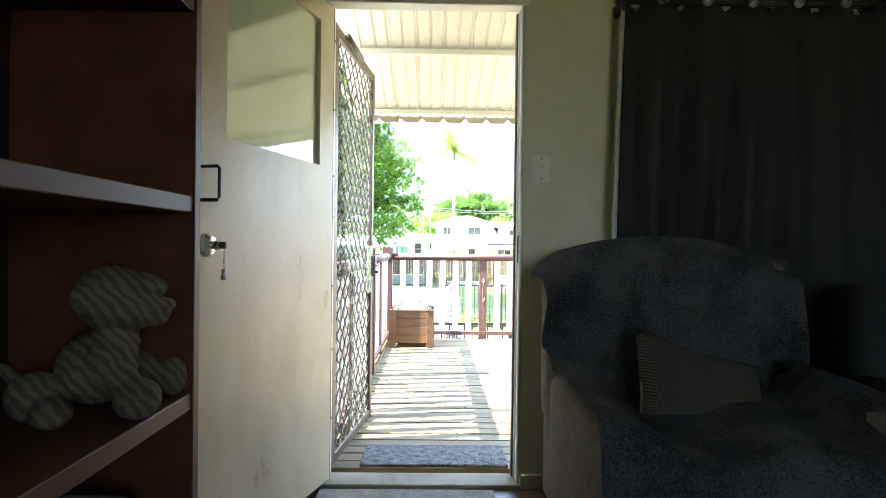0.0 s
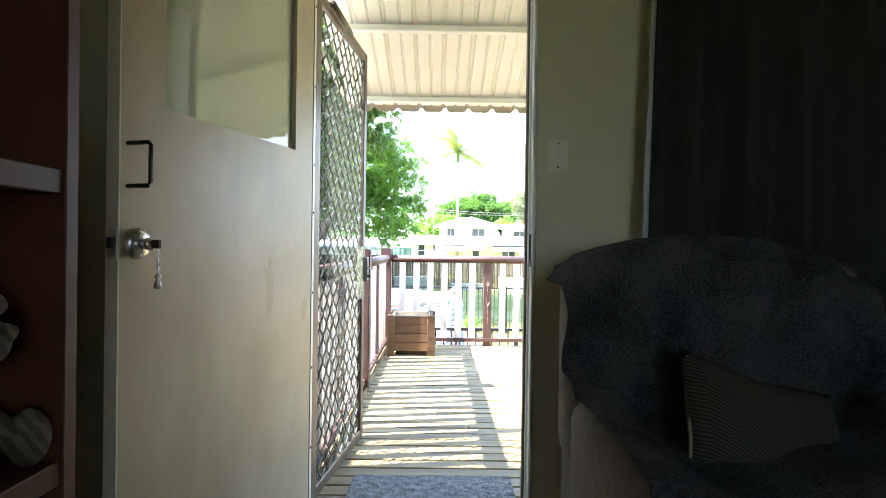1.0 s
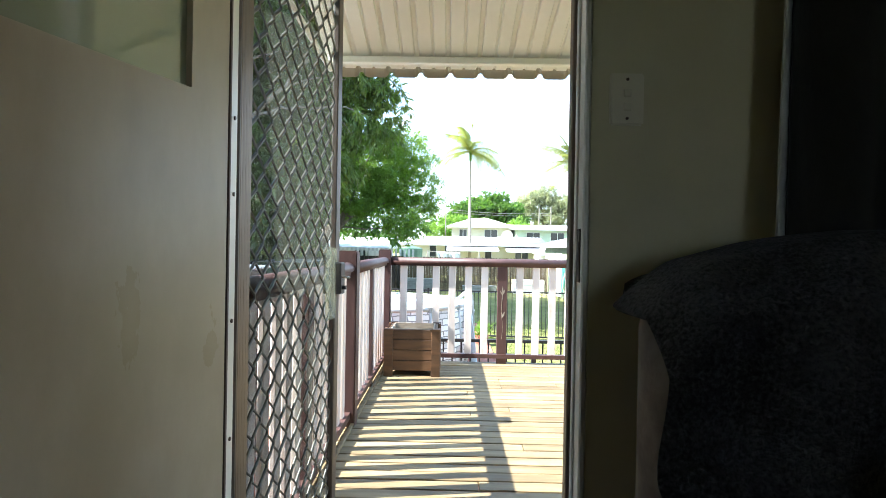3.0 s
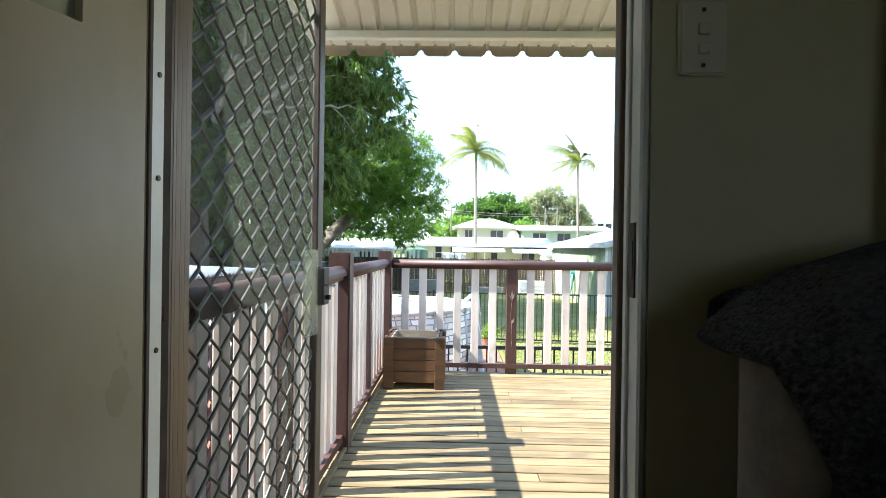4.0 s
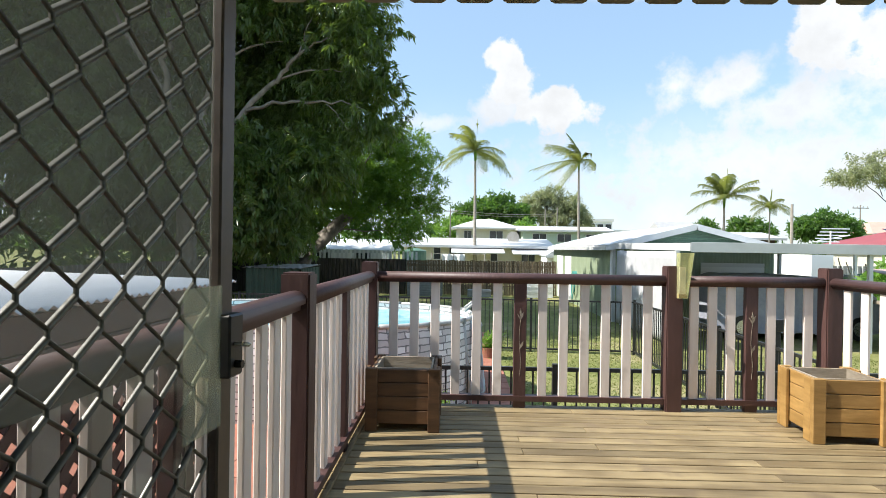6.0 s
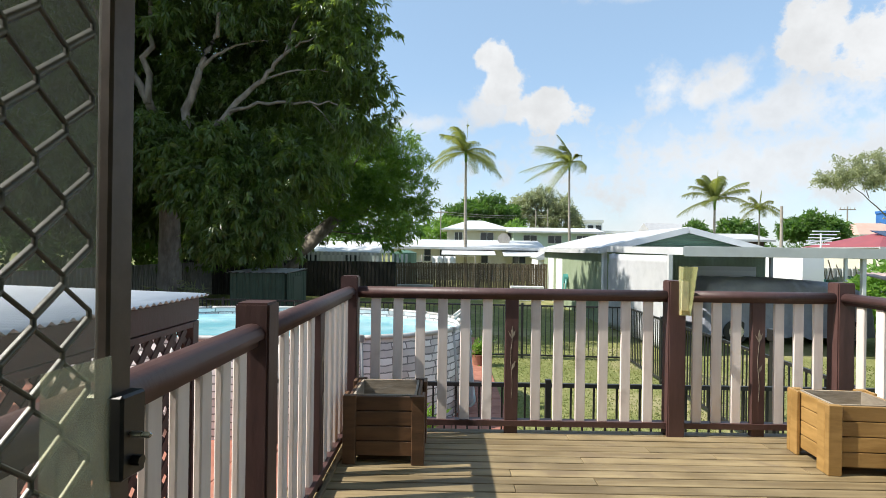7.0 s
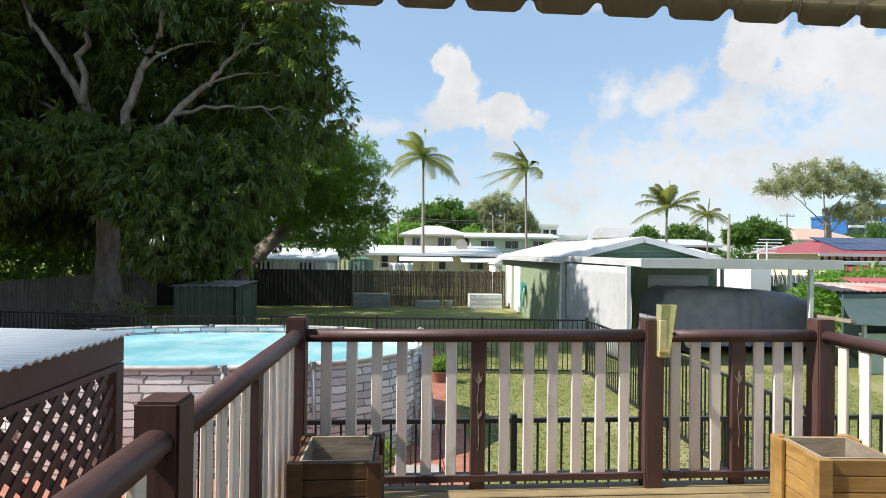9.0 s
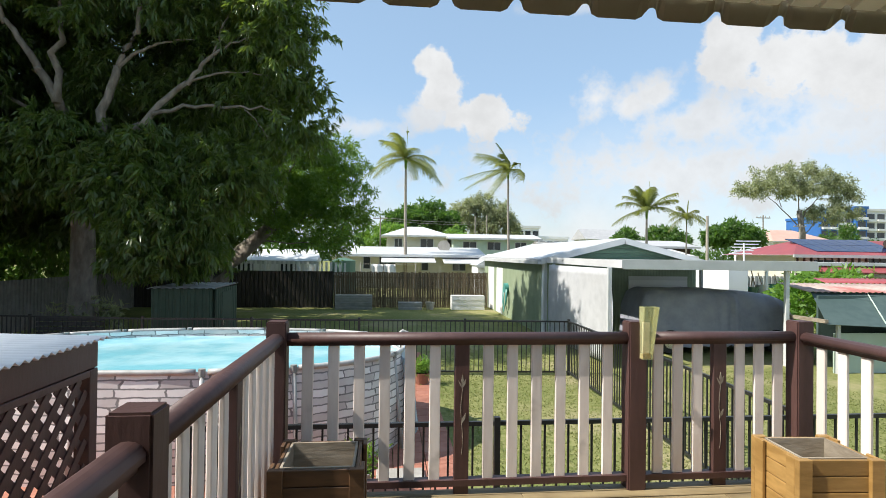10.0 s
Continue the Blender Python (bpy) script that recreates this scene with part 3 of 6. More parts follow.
OW, OH = 0.790, 2.03
wall("wall_front", (-1.1, -0.05, 0, 0.06, -0.02, 2.6), (OW + 0.025, 1.25, 0, 0.06, -0.02, 2.6), (-0.05, OW + 0.025, 0, 0.06, OH + 0.05, 2.6),
     (1.25, 2.65, 0, 0.06, -0.02, 0.85), (1.25, 2.65, 0, 0.06, 2.0, 2.6), (2.65, 4.2, 0, 0.06, -0.02, 2.6))
wall("wall_side", (-0.5, -0.42, -5.2, 0, -0.02, 2.6))
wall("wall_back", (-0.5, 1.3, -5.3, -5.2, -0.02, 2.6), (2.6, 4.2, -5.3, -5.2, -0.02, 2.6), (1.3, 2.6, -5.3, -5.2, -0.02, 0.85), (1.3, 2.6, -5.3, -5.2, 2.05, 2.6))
wall("wall_far_side", (4.2, 4.3, -5.3, 0.11, -0.02, 2.6))
tagged(part("ceiling", box(-0.6, 4.3, -5.3, 0.11, 2.6, 2.7), M_WALL), "plain cream ceiling", "ceiling", kind="structure")
floor = tagged(part("floor", box(-0.5, 4.2, -5.2, 0.0, -0.06, -0.022), M_FLOOR), "dark polished timber floorboards", "floor", kind="structure")

# door frame
frame_set = tagged(thing("door_frame", (OW / 2, 0, 0), "cream painted timber door frame with worn edges", "door frame"), kind="structure")
part("jamb", box(-0.05, -0.006, 0.052, 0.106, 0, OH + 0.046, 0.004), M_JAMB, frame_set)
part("jamb", box(OW + 0.010, OW + 0.0245, 0.001, 0.068, 0, OH + 0.046, 0.004), M_JAMB, frame_set)
part("head", box(-0.05, OW + 0.05, -0.005, 0.073, OH + 0.004, OH + 0.05, 0.004), M_JAMB, frame_set)
part("architrave", box(-0.095, -0.052, -0.018, 0.0, 0, OH + 0.046, 0.005), M_TRIM, frame_set)
part("architrave", box(-0.1, OW + 0.042, -0.019, 0.0, OH + 0.048, OH + 0.09, 0.005), M_TRIM, frame_set)
part("door_stop", box(OW + 0.004, OW + 0.012, 0.046, 0.064, 0, OH, 0.002), M_JAMB, frame_set)
sill = part("sill", box(-0.05, OW + 0.05, -0.01, 0.12, -0.03, -0.004, 0.005), M_PLANT_IN, frame_set, "scuffed timber threshold")
part("worn_edge", box(-0.0075, -0.003, 0.051, 0.061, 0, OH, 0.001), M_DARKT, frame_set, "worn brown timber edge")
for z in (0.25, 0.55, 0.83, 1.13, 1.31, 1.6, 1.9):
    part("screw", tube([(-0.0065, 0.084, z), (-0.003, 0.084, z)], 0.005, 8), M_SCREW, frame_set)
part("screen_frame", box(OW - 0.003, OW + 0.045, 0.070, 0.102, 0, OH, 0.002), M_ALU, frame_set, "dark bronze screen-door frame")
strike = part("strike_plate", box(OW + 0.007, OW + 0.0105, 0.016, 0.042, 0.94, 1.06, 0.001), M_SCREW, frame_set, "worn dark strike plate")
part("latch_hole", box(OW + 0.0055, OW + 0.009, 0.022, 0.036, 0.97, 1.03), M_BLACKP, strike)
tagged(part("baseboard", box(OW + 0.026, 4.18, -0.016, 0.0, -0.02, 0.045, 0.004), M_TRIM), "low cream skirting board", "skirting board", kind="structure")

# window behind the curtain
win = tagged(thing("window_1", (1.95, 0.05, 0.85), "aluminium window behind a drawn curtain", "window"), kind="structure")
for b in ((1.25, 1.29, 0.005, 0.055, 0.85, 2.0), (2.61, 2.65, 0.005, 0.055, 0.85, 2.0), (1.29, 2.61, 0.005, 0.055, 0.85, 0.89), (1.29, 2.61, 0.005, 0.055, 1.96, 2.0), (1.93, 1.97, 0.005, 0.055, 0.89, 1.96)):
    part("window_frame", box(*b, 0.003), M_ALU, win)
for x0, x1 in ((1.29, 1.93), (1.97, 2.61)):
    part("pane", box(x0, x1, 0.028, 0.032, 0.89, 1.96), M_GLASS, win).visible_shadow = False


# ---- timber door leaf, swung into the room ----
HINGE = Vector((-0.0357, 0.0467, 0))
ANG = math.atan2(-0.955, -0.295)
DT = Matrix.Translation(HINGE) @ Matrix.Rotation(ANG, 4, "Z")      # local x runs from hinge to latch, local y towards the camera's side


def rounded_panel(w0, w1, h0, h1, corners, y):
    bm_pts = []
    for (cx, cz, a0), r in zip(((w1, h1, 0), (w0, h1, 90), (w0, h0, 180), (w1, h0, 270)), corners):
        for k in range(5):
            a = radians(a0 + 22.5 * k)
            sx, sz = (-1 if cx == w1 else 1), (-1 if cz == h1 else 1)
            bm_pts.append(Vector((cx + sx * r + r * math.cos(a), y, cz + sz * r + r * math.sin(a))))
    return bm_pts


door = tagged(thing("door_1", tuple(HINGE), "open flush timber door, pale varnish, with an upper glass pane", "door"), kind="structure")
LW, LH, LT = 0.823, 2.02, 0.036
W0, W1, Z0, Z1 = 0.112, 0.694, 1.337, 1.93


def leaf_body():
    bm = bmesh.new()
    inner = rounded_panel(W0, W1, Z0, Z1, (0.02, 0.003, 0.003, 0.02), 0)
    outer = []
    for p in inner:
        dx, dz = p.x - (W0 + W1) / 2, p.z - (Z0 + Z1) / 2
        if abs(dx) / (W1 - W0) > abs(dz) / (Z1 - Z0):
            outer.append(Vector((LW if dx > 0 else 0, 0, p.z)))
        else:
            outer.append(Vector((p.x, 0, LH if dz > 0 else 0.005)))
    corner = {4: (LW, LH), 9: (0, LH), 14: (0, 0.005), 19: (LW, 0.005)}
    for i in (0, 5, 10, 15):
        cx = LW if inner[i + 2].x > (W0 + W1) / 2 else 0
        cz = LH if inner[i + 2].z > (Z0 + Z1) / 2 else 0.005
        outer[i + 2] = Vector((cx, 0, cz))
        for j in (0, 1, 3, 4):
            p = inner[i + j]
            first_vertical = i in (0, 10)
            side = (j < 2) == first_vertical
            outer[i + j] = Vector((cx, 0, p.z)) if side else Vector((p.x, 0, cz))
    layers = []
    for y in (0.0, LT):
        layers.append(([bm.verts.new((p.x, y, p.z)) for p in inner], [bm.verts.new((p.x, y, p.z)) for p in outer]))
    n = len(inner)
    for i in range(n):
        j = (i + 1) % n
        (a0, b0), (a1, b1) = layers
        bm.faces.new((a0[i], a0[j], b0[j], b0[i]))
        bm.faces.new((a1[i], b1[i], b1[j], a1[j]))
        bm.faces.new((a0[i], a1[i], a1[j], a0[j]))
        bm.faces.new((b0[i], b0[j], b1[j], b1[i]))
    bm.transform(DT)
    return bm


part("leaf", leaf_body(), M_DOOR, door)
pane = part("pane", box(W0 - 0.004, W1 + 0.004, 0.016, 0.020, Z0 - 0.004, Z1 + 0.004, turn=DT), M_PANE, door, "glossy glass pane, pale colour standing in for the lit wall behind")
pane.visible_shadow = False
part("glazing_bead", box(W0, W0 + 0.014, 0.004, 0.016, Z0, Z1, turn=DT), M_DARKT, door, "dark timber bead")
part("edge_strip", box(LW, LW + 0.004, 0.0, LT, 0.005, LH, turn=DT), M_JAMB, door)
plate = part("latch_plate", box(LW + 0.003, LW + 0.006, 0.008, 0.03, 0.975, 1.04, turn=DT), M_CHROME, door, "steel latch plate")
part("latch_bolt", box(LW + 0.005, LW + 0.014, 0.013, 0.024, 0.995, 1.02, turn=DT), M_BLACKP, plate)
SIDE = 1 if (DT.to_3x3() @ Vector((0, 1, 0))).x > 0 else -1        # which face looks into the walkway
FY = LT if SIDE > 0 else 0.0


def on_door(x, out, z):
    return DT @ Vector((x, FY + SIDE * out, z))


PULL = [(0.0, 1.136), (0.058, 1.136), (0.065, 1.143), (0.065, 1.226), (0.058, 1.233), (0.0, 1.233)]
part("pull_handle", tube([on_door(0.804, o, z) for o, z in PULL], 0.0052, 8), M_BLACKP, door, "thin black pull handle", True)
KX, KZ = 0.778, 1.006


def turned(*stages):
    """Points out from the door face at the lock, and the radii there."""
    return [on_door(KX, o, KZ) for o, r in stages], [r for o, r in stages]


lock = part("knob_rose", tube(*turned((0, 0.036), (0.006, 0.036), (0.014, 0.031), (0.018, 0.022)), 28), M_CHROME, door, "round satin steel lock rose", True)
part("knob", tube(*turned((0.016, 0.011), (0.026, 0.012), (0.036, 0.015), (0.044, 0.015), (0.047, 0.009)), 20), M_CHROME, lock, smooth=True)
part("key", box(KX - 0.004, KX + 0.004, FY + SIDE * 0.046, FY + SIDE * 0.068, KZ - 0.010, KZ + 0.010, 0.001, turn=DT), M_SCREW, lock, "dark key head")
for k in range(5):
    ring = [on_door(KX + 0.005 * math.cos(a), 0.063 + (0.0 if k % 2 else 0.005 * math.cos(a)), KZ - 0.018 - 0.010 * k + 0.0075 * math.sin(a)) for a in [radians(45 * i) for i in range(9)]]
    part("chain_link", tube(ring, 0.0013, 6), M_CHROME, lock)
part("charm", tube([on_door(KX, 0.063, KZ - z) for z in (0.067, 0.073, 0.080, 0.088, 0.097, 0.102)], [0.003, 0.008, 0.004, 0.007, 0.009, 0.004], 10), M_CHROME, lock, smooth=True)

# ---- security screen door, folded out over the deck ----
SA, SB = Vector((-0.018, 0.155, 0)), Vector((0.075, 0.945, 0))
SL = (SB - SA).length
ST = Matrix.Translation(SA) @ Matrix.Rotation(math.atan2((SB - SA).y, (SB - SA).x), 4, "Z")   # x along the door, y out to the yard side
S0, S1 = -0.012, 2.02
sdoor = tagged(thing("security_door", tuple(SA), "open bronze aluminium security screen door with diamond grille", "security door"), kind="structure")
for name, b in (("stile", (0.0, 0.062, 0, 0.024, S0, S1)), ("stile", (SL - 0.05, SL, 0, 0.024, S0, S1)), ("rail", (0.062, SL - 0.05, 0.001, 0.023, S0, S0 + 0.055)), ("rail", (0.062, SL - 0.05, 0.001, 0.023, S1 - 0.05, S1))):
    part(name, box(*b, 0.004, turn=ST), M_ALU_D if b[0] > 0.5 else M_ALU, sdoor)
for k in range(3):
    part("groove", box(0.012 + 0.015 * k, 0.021 + 0.015 * k, -0.0003, 0.0005, S0, S1, turn=ST), M_ALU, sdoor)
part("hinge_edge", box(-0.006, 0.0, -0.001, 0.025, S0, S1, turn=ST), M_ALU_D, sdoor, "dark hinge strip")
part("insect_screen", box(0.058, SL - 0.046, 0.016, 0.017, S0 + 0.05, S1 - 0.045, turn=ST), M_SCREEN, sdoor, "grey insect mesh")


def grille():
    """Zigzag strands meeting at short flats, as one welded lattice."""
    bm = bmesh.new()
    pitch_x, pitch_z, w, d = 0.088, 0.098, 0.0046, 0.006
    x0, x1, z0, z1 = 0.058, SL - 0.046, S0 + 0.05, S1 - 0.046
    cols = int((x1 - x0) / pitch_x) + 2
    rows = int((z1 - z0) / pitch_z) + 2
    for i in range(cols):
        for s in (-1, 1):
            pts = []
            for j in range(rows * 2 + 1):
                z = z0 + j * pitch_z / 2
                x = x0 + i * pitch_x + (s * pitch_x / 2 if j % 2 else 0)
                flat = pitch_z * 0.07
                pts += [(x, z - flat), (x, z + flat)]
            for (xa, za), (xb, zb) in zip(pts, pts[1:]):
                if max(xa, xb) > x1 or min(xa, xb) < x0 or max(za, zb) > z1 or min(za, zb) < z0:
                    continue
                if xa == xb and s == 1:
                    continue
                n = Vector((zb - za, 0, xa - xb)).normalized() * (w * 1.5 if (xb - xa) * (zb - za) > 0 else w * 0.75)
                f, b = Vector((0, 0.003, 0)), Vector((0, 0.003 + d, 0))
                a, c = Vector((xa, 0, za)), Vector((xb, 0, zb))
                vs = [bm.verts.new(ST @ q) for q in (a + n + b, a + f, a - n + b, c + n + b, c + f, c - n + b)]
                for q in ((0, 1, 4, 3), (1, 2, 5, 4), (2, 0, 3, 5)):
                    bm.faces.new([vs[k] for k in q])
    return bm


tagged(part("diamond_grille", grille(), M_GRILLE, sdoor, "grey-green diamond grille", True), kind="stuff")
slock = part("lock_box", box(SL - 0.048, SL + 0.004, -0.022, 0.05, 0.825, 0.948, 0.004, turn=ST), M_BLACKP, sdoor, "black lock box")
part("lever", box(SL - 0.034, SL - 0.026, -0.055, -0.02, 0.886, 0.894, 0.003, turn=ST), M_CHROME, slock, "steel snib lever")
part("snib_pin", tube([ST @ Vector((SL - 0.024, -0.022, 0.85)), ST @ Vector((SL - 0.024, -0.036, 0.85))], 0.008, 10), M_BLACKP, slock)
part("clear_sheet", box(SL - 0.165, SL - 0.046, -0.004, -0.002, 0.735, 1.005, turn=ST), M_SHEET, sdoor, "taped clear plastic sheet").visible_shadow = False
closer = part("door_closer", tube([ST @ Vector((0.10, -0.03, 1.985)), ST @ Vector((0.36, -0.03, 1.965))], 0.014, 12), M_ALU, sdoor, "tubular bronze door closer", True)
part("closer_rod", tube([ST @ Vector((0.02, -0.028, 1.992)), ST @ Vector((0.10, -0.03, 1.985))], 0.005, 8), M_CHROME, closer)

# ---- light switch ----
sw = thing("light_switch", (0.889, 0, 1.29), "cream double light switch on the wall", "light switch")
part("face_plate", box(0.852, 0.926, -0.011, 0.0, 1.286, 1.399, 0.004, seg=2), M_PLATE, sw)
for z in (1.325, 1.355):
    part("rocker", box(0.880, 0.898, -0.016, -0.011, z - 0.009, z + 0.009, 0.002), M_PLATE, sw)
for z in (1.300, 1.385):
    part("screw", tube([(0.889, -0.0125, z), (0.889, -0.010, z)], 0.0035, 8), M_SCREW, sw)


# ---- curtain ----
curt = thing("curtain", (1.9, -0.08, 0.3), "drawn charcoal blackout curtain on chrome eyelets", "curtain")


def drape(u, v):
    x = 1.215 + 1.12 * u
    z = 2.06 - 1.86 * v
    fold = math.sin(u * 2 * math.pi * 6.0)
    y = -0.085 + 0.034 * fold * (0.75 + 0.25 * v) + 0.008 * math.sin(u * 31 + v * 5)
    return Vector((x - 0.05 * v * (1 - u), y - 0.02 * v, z))


part("cloth", solid(grid_mesh(drape, 120, 16), 0.003), M_CURT, curt, smooth=True)
part("lining", solid(grid_mesh(lambda u, v: drape(u * 0.04 - 0.02, v) + Vector((0.0, 0.012, 0)), 4, 16), 0.002), M_LINING, curt, "pale lining edge", True)
for k in range(12):
    u = (k + 0.5) / 12
    c = drape(u, 0.022)
    part("eyelet", tube([c + Vector((0, -0.008, 0)), c + Vector((0, 0.008, 0))], 0.021, 20), M_CHROME, curt, "chrome eyelet", True)
rod = thing("curtain_rod", (1.9, -0.08, 2.02), "dark metal curtain rod with end bracket", "curtain rod")
part("rod", tube([(1.17, -0.085, 2.022), (2.95, -0.085, 2.022)], 0.011, 12), M_BLACKP, rod, smooth=True)
part("bracket", box(1.19, 1.21, -0.095, 0.0, 1.985, 2.03, 0.003), M_BLACKP, rod)
curt2 = thing("curtain", (2.6, -0.08, 0.3), "overlapping second charcoal curtain panel", "curtain")
part("cloth", solid(grid_mesh(lambda u, v: Vector((2.34 + 0.5 * u, -0.115 + 0.03 * math.sin(u * 18), 2.06 - 1.86 * v)), 50, 8), 0.003), M_CURT, curt2, smooth=True)

# ---- armchair, throw, cushion ----
chair = thing("armchair", (1.32, -0.75, -0.02), "deep taupe suede armchair under a throw", "armchair")


def puffy(x0, x1, y0, y1, z0, z1, r, bulge=0.02, turn=None):
    bm = box(x0, x1, y0, y1, z0, z1)
    bmesh.ops.bevel(bm, geom=list(bm.edges), offset=r, segments=5, affect="EDGES", profile=0.5)
    bmesh.ops.triangulate(bm, faces=[f for f in bm.faces if len(f.verts) > 4])
    if turn is not None:
        bm.transform(turn)
    return bm


part("backrest", puffy(0.86, 1.80, -0.36, -0.10, 0.30, 0.985, 0.11), M_SUEDE, chair, smooth=True)
part("base", puffy(0.88, 1.80, -1.0, -0.14, 0.03, 0.36, 0.03), M_SUEDE, chair, smooth=True)
part("seat", puffy(1.02, 1.66, -1.06, -0.30, 0.30, 0.48, 0.07), M_SUEDE, chair, smooth=True)
part("arm", puffy(0.865, 0.985, -1.05, -0.30, 0.02, 0.555, 0.055), M_SUEDE, chair, smooth=True)
part("arm", puffy(1.62, 1.82, -1.05, -0.30, 0.06, 0.575, 0.075), M_SUEDE, chair, smooth=True)
for x in (0.92, 1.74):
    for y in (-0.95, -0.2):
        part("foot", box(x, x + 0.05, y, y + 0.05, -0.022, 0.05, 0.004), M_DARKT, chair)


def throw_over(u, v):
    """Over the back, down its front and over seat and near arm."""
    x = 0.835 + 0.93 * u
    hump = 0.085 * math.sin(math.pi * u) ** 1.1 - 0.03
    w = 0.012 * math.sin(u * 23 + v * 9) + 0.010 * math.sin(u * 11 - v * 14 + 1) + 0.016 * math.sin(u * 7 + v * 4) + 0.034 * max(0.0, u - 0.5) * math.sin(u * 34 + v * 5)
    stops = ((0.0, -0.088, 0.90), (0.1, -0.10, 0.97), (0.2, -0.16, 1.005), (0.3, -0.30, 1.0), (0.37, -0.385, 0.92), (0.6, -0.40, 0.62), (0.66, -0.46, 0.53), (0.92, -1.05, 0.50), (1.0, -1.10, 0.22))
    for (v0, y0, z0), (v1, y1, z1) in zip(stops, stops[1:]):
        if v <= v1:
            f = (v - v0) / (v1 - v0)
            y, z = y0 + (y1 - y0) * f, z0 + (z1 - z0) * f
            break
    end = max(0.0, 0.10 - u) / 0.10
    if v < 0.66:
        z += 0.10 * min(1, max(0.0, 0.26 - u) / 0.26 * 1.8) * min(1, max(0, v - 0.52) / 0.14)
        z -= end ** 1.5 * 0.07 * min(1, max(0, (0.62 - v) / 0.2)) * min(1, max(0, v - 0.05) / 0.15)
        x += 0.012 * end * math.sin(v * 22) + 0.03 * end * min(1, max(0, 0.16 - v) / 0.1)
        z += hump if v > 0.1 else 0
        y += w - 0.01
    else:
        side = max(0.0, 0.26 - u) / 0.26
        z += 0.10 * min(1, side * 1.8) + w * 0.8
        far = max(0.0, u - 0.84) / 0.16
        z += 0.09 * min(1, far * 2)
    return Vector((x, y, z))


throw = thing("throw_blanket", (1.3, -0.6, 0.5), "charcoal fleece throw draped over the armchair", "blanket")
part("cloth", solid(grid_mesh(throw_over, 56, 70), 0.008), M_THROW, throw, smooth=True)
ctx = Matrix.Translation((1.29, -0.61, 0.482)) @ Euler((radians(-28), radians(17), radians(8))).to_matrix().to_4x4()


def cushion_side(sgn):
    def fn(u, v):
        a, b = 2 * u - 1, 2 * v - 1
        p = (1 - a ** 4) * (1 - b ** 4)
        pinch = 1 - 0.06 * (1 - abs(a * b))
        return Vector((a * 0.225 * (pinch + 0.06 * abs(a * b)), sgn * 0.075 * p ** 0.6, b * 0.222 * (pinch + 0.06 * abs(a * b))))
    return fn


bm = grid_mesh(cushion_side(-1), 16, 16)
grid_mesh(cushion_side(1), 16, 16, bm)
bmesh.ops.remove_doubles(bm, verts=bm.verts, dist=0.001)
bm.transform(ctx)
cush = thing("cushion", tuple(ctx.translation), "dark cushion with fine pale zigzag lines", "cushion")
part("cover", bm, M_CUSH, cush, smooth=True)
part("piping", tube([ctx @ Vector((a * 0.218, 0, b * 0.215)) for a, b in ((-1, -1), (-0.97, 0), (-1, 1), (0, 0.95), (1, 1), (0.97, 0), (1, -1), (0, -0.95), (-1, -1))], 0.005, 6), M_CUSH_E, cush, "pale piping", True)
sofa = thing("sofa", (2.5, -0.7, -0.02), "dark sofa beside the armchair", "sofa")
part("backrest", puffy(1.98, 3.7, -0.40, -0.16, 0.3, 0.88, 0.09), M_CURT, sofa, smooth=True)
part("seat", puffy(2.15, 3.6, -1.05, -0.38, 0.06, 0.47, 0.07), M_CURT, sofa, smooth=True)
part("arm", puffy(1.95, 2.14, -1.05, -0.28, 0.0, 0.56, 0.07), M_CURT, sofa, smooth=True)

# ---- bookshelf with toy and books ----
shelf = thing("bookshelf", (-0.22, -1.75, -0.02), "dark walnut open bookshelf", "bookshelf")
BX = -0.035
part("side_panel", box(-0.40, BX, -1.237, -1.210, -0.022, 2.12, 0.002), M_SHELF, shelf)
part("side_panel", box(-0.40, BX, -2.36, -2.334, -0.022, 2.12, 0.002), M_SHELF, shelf)
part("back_panel", box(-0.415, -0.401, -2.36, -1.210, -0.022, 2.12), M_SHELF_B, shelf, "back panel, near-black for the shade inside the shelf")
for z in (0.08, 0.335, 0.715, 1.105, 1.50, 2.10):
    part("shelf_board", box(-0.40, BX - 0.004, -2.334, -1.237, z - 0.033, z, 0.002), M_SHELF, shelf)


def ball(bm, at, rx, ry, rz, turn=(0, 0, 0)):
    b = bmesh.new()
    bmesh.ops.create_icosphere(b, subdivisions=3, radius=1.0)
    b.transform(Matrix.LocRotScale(Vector(at), Euler([radians(a) for a in turn]), Vector((rx, ry, rz))))
    merge(bm, b)


bm = bmesh.new()
ball(bm, (0.0, 0, 0.10), 0.085, 0.080, 0.085, (0, 28, 0))          # body leaning forward
ball(bm, (0.035, 0, 0.155), 0.055, 0.060, 0.055)
ball(bm, (0.030, -0.005, 0.262), 0.078, 0.080, 0.075)             # head
ball(bm, (0.085, -0.010, 0.236), 0.060, 0.066, 0.048)             # cheeks and muzzle
ball(bm, (0.122, -0.012, 0.226), 0.034, 0.042, 0.034)
ball(bm, (0.105, -0.012, 0.296), 0.048, 0.050, 0.022, (0, 22, 0))  # brow
ball(bm, (0.152, -0.014, 0.245), 0.016, 0.022, 0.015)
ball(bm, (-0.005, -0.080, 0.262), 0.026, 0.014, 0.032, (0, -20, 0))
ball(bm, (-0.005, 0.078, 0.275), 0.026, 0.014, 0.030)
ball(bm, (0.055, -0.070, 0.105), 0.036, 0.032, 0.075, (0, -40, 0))  # forelegs
ball(bm, (0.105, -0.085, 0.045), 0.050, 0.046, 0.046)
ball(bm, (0.075, 0.070, 0.085), 0.070, 0.032, 0.036, (0, 35, 0))
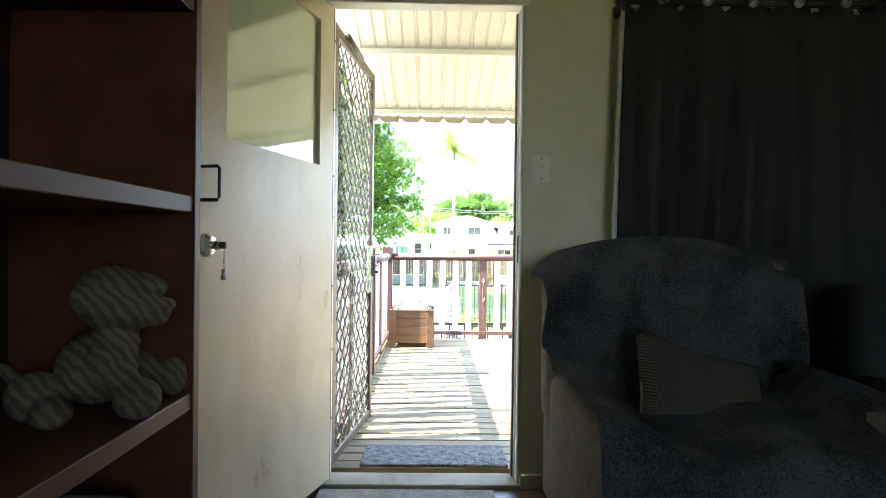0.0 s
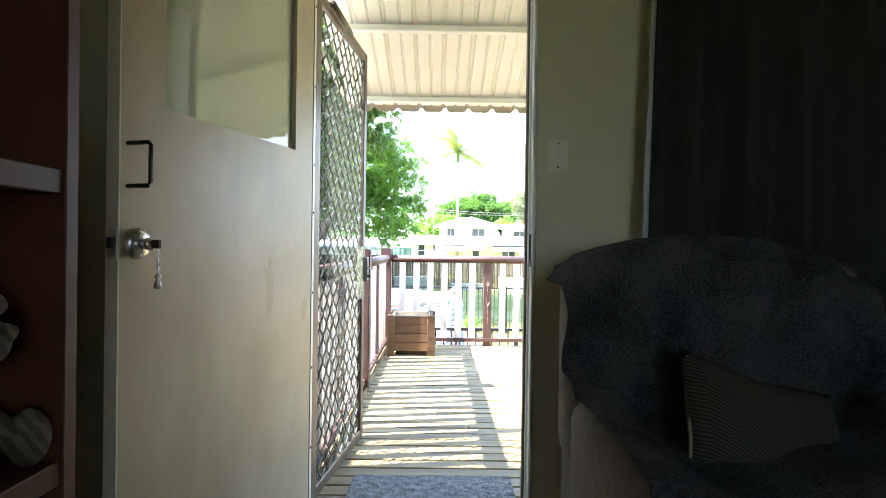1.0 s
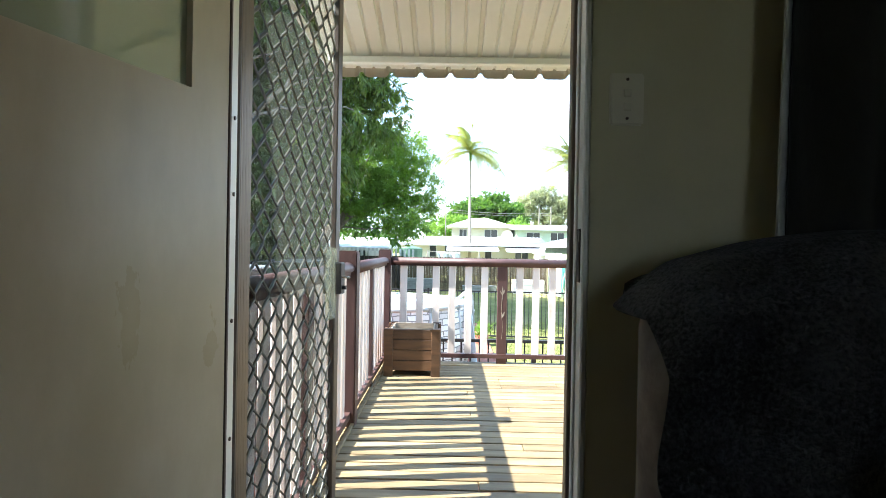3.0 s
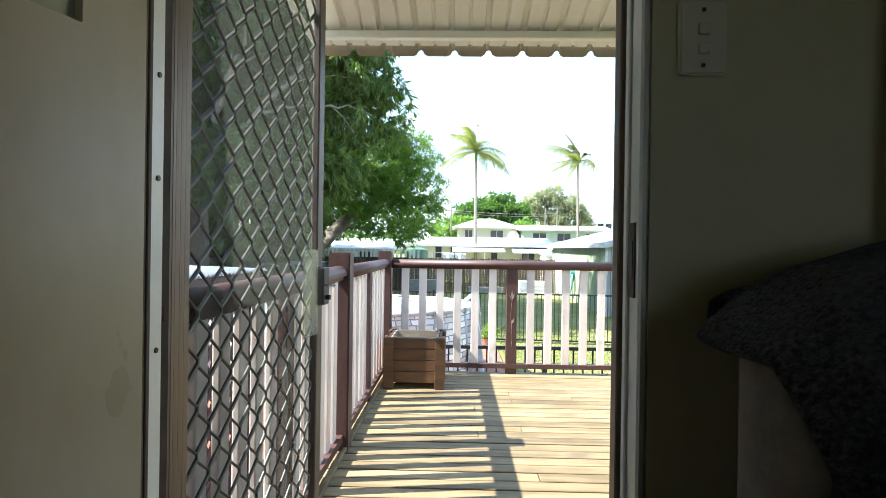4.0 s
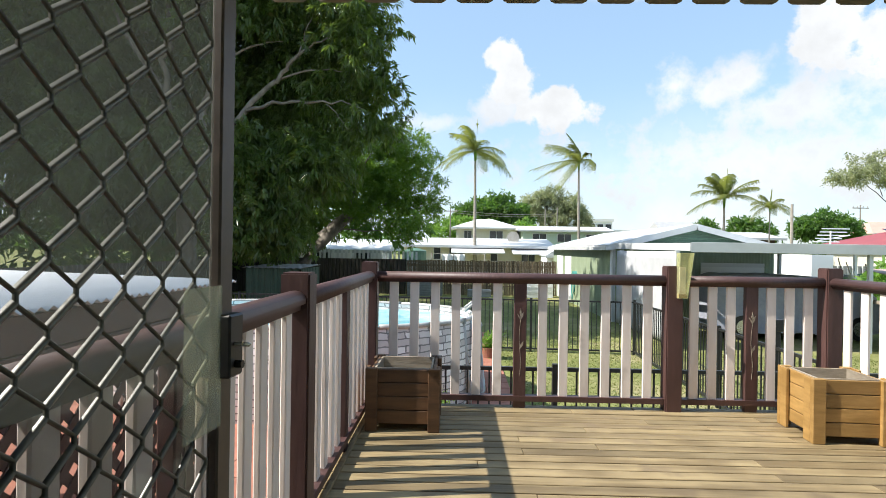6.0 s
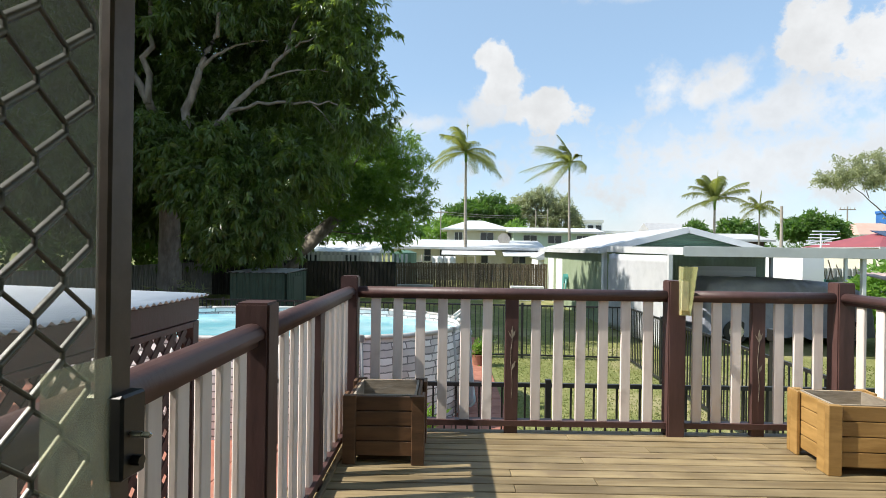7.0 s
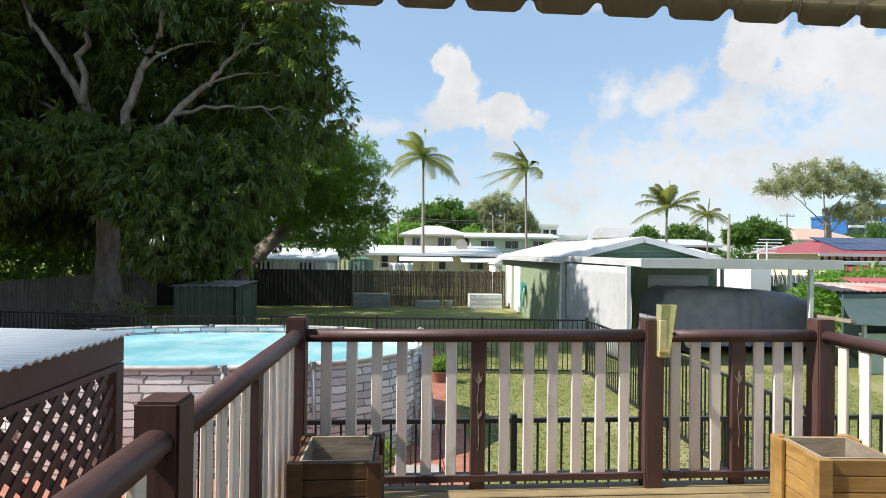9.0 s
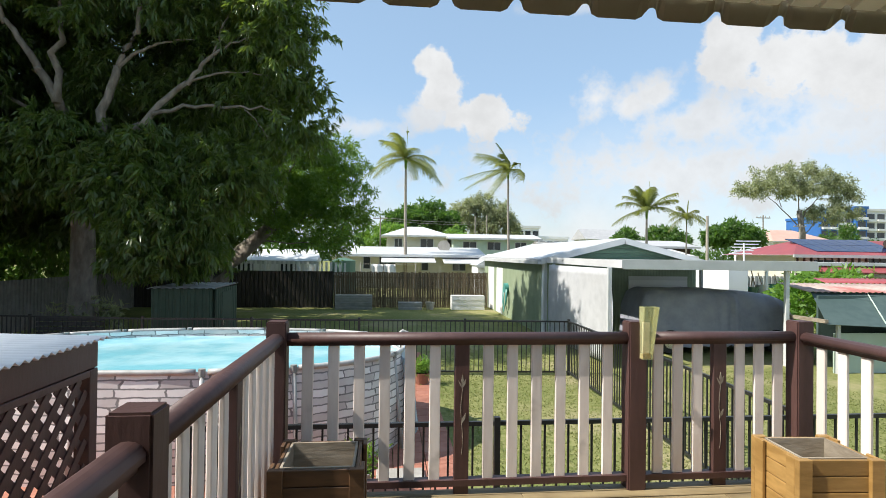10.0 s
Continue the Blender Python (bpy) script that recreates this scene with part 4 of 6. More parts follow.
ball(bm, (0.145, 0.080, 0.055), 0.032, 0.036, 0.050)
ball(bm, (-0.085, -0.085, 0.058), 0.062, 0.046, 0.056, (0, 15, 0))  # haunch
ball(bm, (-0.045, -0.125, 0.034), 0.040, 0.040, 0.034)
ball(bm, (-0.155, -0.02, 0.085), 0.050, 0.014, 0.016, (0, 50, 0))
bm.transform(Matrix.Translation((-0.155, -1.35, 0.713)) @ Matrix.Rotation(radians(14), 4, "Z") @ Matrix.Scale(0.77, 4))
toy = tagged(part("plush_toy", bm, M_TOY, smooth=True), "striped corduroy plush toy seated on a shelf", "plush toy")
rm = toy.modifiers.new("blend", "REMESH")
rm.mode, rm.voxel_size, rm.use_smooth_shade = "VOXEL", 0.006, True
for k, (w, h) in enumerate(((0.03, 0.21), (0.022, 0.235), (0.035, 0.20), (0.028, 0.24), (0.02, 0.19))):
    y = -1.33 - 0.037 * k
    bk = thing("book", (-0.2, y, 0.335), "worn teal and grey paperback on the low shelf", "book", "books on the low shelf")
    part("cover", box(-0.23, -0.09, y - w, y, 0.336, 0.336 + h, 0.002), M_BOOK, bk)
    part("pages", box(-0.232, -0.093, y - w + 0.003, y - 0.003, 0.34, 0.333 + h), M_LINING, bk)

# ---- mats ----
for name, b, m, lab in (("doormat", (0.11, 0.79, 0.17, 0.42, -0.005, 0.012), M_MAT, "grey flecked bristle doormat on the deck"),
                        ("doormat", (-0.03, 0.70, -0.42, -0.035, -0.022, -0.010), M_RUG, "worn beige mat inside the threshold")):
    tagged(part(name, box(*b, 0.004), m), lab, "doormat")

# ---- deck ----
deck = tagged(thing("deck_floor", (1.5, 1.9, -0.2), "weathered hardwood deck boards with open joints", "deck"), kind="structure")
for x in (-0.1, 0.9, 1.9, 2.9):
    part("joist", box(x, x + 0.06, 0.12, 3.68, -0.16, -0.026), M_DARKT, deck)
    for y in (0.4, 3.5):
        part("stump", box(x - 0.02, x + 0.08, y, y + 0.1, G, -0.16), M_DARKT, deck)
part("fascia_board", box(-0.2, E_DECK, 3.69, 3.72, -0.2, -0.028), M_BROWN, deck)

# ---- balustrade ----
RAIL = [(-0.040, 0.0), (-0.042, 0.018), (-0.033, 0.036), (-0.016, 0.046), (0.0, 0.048), (0.016, 0.046), (0.033, 0.036), (0.042, 0.018), (0.040, 0.0), (0.024, -0.006), (0.022, -0.024), (-0.022, -0.024), (-0.024, -0.006)]
LOW = [(-0.03, 0.0), (-0.03, 0.036), (0.03, 0.036), (0.03, 0.0)]
bal = thing("balustrade", (1.5, 3.64, 0), "brown and cream timber deck balustrade, paint chipped", "balustrade")


def post(x, y, h=0.985, w=0.108):
    return part("post", box(x - w / 2, x + w / 2, y - w / 2, y + w / 2, -0.02, h, 0.007, seg=2), M_BROWN, bal)


def bay(p0, p1, slats):
    """slats: k cream balusters, a dark carved one, k cream balusters between two posts."""
    p0, p1 = Vector(p0), Vector(p1)
    d = (p1 - p0).normalized()
    length = (p1 - p0).length
    n = d.cross(Vector((0, 0, 1)))
    part("handrail", profile_bar(p0 + Vector((0, 0, 0.872)), p1 + Vector((0, 0, 0.872)), RAIL), M_BROWN, bal, smooth=True)
    part("bottom_rail", profile_bar(p0 + Vector((0, 0, 0.045)), p1 + Vector((0, 0, 0.045)), LOW), M_BROWN, bal)
    turn = Matrix.Rotation(math.atan2(d.y, d.x), 4, "Z")
    if slats == 0:
        return
    half = (length - 0.085) / 2
    gap = (half - slats * 0.062) / (slats + 1)
    for side in (0, 1):
        for k in range(slats):
            s = side * (half + 0.085) + gap + k * (0.062 + gap) + 0.031
            piece("baluster", BALUSTER, p0 + d * s, bal, turn)
    s = half + 0.0425
    dk = part("carved_baluster", box(-0.0425, 0.0425, -0.02, 0.02, -0.02, 0.862, 0.004, turn=Matrix.Translation(p0 + d * s) @ turn), M_BROWN, bal, "brown baluster with carved leaf stem")
    c = p0 + d * s + n * 0.0205
    stem = [c + d * 0.006 * math.sin(k * 0.9) + Vector((0, 0, 0.22 + 0.05 * k)) for k in range(9)]
    part("carved_stem", tube(stem, 0.0014, 5), M_PLANT_IN, dk, "pale worn carved stem")
    for z, lean, ln in ((0.60, 0.022, 0.055), (0.60, -0.024, 0.05), (0.615, 0.003, 0.065), (0.40, 0.024, 0.06)):
        bm = bmesh.new()
        q = [(0, 0), (lean * 0.35 - 0.007, ln * 0.5), (lean, ln), (lean * 0.5 + 0.008, ln * 0.45)]
        bm.faces.new([bm.verts.new(c + d * a + Vector((0, 0, z + e))) for a, e in q])
        part("carved_leaf", solid(bm, 0.002), M_PLANT_IN, dk)


b = box(-0.031, 0.031, -0.0105, 0.0105, 0.06, 0.866, 0.004)
BALUSTER = mesh_of(b, "baluster")
BALUSTER.materials.append(M_CREAM)
PX = [RX, 2.008, 3.07]
for x in PX:
    post(x, RY)
post(RX, 1.905)
post(3.07, 1.75)
post(3.07, 0.20)
bay((RX + 0.054, RY, 0), (PX[1] - 0.054, RY, 0), 6)
bay((PX[1] + 0.054, RY, 0), (PX[2] - 0.054, RY, 0), 3)
bay((RX, 1.905 + 0.054, 0), (RX, RY - 0.054, 0), 5)
bay((RX, 0.15, 0), (RX, 1.905 - 0.054, 0), 6)
bay((3.07, RY - 0.054, 0), (3.07, 1.75 + 0.054, 0), 5)
bay((3.07, 1.75 - 0.054, 0), (3.07, 0.20 + 0.054, 0), 4)
part("kick_batten", box(RX + 0.032, RX + 0.05, 0.26, RY - 0.06, 0.0, 0.02, 0.002), M_DECK, bal)

# ---- rain gauge on the post ----
gauge = thing("rain_gauge", (2.06, 3.56, 0.78), "yellowed clear plastic rain gauge on a post", "rain gauge")


def wedge(inset, z0, z1):
    bm = bmesh.new()
    lo = [bm.verts.new((2.045 + x * (0.030 - inset), 3.572 + y * (0.024 - inset), z0)) for x, y in ((-1, -1), (1, -1), (1, 1), (-1, 1))]
    hi = [bm.verts.new((2.060 + x * (0.046 - inset), 3.560 + y * (0.034 - inset), z1)) for x, y in ((-1, -1), (1, -1), (1, 1), (-1, 1))]
    for k in range(4):
        bm.faces.new((lo[k], lo[(k + 1) % 4], hi[(k + 1) % 4], hi[k]))
    bm.faces.new(lo[::-1])
    return bm


part("tube", solid(wedge(0, 0.77, 1.075), 0.003), M_GAUGE, gauge).visible_shadow = False
part("bracket", box(2.03, 2.075, 3.583, 3.60, 0.80, 0.98, 0.002), M_CREAM, gauge)
part("residue", box(2.02, 2.07, 3.555, 3.588, 0.774, 0.80), M_PLANT, gauge, "brown residue at the bottom")


# ---- planters ----
def planter(at, turn, outside, label, w=0.44, d=0.44, h=0.37):
    p = thing("planter_box", (0, 0, 0), label, "planter", "timber planter boxes on the deck")
    for sx in (-1, 1):
        for sy in (-1, 1):
            x, y = sx * (w / 2 - 0.035), sy * (d / 2 - 0.018)
            part("corner_post", box(x - 0.035, x + 0.035, y - 0.018, y + 0.018, 0.0, h, 0.003), outside, p)
            x, y = sx * (w / 2 - 0.010), sy * (d / 2 - 0.07)
            part("corner_post", box(x - 0.010, x + 0.010, y - 0.034, y + 0.034, 0.0, h - 0.001, 0.003), outside, p)
    rows = 4
    hh = (h - 0.045) / rows
    for k in range(rows):
        z = 0.04 + k * hh
        for sy in (-1, 1):
            y = sy * (d / 2 - 0.030)
            part("board", box(-w / 2 + 0.02, w / 2 - 0.02, y - 0.009, y + 0.009, z + 0.002, z + hh - 0.002, 0.003), outside, p)
        for sx in (-1, 1):
            x = sx * (w / 2 - 0.034)
            part("board", box(x - 0.009, x + 0.009, -d / 2 + 0.045, d / 2 - 0.045, z + 0.002, z + hh - 0.002, 0.003), outside, p)
    for s in (-1, 1):
        part("lining", box(-w / 2 + 0.05, w / 2 - 0.05, s * (d / 2 - 0.05) - 0.006, s * (d / 2 - 0.05) + 0.006, 0.06, h - 0.004), M_PLANT_IN, p, "grey weathered inner boards")
        part("lining", box(s * (w / 2 - 0.053) - 0.006, s * (w / 2 - 0.053) + 0.006, -d / 2 + 0.057, d / 2 - 0.057, 0.06, h - 0.005), M_PLANT_IN, p)
    part("base", box(-w / 2 + 0.05, w / 2 - 0.05, -d / 2 + 0.05, d / 2 - 0.05, 0.05, 0.07), M_PLANT_IN, p)
    p.matrix_basis = Matrix.Translation(at) @ Matrix.Rotation(radians(turn), 4, "Z")
    return p


planter((0.222, 3.285, 0.001), 0, M_PLANT_OLD, "empty dark timber planter box on the deck, colour deepened for shade")
planter((2.80, 3.20, 0.001), -4, M_PLANT, "empty honey-coloured timber planter box on the deck", 0.44, 0.40)

# ---- awning over the door ----
awn = thing("awning", (0.8, 0.2, 2.35), "cream ribbed metal door awning with scalloped edge", "awning")
A0, A1 = Vector((-0.13, 0.09, 2.38)), Vector((-0.13, 1.66, 1.945))
slope = A1 - A0


def awning_sheet():
    bm = bmesh.new()
    n = Vector((0, -slope.z, slope.y)).normalized()
    row = []
    x = 0.0
    while x < 3.3:
        for f, h in ((0, 0), (0.055, 0), (0.060, 0.008), (0.07, 0.008), (0.076, 0), (0.125, 0), (0.131, 0.013), (0.151, 0.013)):
            row.append(A0 + Vector((x + f, 0, 0)) + n * h)
        x += 0.157
    a = [bm.verts.new(p) for p in row]
    b = [bm.verts.new(p + slope) for p in row]
    for k in range(len(a) - 1):
        bm.faces.new((a[k], a[k + 1], b[k + 1], b[k]))
    return solid(bm, 0.002)


part("ribbed_sheet", awning_sheet(), M_AWN, awn)


def scallop():
    bm = bmesh.new()
    y = 1.69
    n = 22
    pts = []
    for k in range(n):
        x = -0.13 + k * 0.157
        for f, z in ((0.0, -0.026), (0.006, -0.030), (0.016, -0.044), (0.030, -0.052), (0.120, -0.052), (0.134, -0.044), (0.144, -0.030), (0.150, -0.026)):
            pts.append((x + f, z))
    a = [bm.verts.new((x, y - 0.02 - (0.01 if z < -0.04 else 0), 1.967)) for x, z in pts]
    b = [bm.verts.new((x, y + (0.012 if z < -0.04 else 0), 1.957 + z * 0.9)) for x, z in pts]
    for k in range(len(a) - 1):
        bm.faces.new((a[k], a[k + 1], b[k + 1], b[k]))
    return solid(bm, 0.003)


part("scalloped_edge", scallop(), M_AWN_E, awn, "scalloped drop edge, its shade put into the colour")
for f in (0.08, 0.5, 0.93):
    c = A0 + slope * f + Vector((0, 0, -0.03))
    part("batten", box(-0.12, 3.25, c.y - 0.02, c.y + 0.02, c.z - 0.014, c.z + 0.018, 0.003), M_AWN, awn)
for x in (-0.11, 3.2):
    part("side_arm", tube([(x, 0.13, 1.95), (x, 1.55, 1.90)], 0.014, 8), M_AWN, awn)
    part("stay", tube([(x, 0.13, 1.7), (x, 0.9, 2.08)], 0.012, 8), M_AWN, awn)

# house wall outside, as cladding
clad = tagged(thing("outer_cladding", (0, 0.12, 0), "cream weatherboard outer wall", "wall"), kind="structure")
for k in range(22):
    z = G + 0.2 + k * 0.17
    for x0, x1 in ((-6.0, -0.06), (OW + 0.06, 6.0)):
        if z < OH:
            part("weatherboard", box(x0, 1.2 if x1 == 6.0 and 0.75 < z < 2.0 else x1, 0.062, 0.075, z, z + 0.165), M_TRIM, clad)
    if z >= OH:
        part("weatherboard", box(-6, 6, 0.062, 0.075, z + 0.02, z + 0.165), M_TRIM, clad)
tagged(part("house_roof", box(-7, 7, -7, 0.15, 2.72, 2.85), M_GREYR), "grey metal roof of the house", "roof", kind="structure")


# ---- yard: paving, pool ----
paving = tagged(thing("paving", (0.4, 8, G), "worn terracotta paving round the pool", "paving"), kind="structure")
pool = thing("swimming_pool", (-2.1, 8.45, G), "oval above-ground pool with stone-print liner", "swimming pool")
PC, PA, PB, PR = (-2.1, 8.45), 2.9, 1.72, 0.05


def oval(a, grow=0.0, e=0.86):
    c, s = math.cos(a), math.sin(a)
    return PC[0] + (PA + grow) * math.copysign(abs(c) ** e, c), PC[1] + (PB + grow) * math.copysign(abs(s) ** e, s)


def pool_wall(grow=0.0, z0=G, z1=PR, tall=1.25):
    bm = bmesh.new()
    uvl = bm.loops.layers.uv.new("UVMap")
    n = 128
    rings = []
    for f in (0.0, 0.25, 0.5, 0.75, 1.0):
        row = []
        for k in range(n):
            x, y = oval(2 * math.pi * k / n, grow + 0.05 * (z1 - z0) * math.sin(math.pi * f) + 0.01 * math.sin(k * 1.7) * math.sin(math.pi * f))
            row.append(bm.verts.new((x, y, z0 + (z1 - z0) * f)))
        rings.append(row)
    for j in range(4):
        for k in range(n):
            q = (rings[j][k], rings[j][(k + 1) % n], rings[j + 1][(k + 1) % n], rings[j + 1][k])
            fc = bm.faces.new(q)
            for lp, (du, dv) in zip(fc.loops, ((0, 0), (1, 0), (1, 1), (0, 1))):
                lp[uvl].uv = ((k + du) * 15.0 / n, (j + dv) * tall / 4)
    return bm


part("wall", pool_wall(), M_STONE, pool, "stone-print vinyl wall", True)
part("liner_band", pool_wall(-0.05, PR - 0.14, PR - 0.005, 0.135), M_STONE, pool, "stone-print band above the water", True)
part("liner", grid_mesh(lambda u, v: Vector((*oval(2 * math.pi * u, -0.06), PR - 0.13 - 0.5 * v)), 96, 2, close_u=True), M_PVC, pool, "pale inner liner", True)
part("water", grid_mesh(lambda u, v: Vector((PC[0] + (oval(2 * math.pi * u, -0.055)[0] - PC[0]) * v, PC[1] + (oval(2 * math.pi * u, -0.055)[1] - PC[1]) * v, PR - 0.10)), 96, 12, close_u=True), M_WATER, pool, "clear turquoise water", True)
for k in range(18):
    a0, a1 = 2 * math.pi * (k + 0.06) / 18, 2 * math.pi * (k + 0.94) / 18
    rim = [(*oval(a0 + (a1 - a0) * i / 8), PR) for i in range(9)]
    part("rim_tube", tube(rim, 0.034, 8), M_PVC, pool, smooth=True)
    x, y = oval(2 * math.pi * k / 18)
    x2, y2 = oval(2 * math.pi * k / 18, 0.13)
    part("upright", tube([(x, y, PR - 0.01), (x + (x2 - x) * 0.5, y + (y2 - y) * 0.5, (PR + G) / 2), (x2, y2, G)], [0.028, 0.024, 0.024], 8), M_PVC, pool, "pale steel leg", True)
    part("connector", tube([(x, y, PR - 0.05), (x, y, PR + 0.035)], 0.04, 8), M_CORR, pool)
lad = thing("pool_ladder", (0.85, 8.6, G), "pale plastic ladder at the pool end", "ladder")
for y in (8.45, 8.85):
    part("rail", tube([(0.95, y, G), (0.93, y, -0.3), (0.90, y, PR + 0.12), (0.80, y, PR + 0.16), (0.68, y, PR + 0.06)], 0.024, 8), M_PVC, lad, smooth=True)
for k in range(4):
    part("rung", tube([(0.955 - 0.005 * k, 8.45, G + 0.25 + 0.28 * k), (0.955 - 0.005 * k, 8.85, G + 0.25 + 0.28 * k)], 0.022, 8), M_PVC, lad)
cov = thing("pool_cover", (0.8, 8.2, G), "rolled pale blue solar cover hung on the pool side", "pool cover")
part("sheet", solid(grid_mesh(lambda u, v: Vector((0.80 + 0.14 * v + 0.05 * math.sin(u * 9 + v * 3), 7.75 + 0.55 * u, PR + 0.02 - 1.02 * v - 0.12 * math.sin(u * 5))), 14, 14), 0.012), mat("cover_sheet", (0.34, 0.42, 0.48), (0.50, 0.58, 0.62), 9, 0.5, 0.3), cov, smooth=True)
for at, r, h, m, lab in (((1.25, 11.3, G), 0.16, 0.24, M_POT, "terracotta pot with a small shrub"), ((0.25, 6.35, G), 0.17, 0.28, M_CONC, "stone pot with a spiky plant")):
    pt = thing("plant_pot", at, lab, "plant pot")
    x, y, z = at
    part("pot", tube([(x, y, z), (x, y, z + h), (x, y, z + h), (x, y, z + h - 0.05)], [r * 0.75, r, r * 0.88, r * 0.86], 18), m, pt, smooth=False)
    rg = np.random.default_rng(int(r * 1000))
    tagged(link_mesh("plant", leaf_cloud("plant", rg.normal(size=(26, 3)) * 0.07 + np.array([x, y, z + h + 0.1]), 10, 0.16, 0.03, -0.5, rg), M_BUSH, pt), kind="stuff")
step_slab = tagged(part("stepping_slab", box(0.45, 1.0, 6.5, 6.95, G, G + 0.07, 0.01), M_CONC), "pale concrete slab beside the pool", "slab")

# ---- black pool fence ----
BAR = mesh_of(box(-0.008, 0.008, -0.008, 0.008, 0.06, 1.14), "bar")
BAR.materials.append(M_BLACK)
HIGH = 1.2


def pool_fence(pts, label, gap=0.1):
    for p0, p1 in zip(pts, pts[1:]):
        p0, p1 = Vector((*p0, G)), Vector((*p1, G))
        d = p1 - p0
        turn = Matrix.Rotation(math.atan2(d.y, d.x), 4, "Z")
        panels = max(1, round(d.length / 2.4))
        for k in range(panels):
            a, b = p0 + d * k / panels, p0 + d * (k + 1) / panels
            f = thing("pool_fence", tuple(a), label, "pool fence", "black tubular pool fence")
            ln = (b - a).length
            m = Matrix.Translation(a) @ turn
            part("post", box(-0.025, 0.025, -0.025, 0.025, 0, HIGH + 0.01, 0.003, turn=m), M_BLACK, f)
            for z in (0.06, HIGH - 0.06):
                part("rail", box(0.025, ln - 0.025, -0.018, 0.018, z, z + 0.035, turn=m), M_BLACK, f)
            n = int(ln / gap)
            for i in range(1, n):
                piece("bar", BAR, a + d.normalized() * (ln * i / n), f, turn)


pool_fence([(-9.4, 13.4), (-4.5, 12.55), (4.47, 12.0)], "black tubular pool fence panel on the lawn")
pool_fence([(4.47, 12.0), (4.40, 8.0), (4.28, 5.05)], "black tubular pool fence panel along the lawn")
pool_fence([(-1.2, 5.05), (9.5, 5.05)], "black tubular pool fence panel below the deck")
gate = thing("fence_gate", (4.35, 6.5, G), "black pool gate with latch post", "gate")
part("latch_post", box(4.30, 4.38, 6.42, 6.50, G, G + 1.45, 0.004), M_BLACK, gate)
part("latch", box(4.28, 4.40, 6.40, 6.52, G + 1.36, G + 1.5, 0.006), M_BLACKP, gate)

# ---- lattice lean-to beside the deck ----
lean = thing("lattice_shelter", (-3, 3, G), "low brown lattice shelter with white sheet roof", "shelter")
LX, LY0, LY1, LZ = -1.38, 1.0, 4.40, 0.765
part("roof_sheet", corrugated((LX + 0.06, LY0, LZ + 0.005), (0, LY1 + 0.05 - LY0, 0), (-3.9, 0, 0.10), 0.076, 0.024, thick=0.002), M_ZINC, lean, "white corrugated roof", True)
part("fascia", box(LX - 0.03, LX, LY0, LY1, LZ - 0.175, LZ - 0.006, 0.004), M_BROWN, lean)
part("fascia", box(LX - 3.8, LX - 0.03, LY1 - 0.03, LY1, LZ - 0.175, LZ - 0.006, 0.004), M_BROWN, lean)
part("top_plate", box(LX - 0.035, LX + 0.004, LY0, LY1 - 0.06, LZ - 0.225, LZ - 0.182, 0.003), M_BROWN, lean)
for x, y in ((LX - 0.06, LY1 - 0.075), (LX - 0.06, 2.4), (LX - 0.06, LY0), (LX - 3.75, LY1 - 0.075)):
    part("post", box(x - 0.03, x + 0.066, y - 0.03, y + 0.066, G, LZ - 0.18, 0.004), M_BROWN, lean)


def lattice(sgn, x):
    bm = bmesh.new()
    y0, y1, z0, z1 = LY0 + 0.05, LY1 - 0.12, G + 0.1, LZ - 0.225
    s = y0 - (z1 - z0)
    while s < y1:
        a, b = (s, z0), (s + (z1 - z0), z1)
        if a[0] < y0:
            a = (y0, z0 + (y0 - s))
        if b[0] > y1:
            b = (y1, z0 + (y1 - s))
        if b[1] > a[1]:
            pa, pb = ((x, a[0], a[1]), (x, b[0], b[1])) if sgn > 0 else ((x, y0 + y1 - a[0], a[1]), (x, y0 + y1 - b[0], b[1]))
            profile_bar(pa, pb, [(-0.004, -0.027), (0.004, -0.027), (0.004, 0.027), (-0.004, 0.027)], bm)
        s += 0.158
    return bm


tagged(part("lattice", lattice(1, LX - 0.012), M_BROWN, lean, "crossed brown lattice slats"), kind="stuff")
tagged(part("lattice", lattice(-1, LX - 0.022), M_BROWN, lean, "crossed brown lattice slats"), kind="stuff")

# ---- back boundary ----
rear = tagged(thing("rear_fence", (1, 25, G), "tall grey weathered timber paling fence", "fence"), kind="structure")
rng = np.random.default_rng(3)


def palings():
    bm = bmesh.new()
    x = -1.9
    while x < 5.5:
        w = 0.072 + rng.uniform(-0.008, 0.008)
        top = 0.50 + rng.uniform(-0.03, 0.03)
        y = 27.0 + (0.018 if int(x * 10) % 2 else 0.0)
        box(x, x + w, y, y + 0.014, G, top, bm=bm)
        x += w + rng.uniform(0.003, 0.012)
    return bm


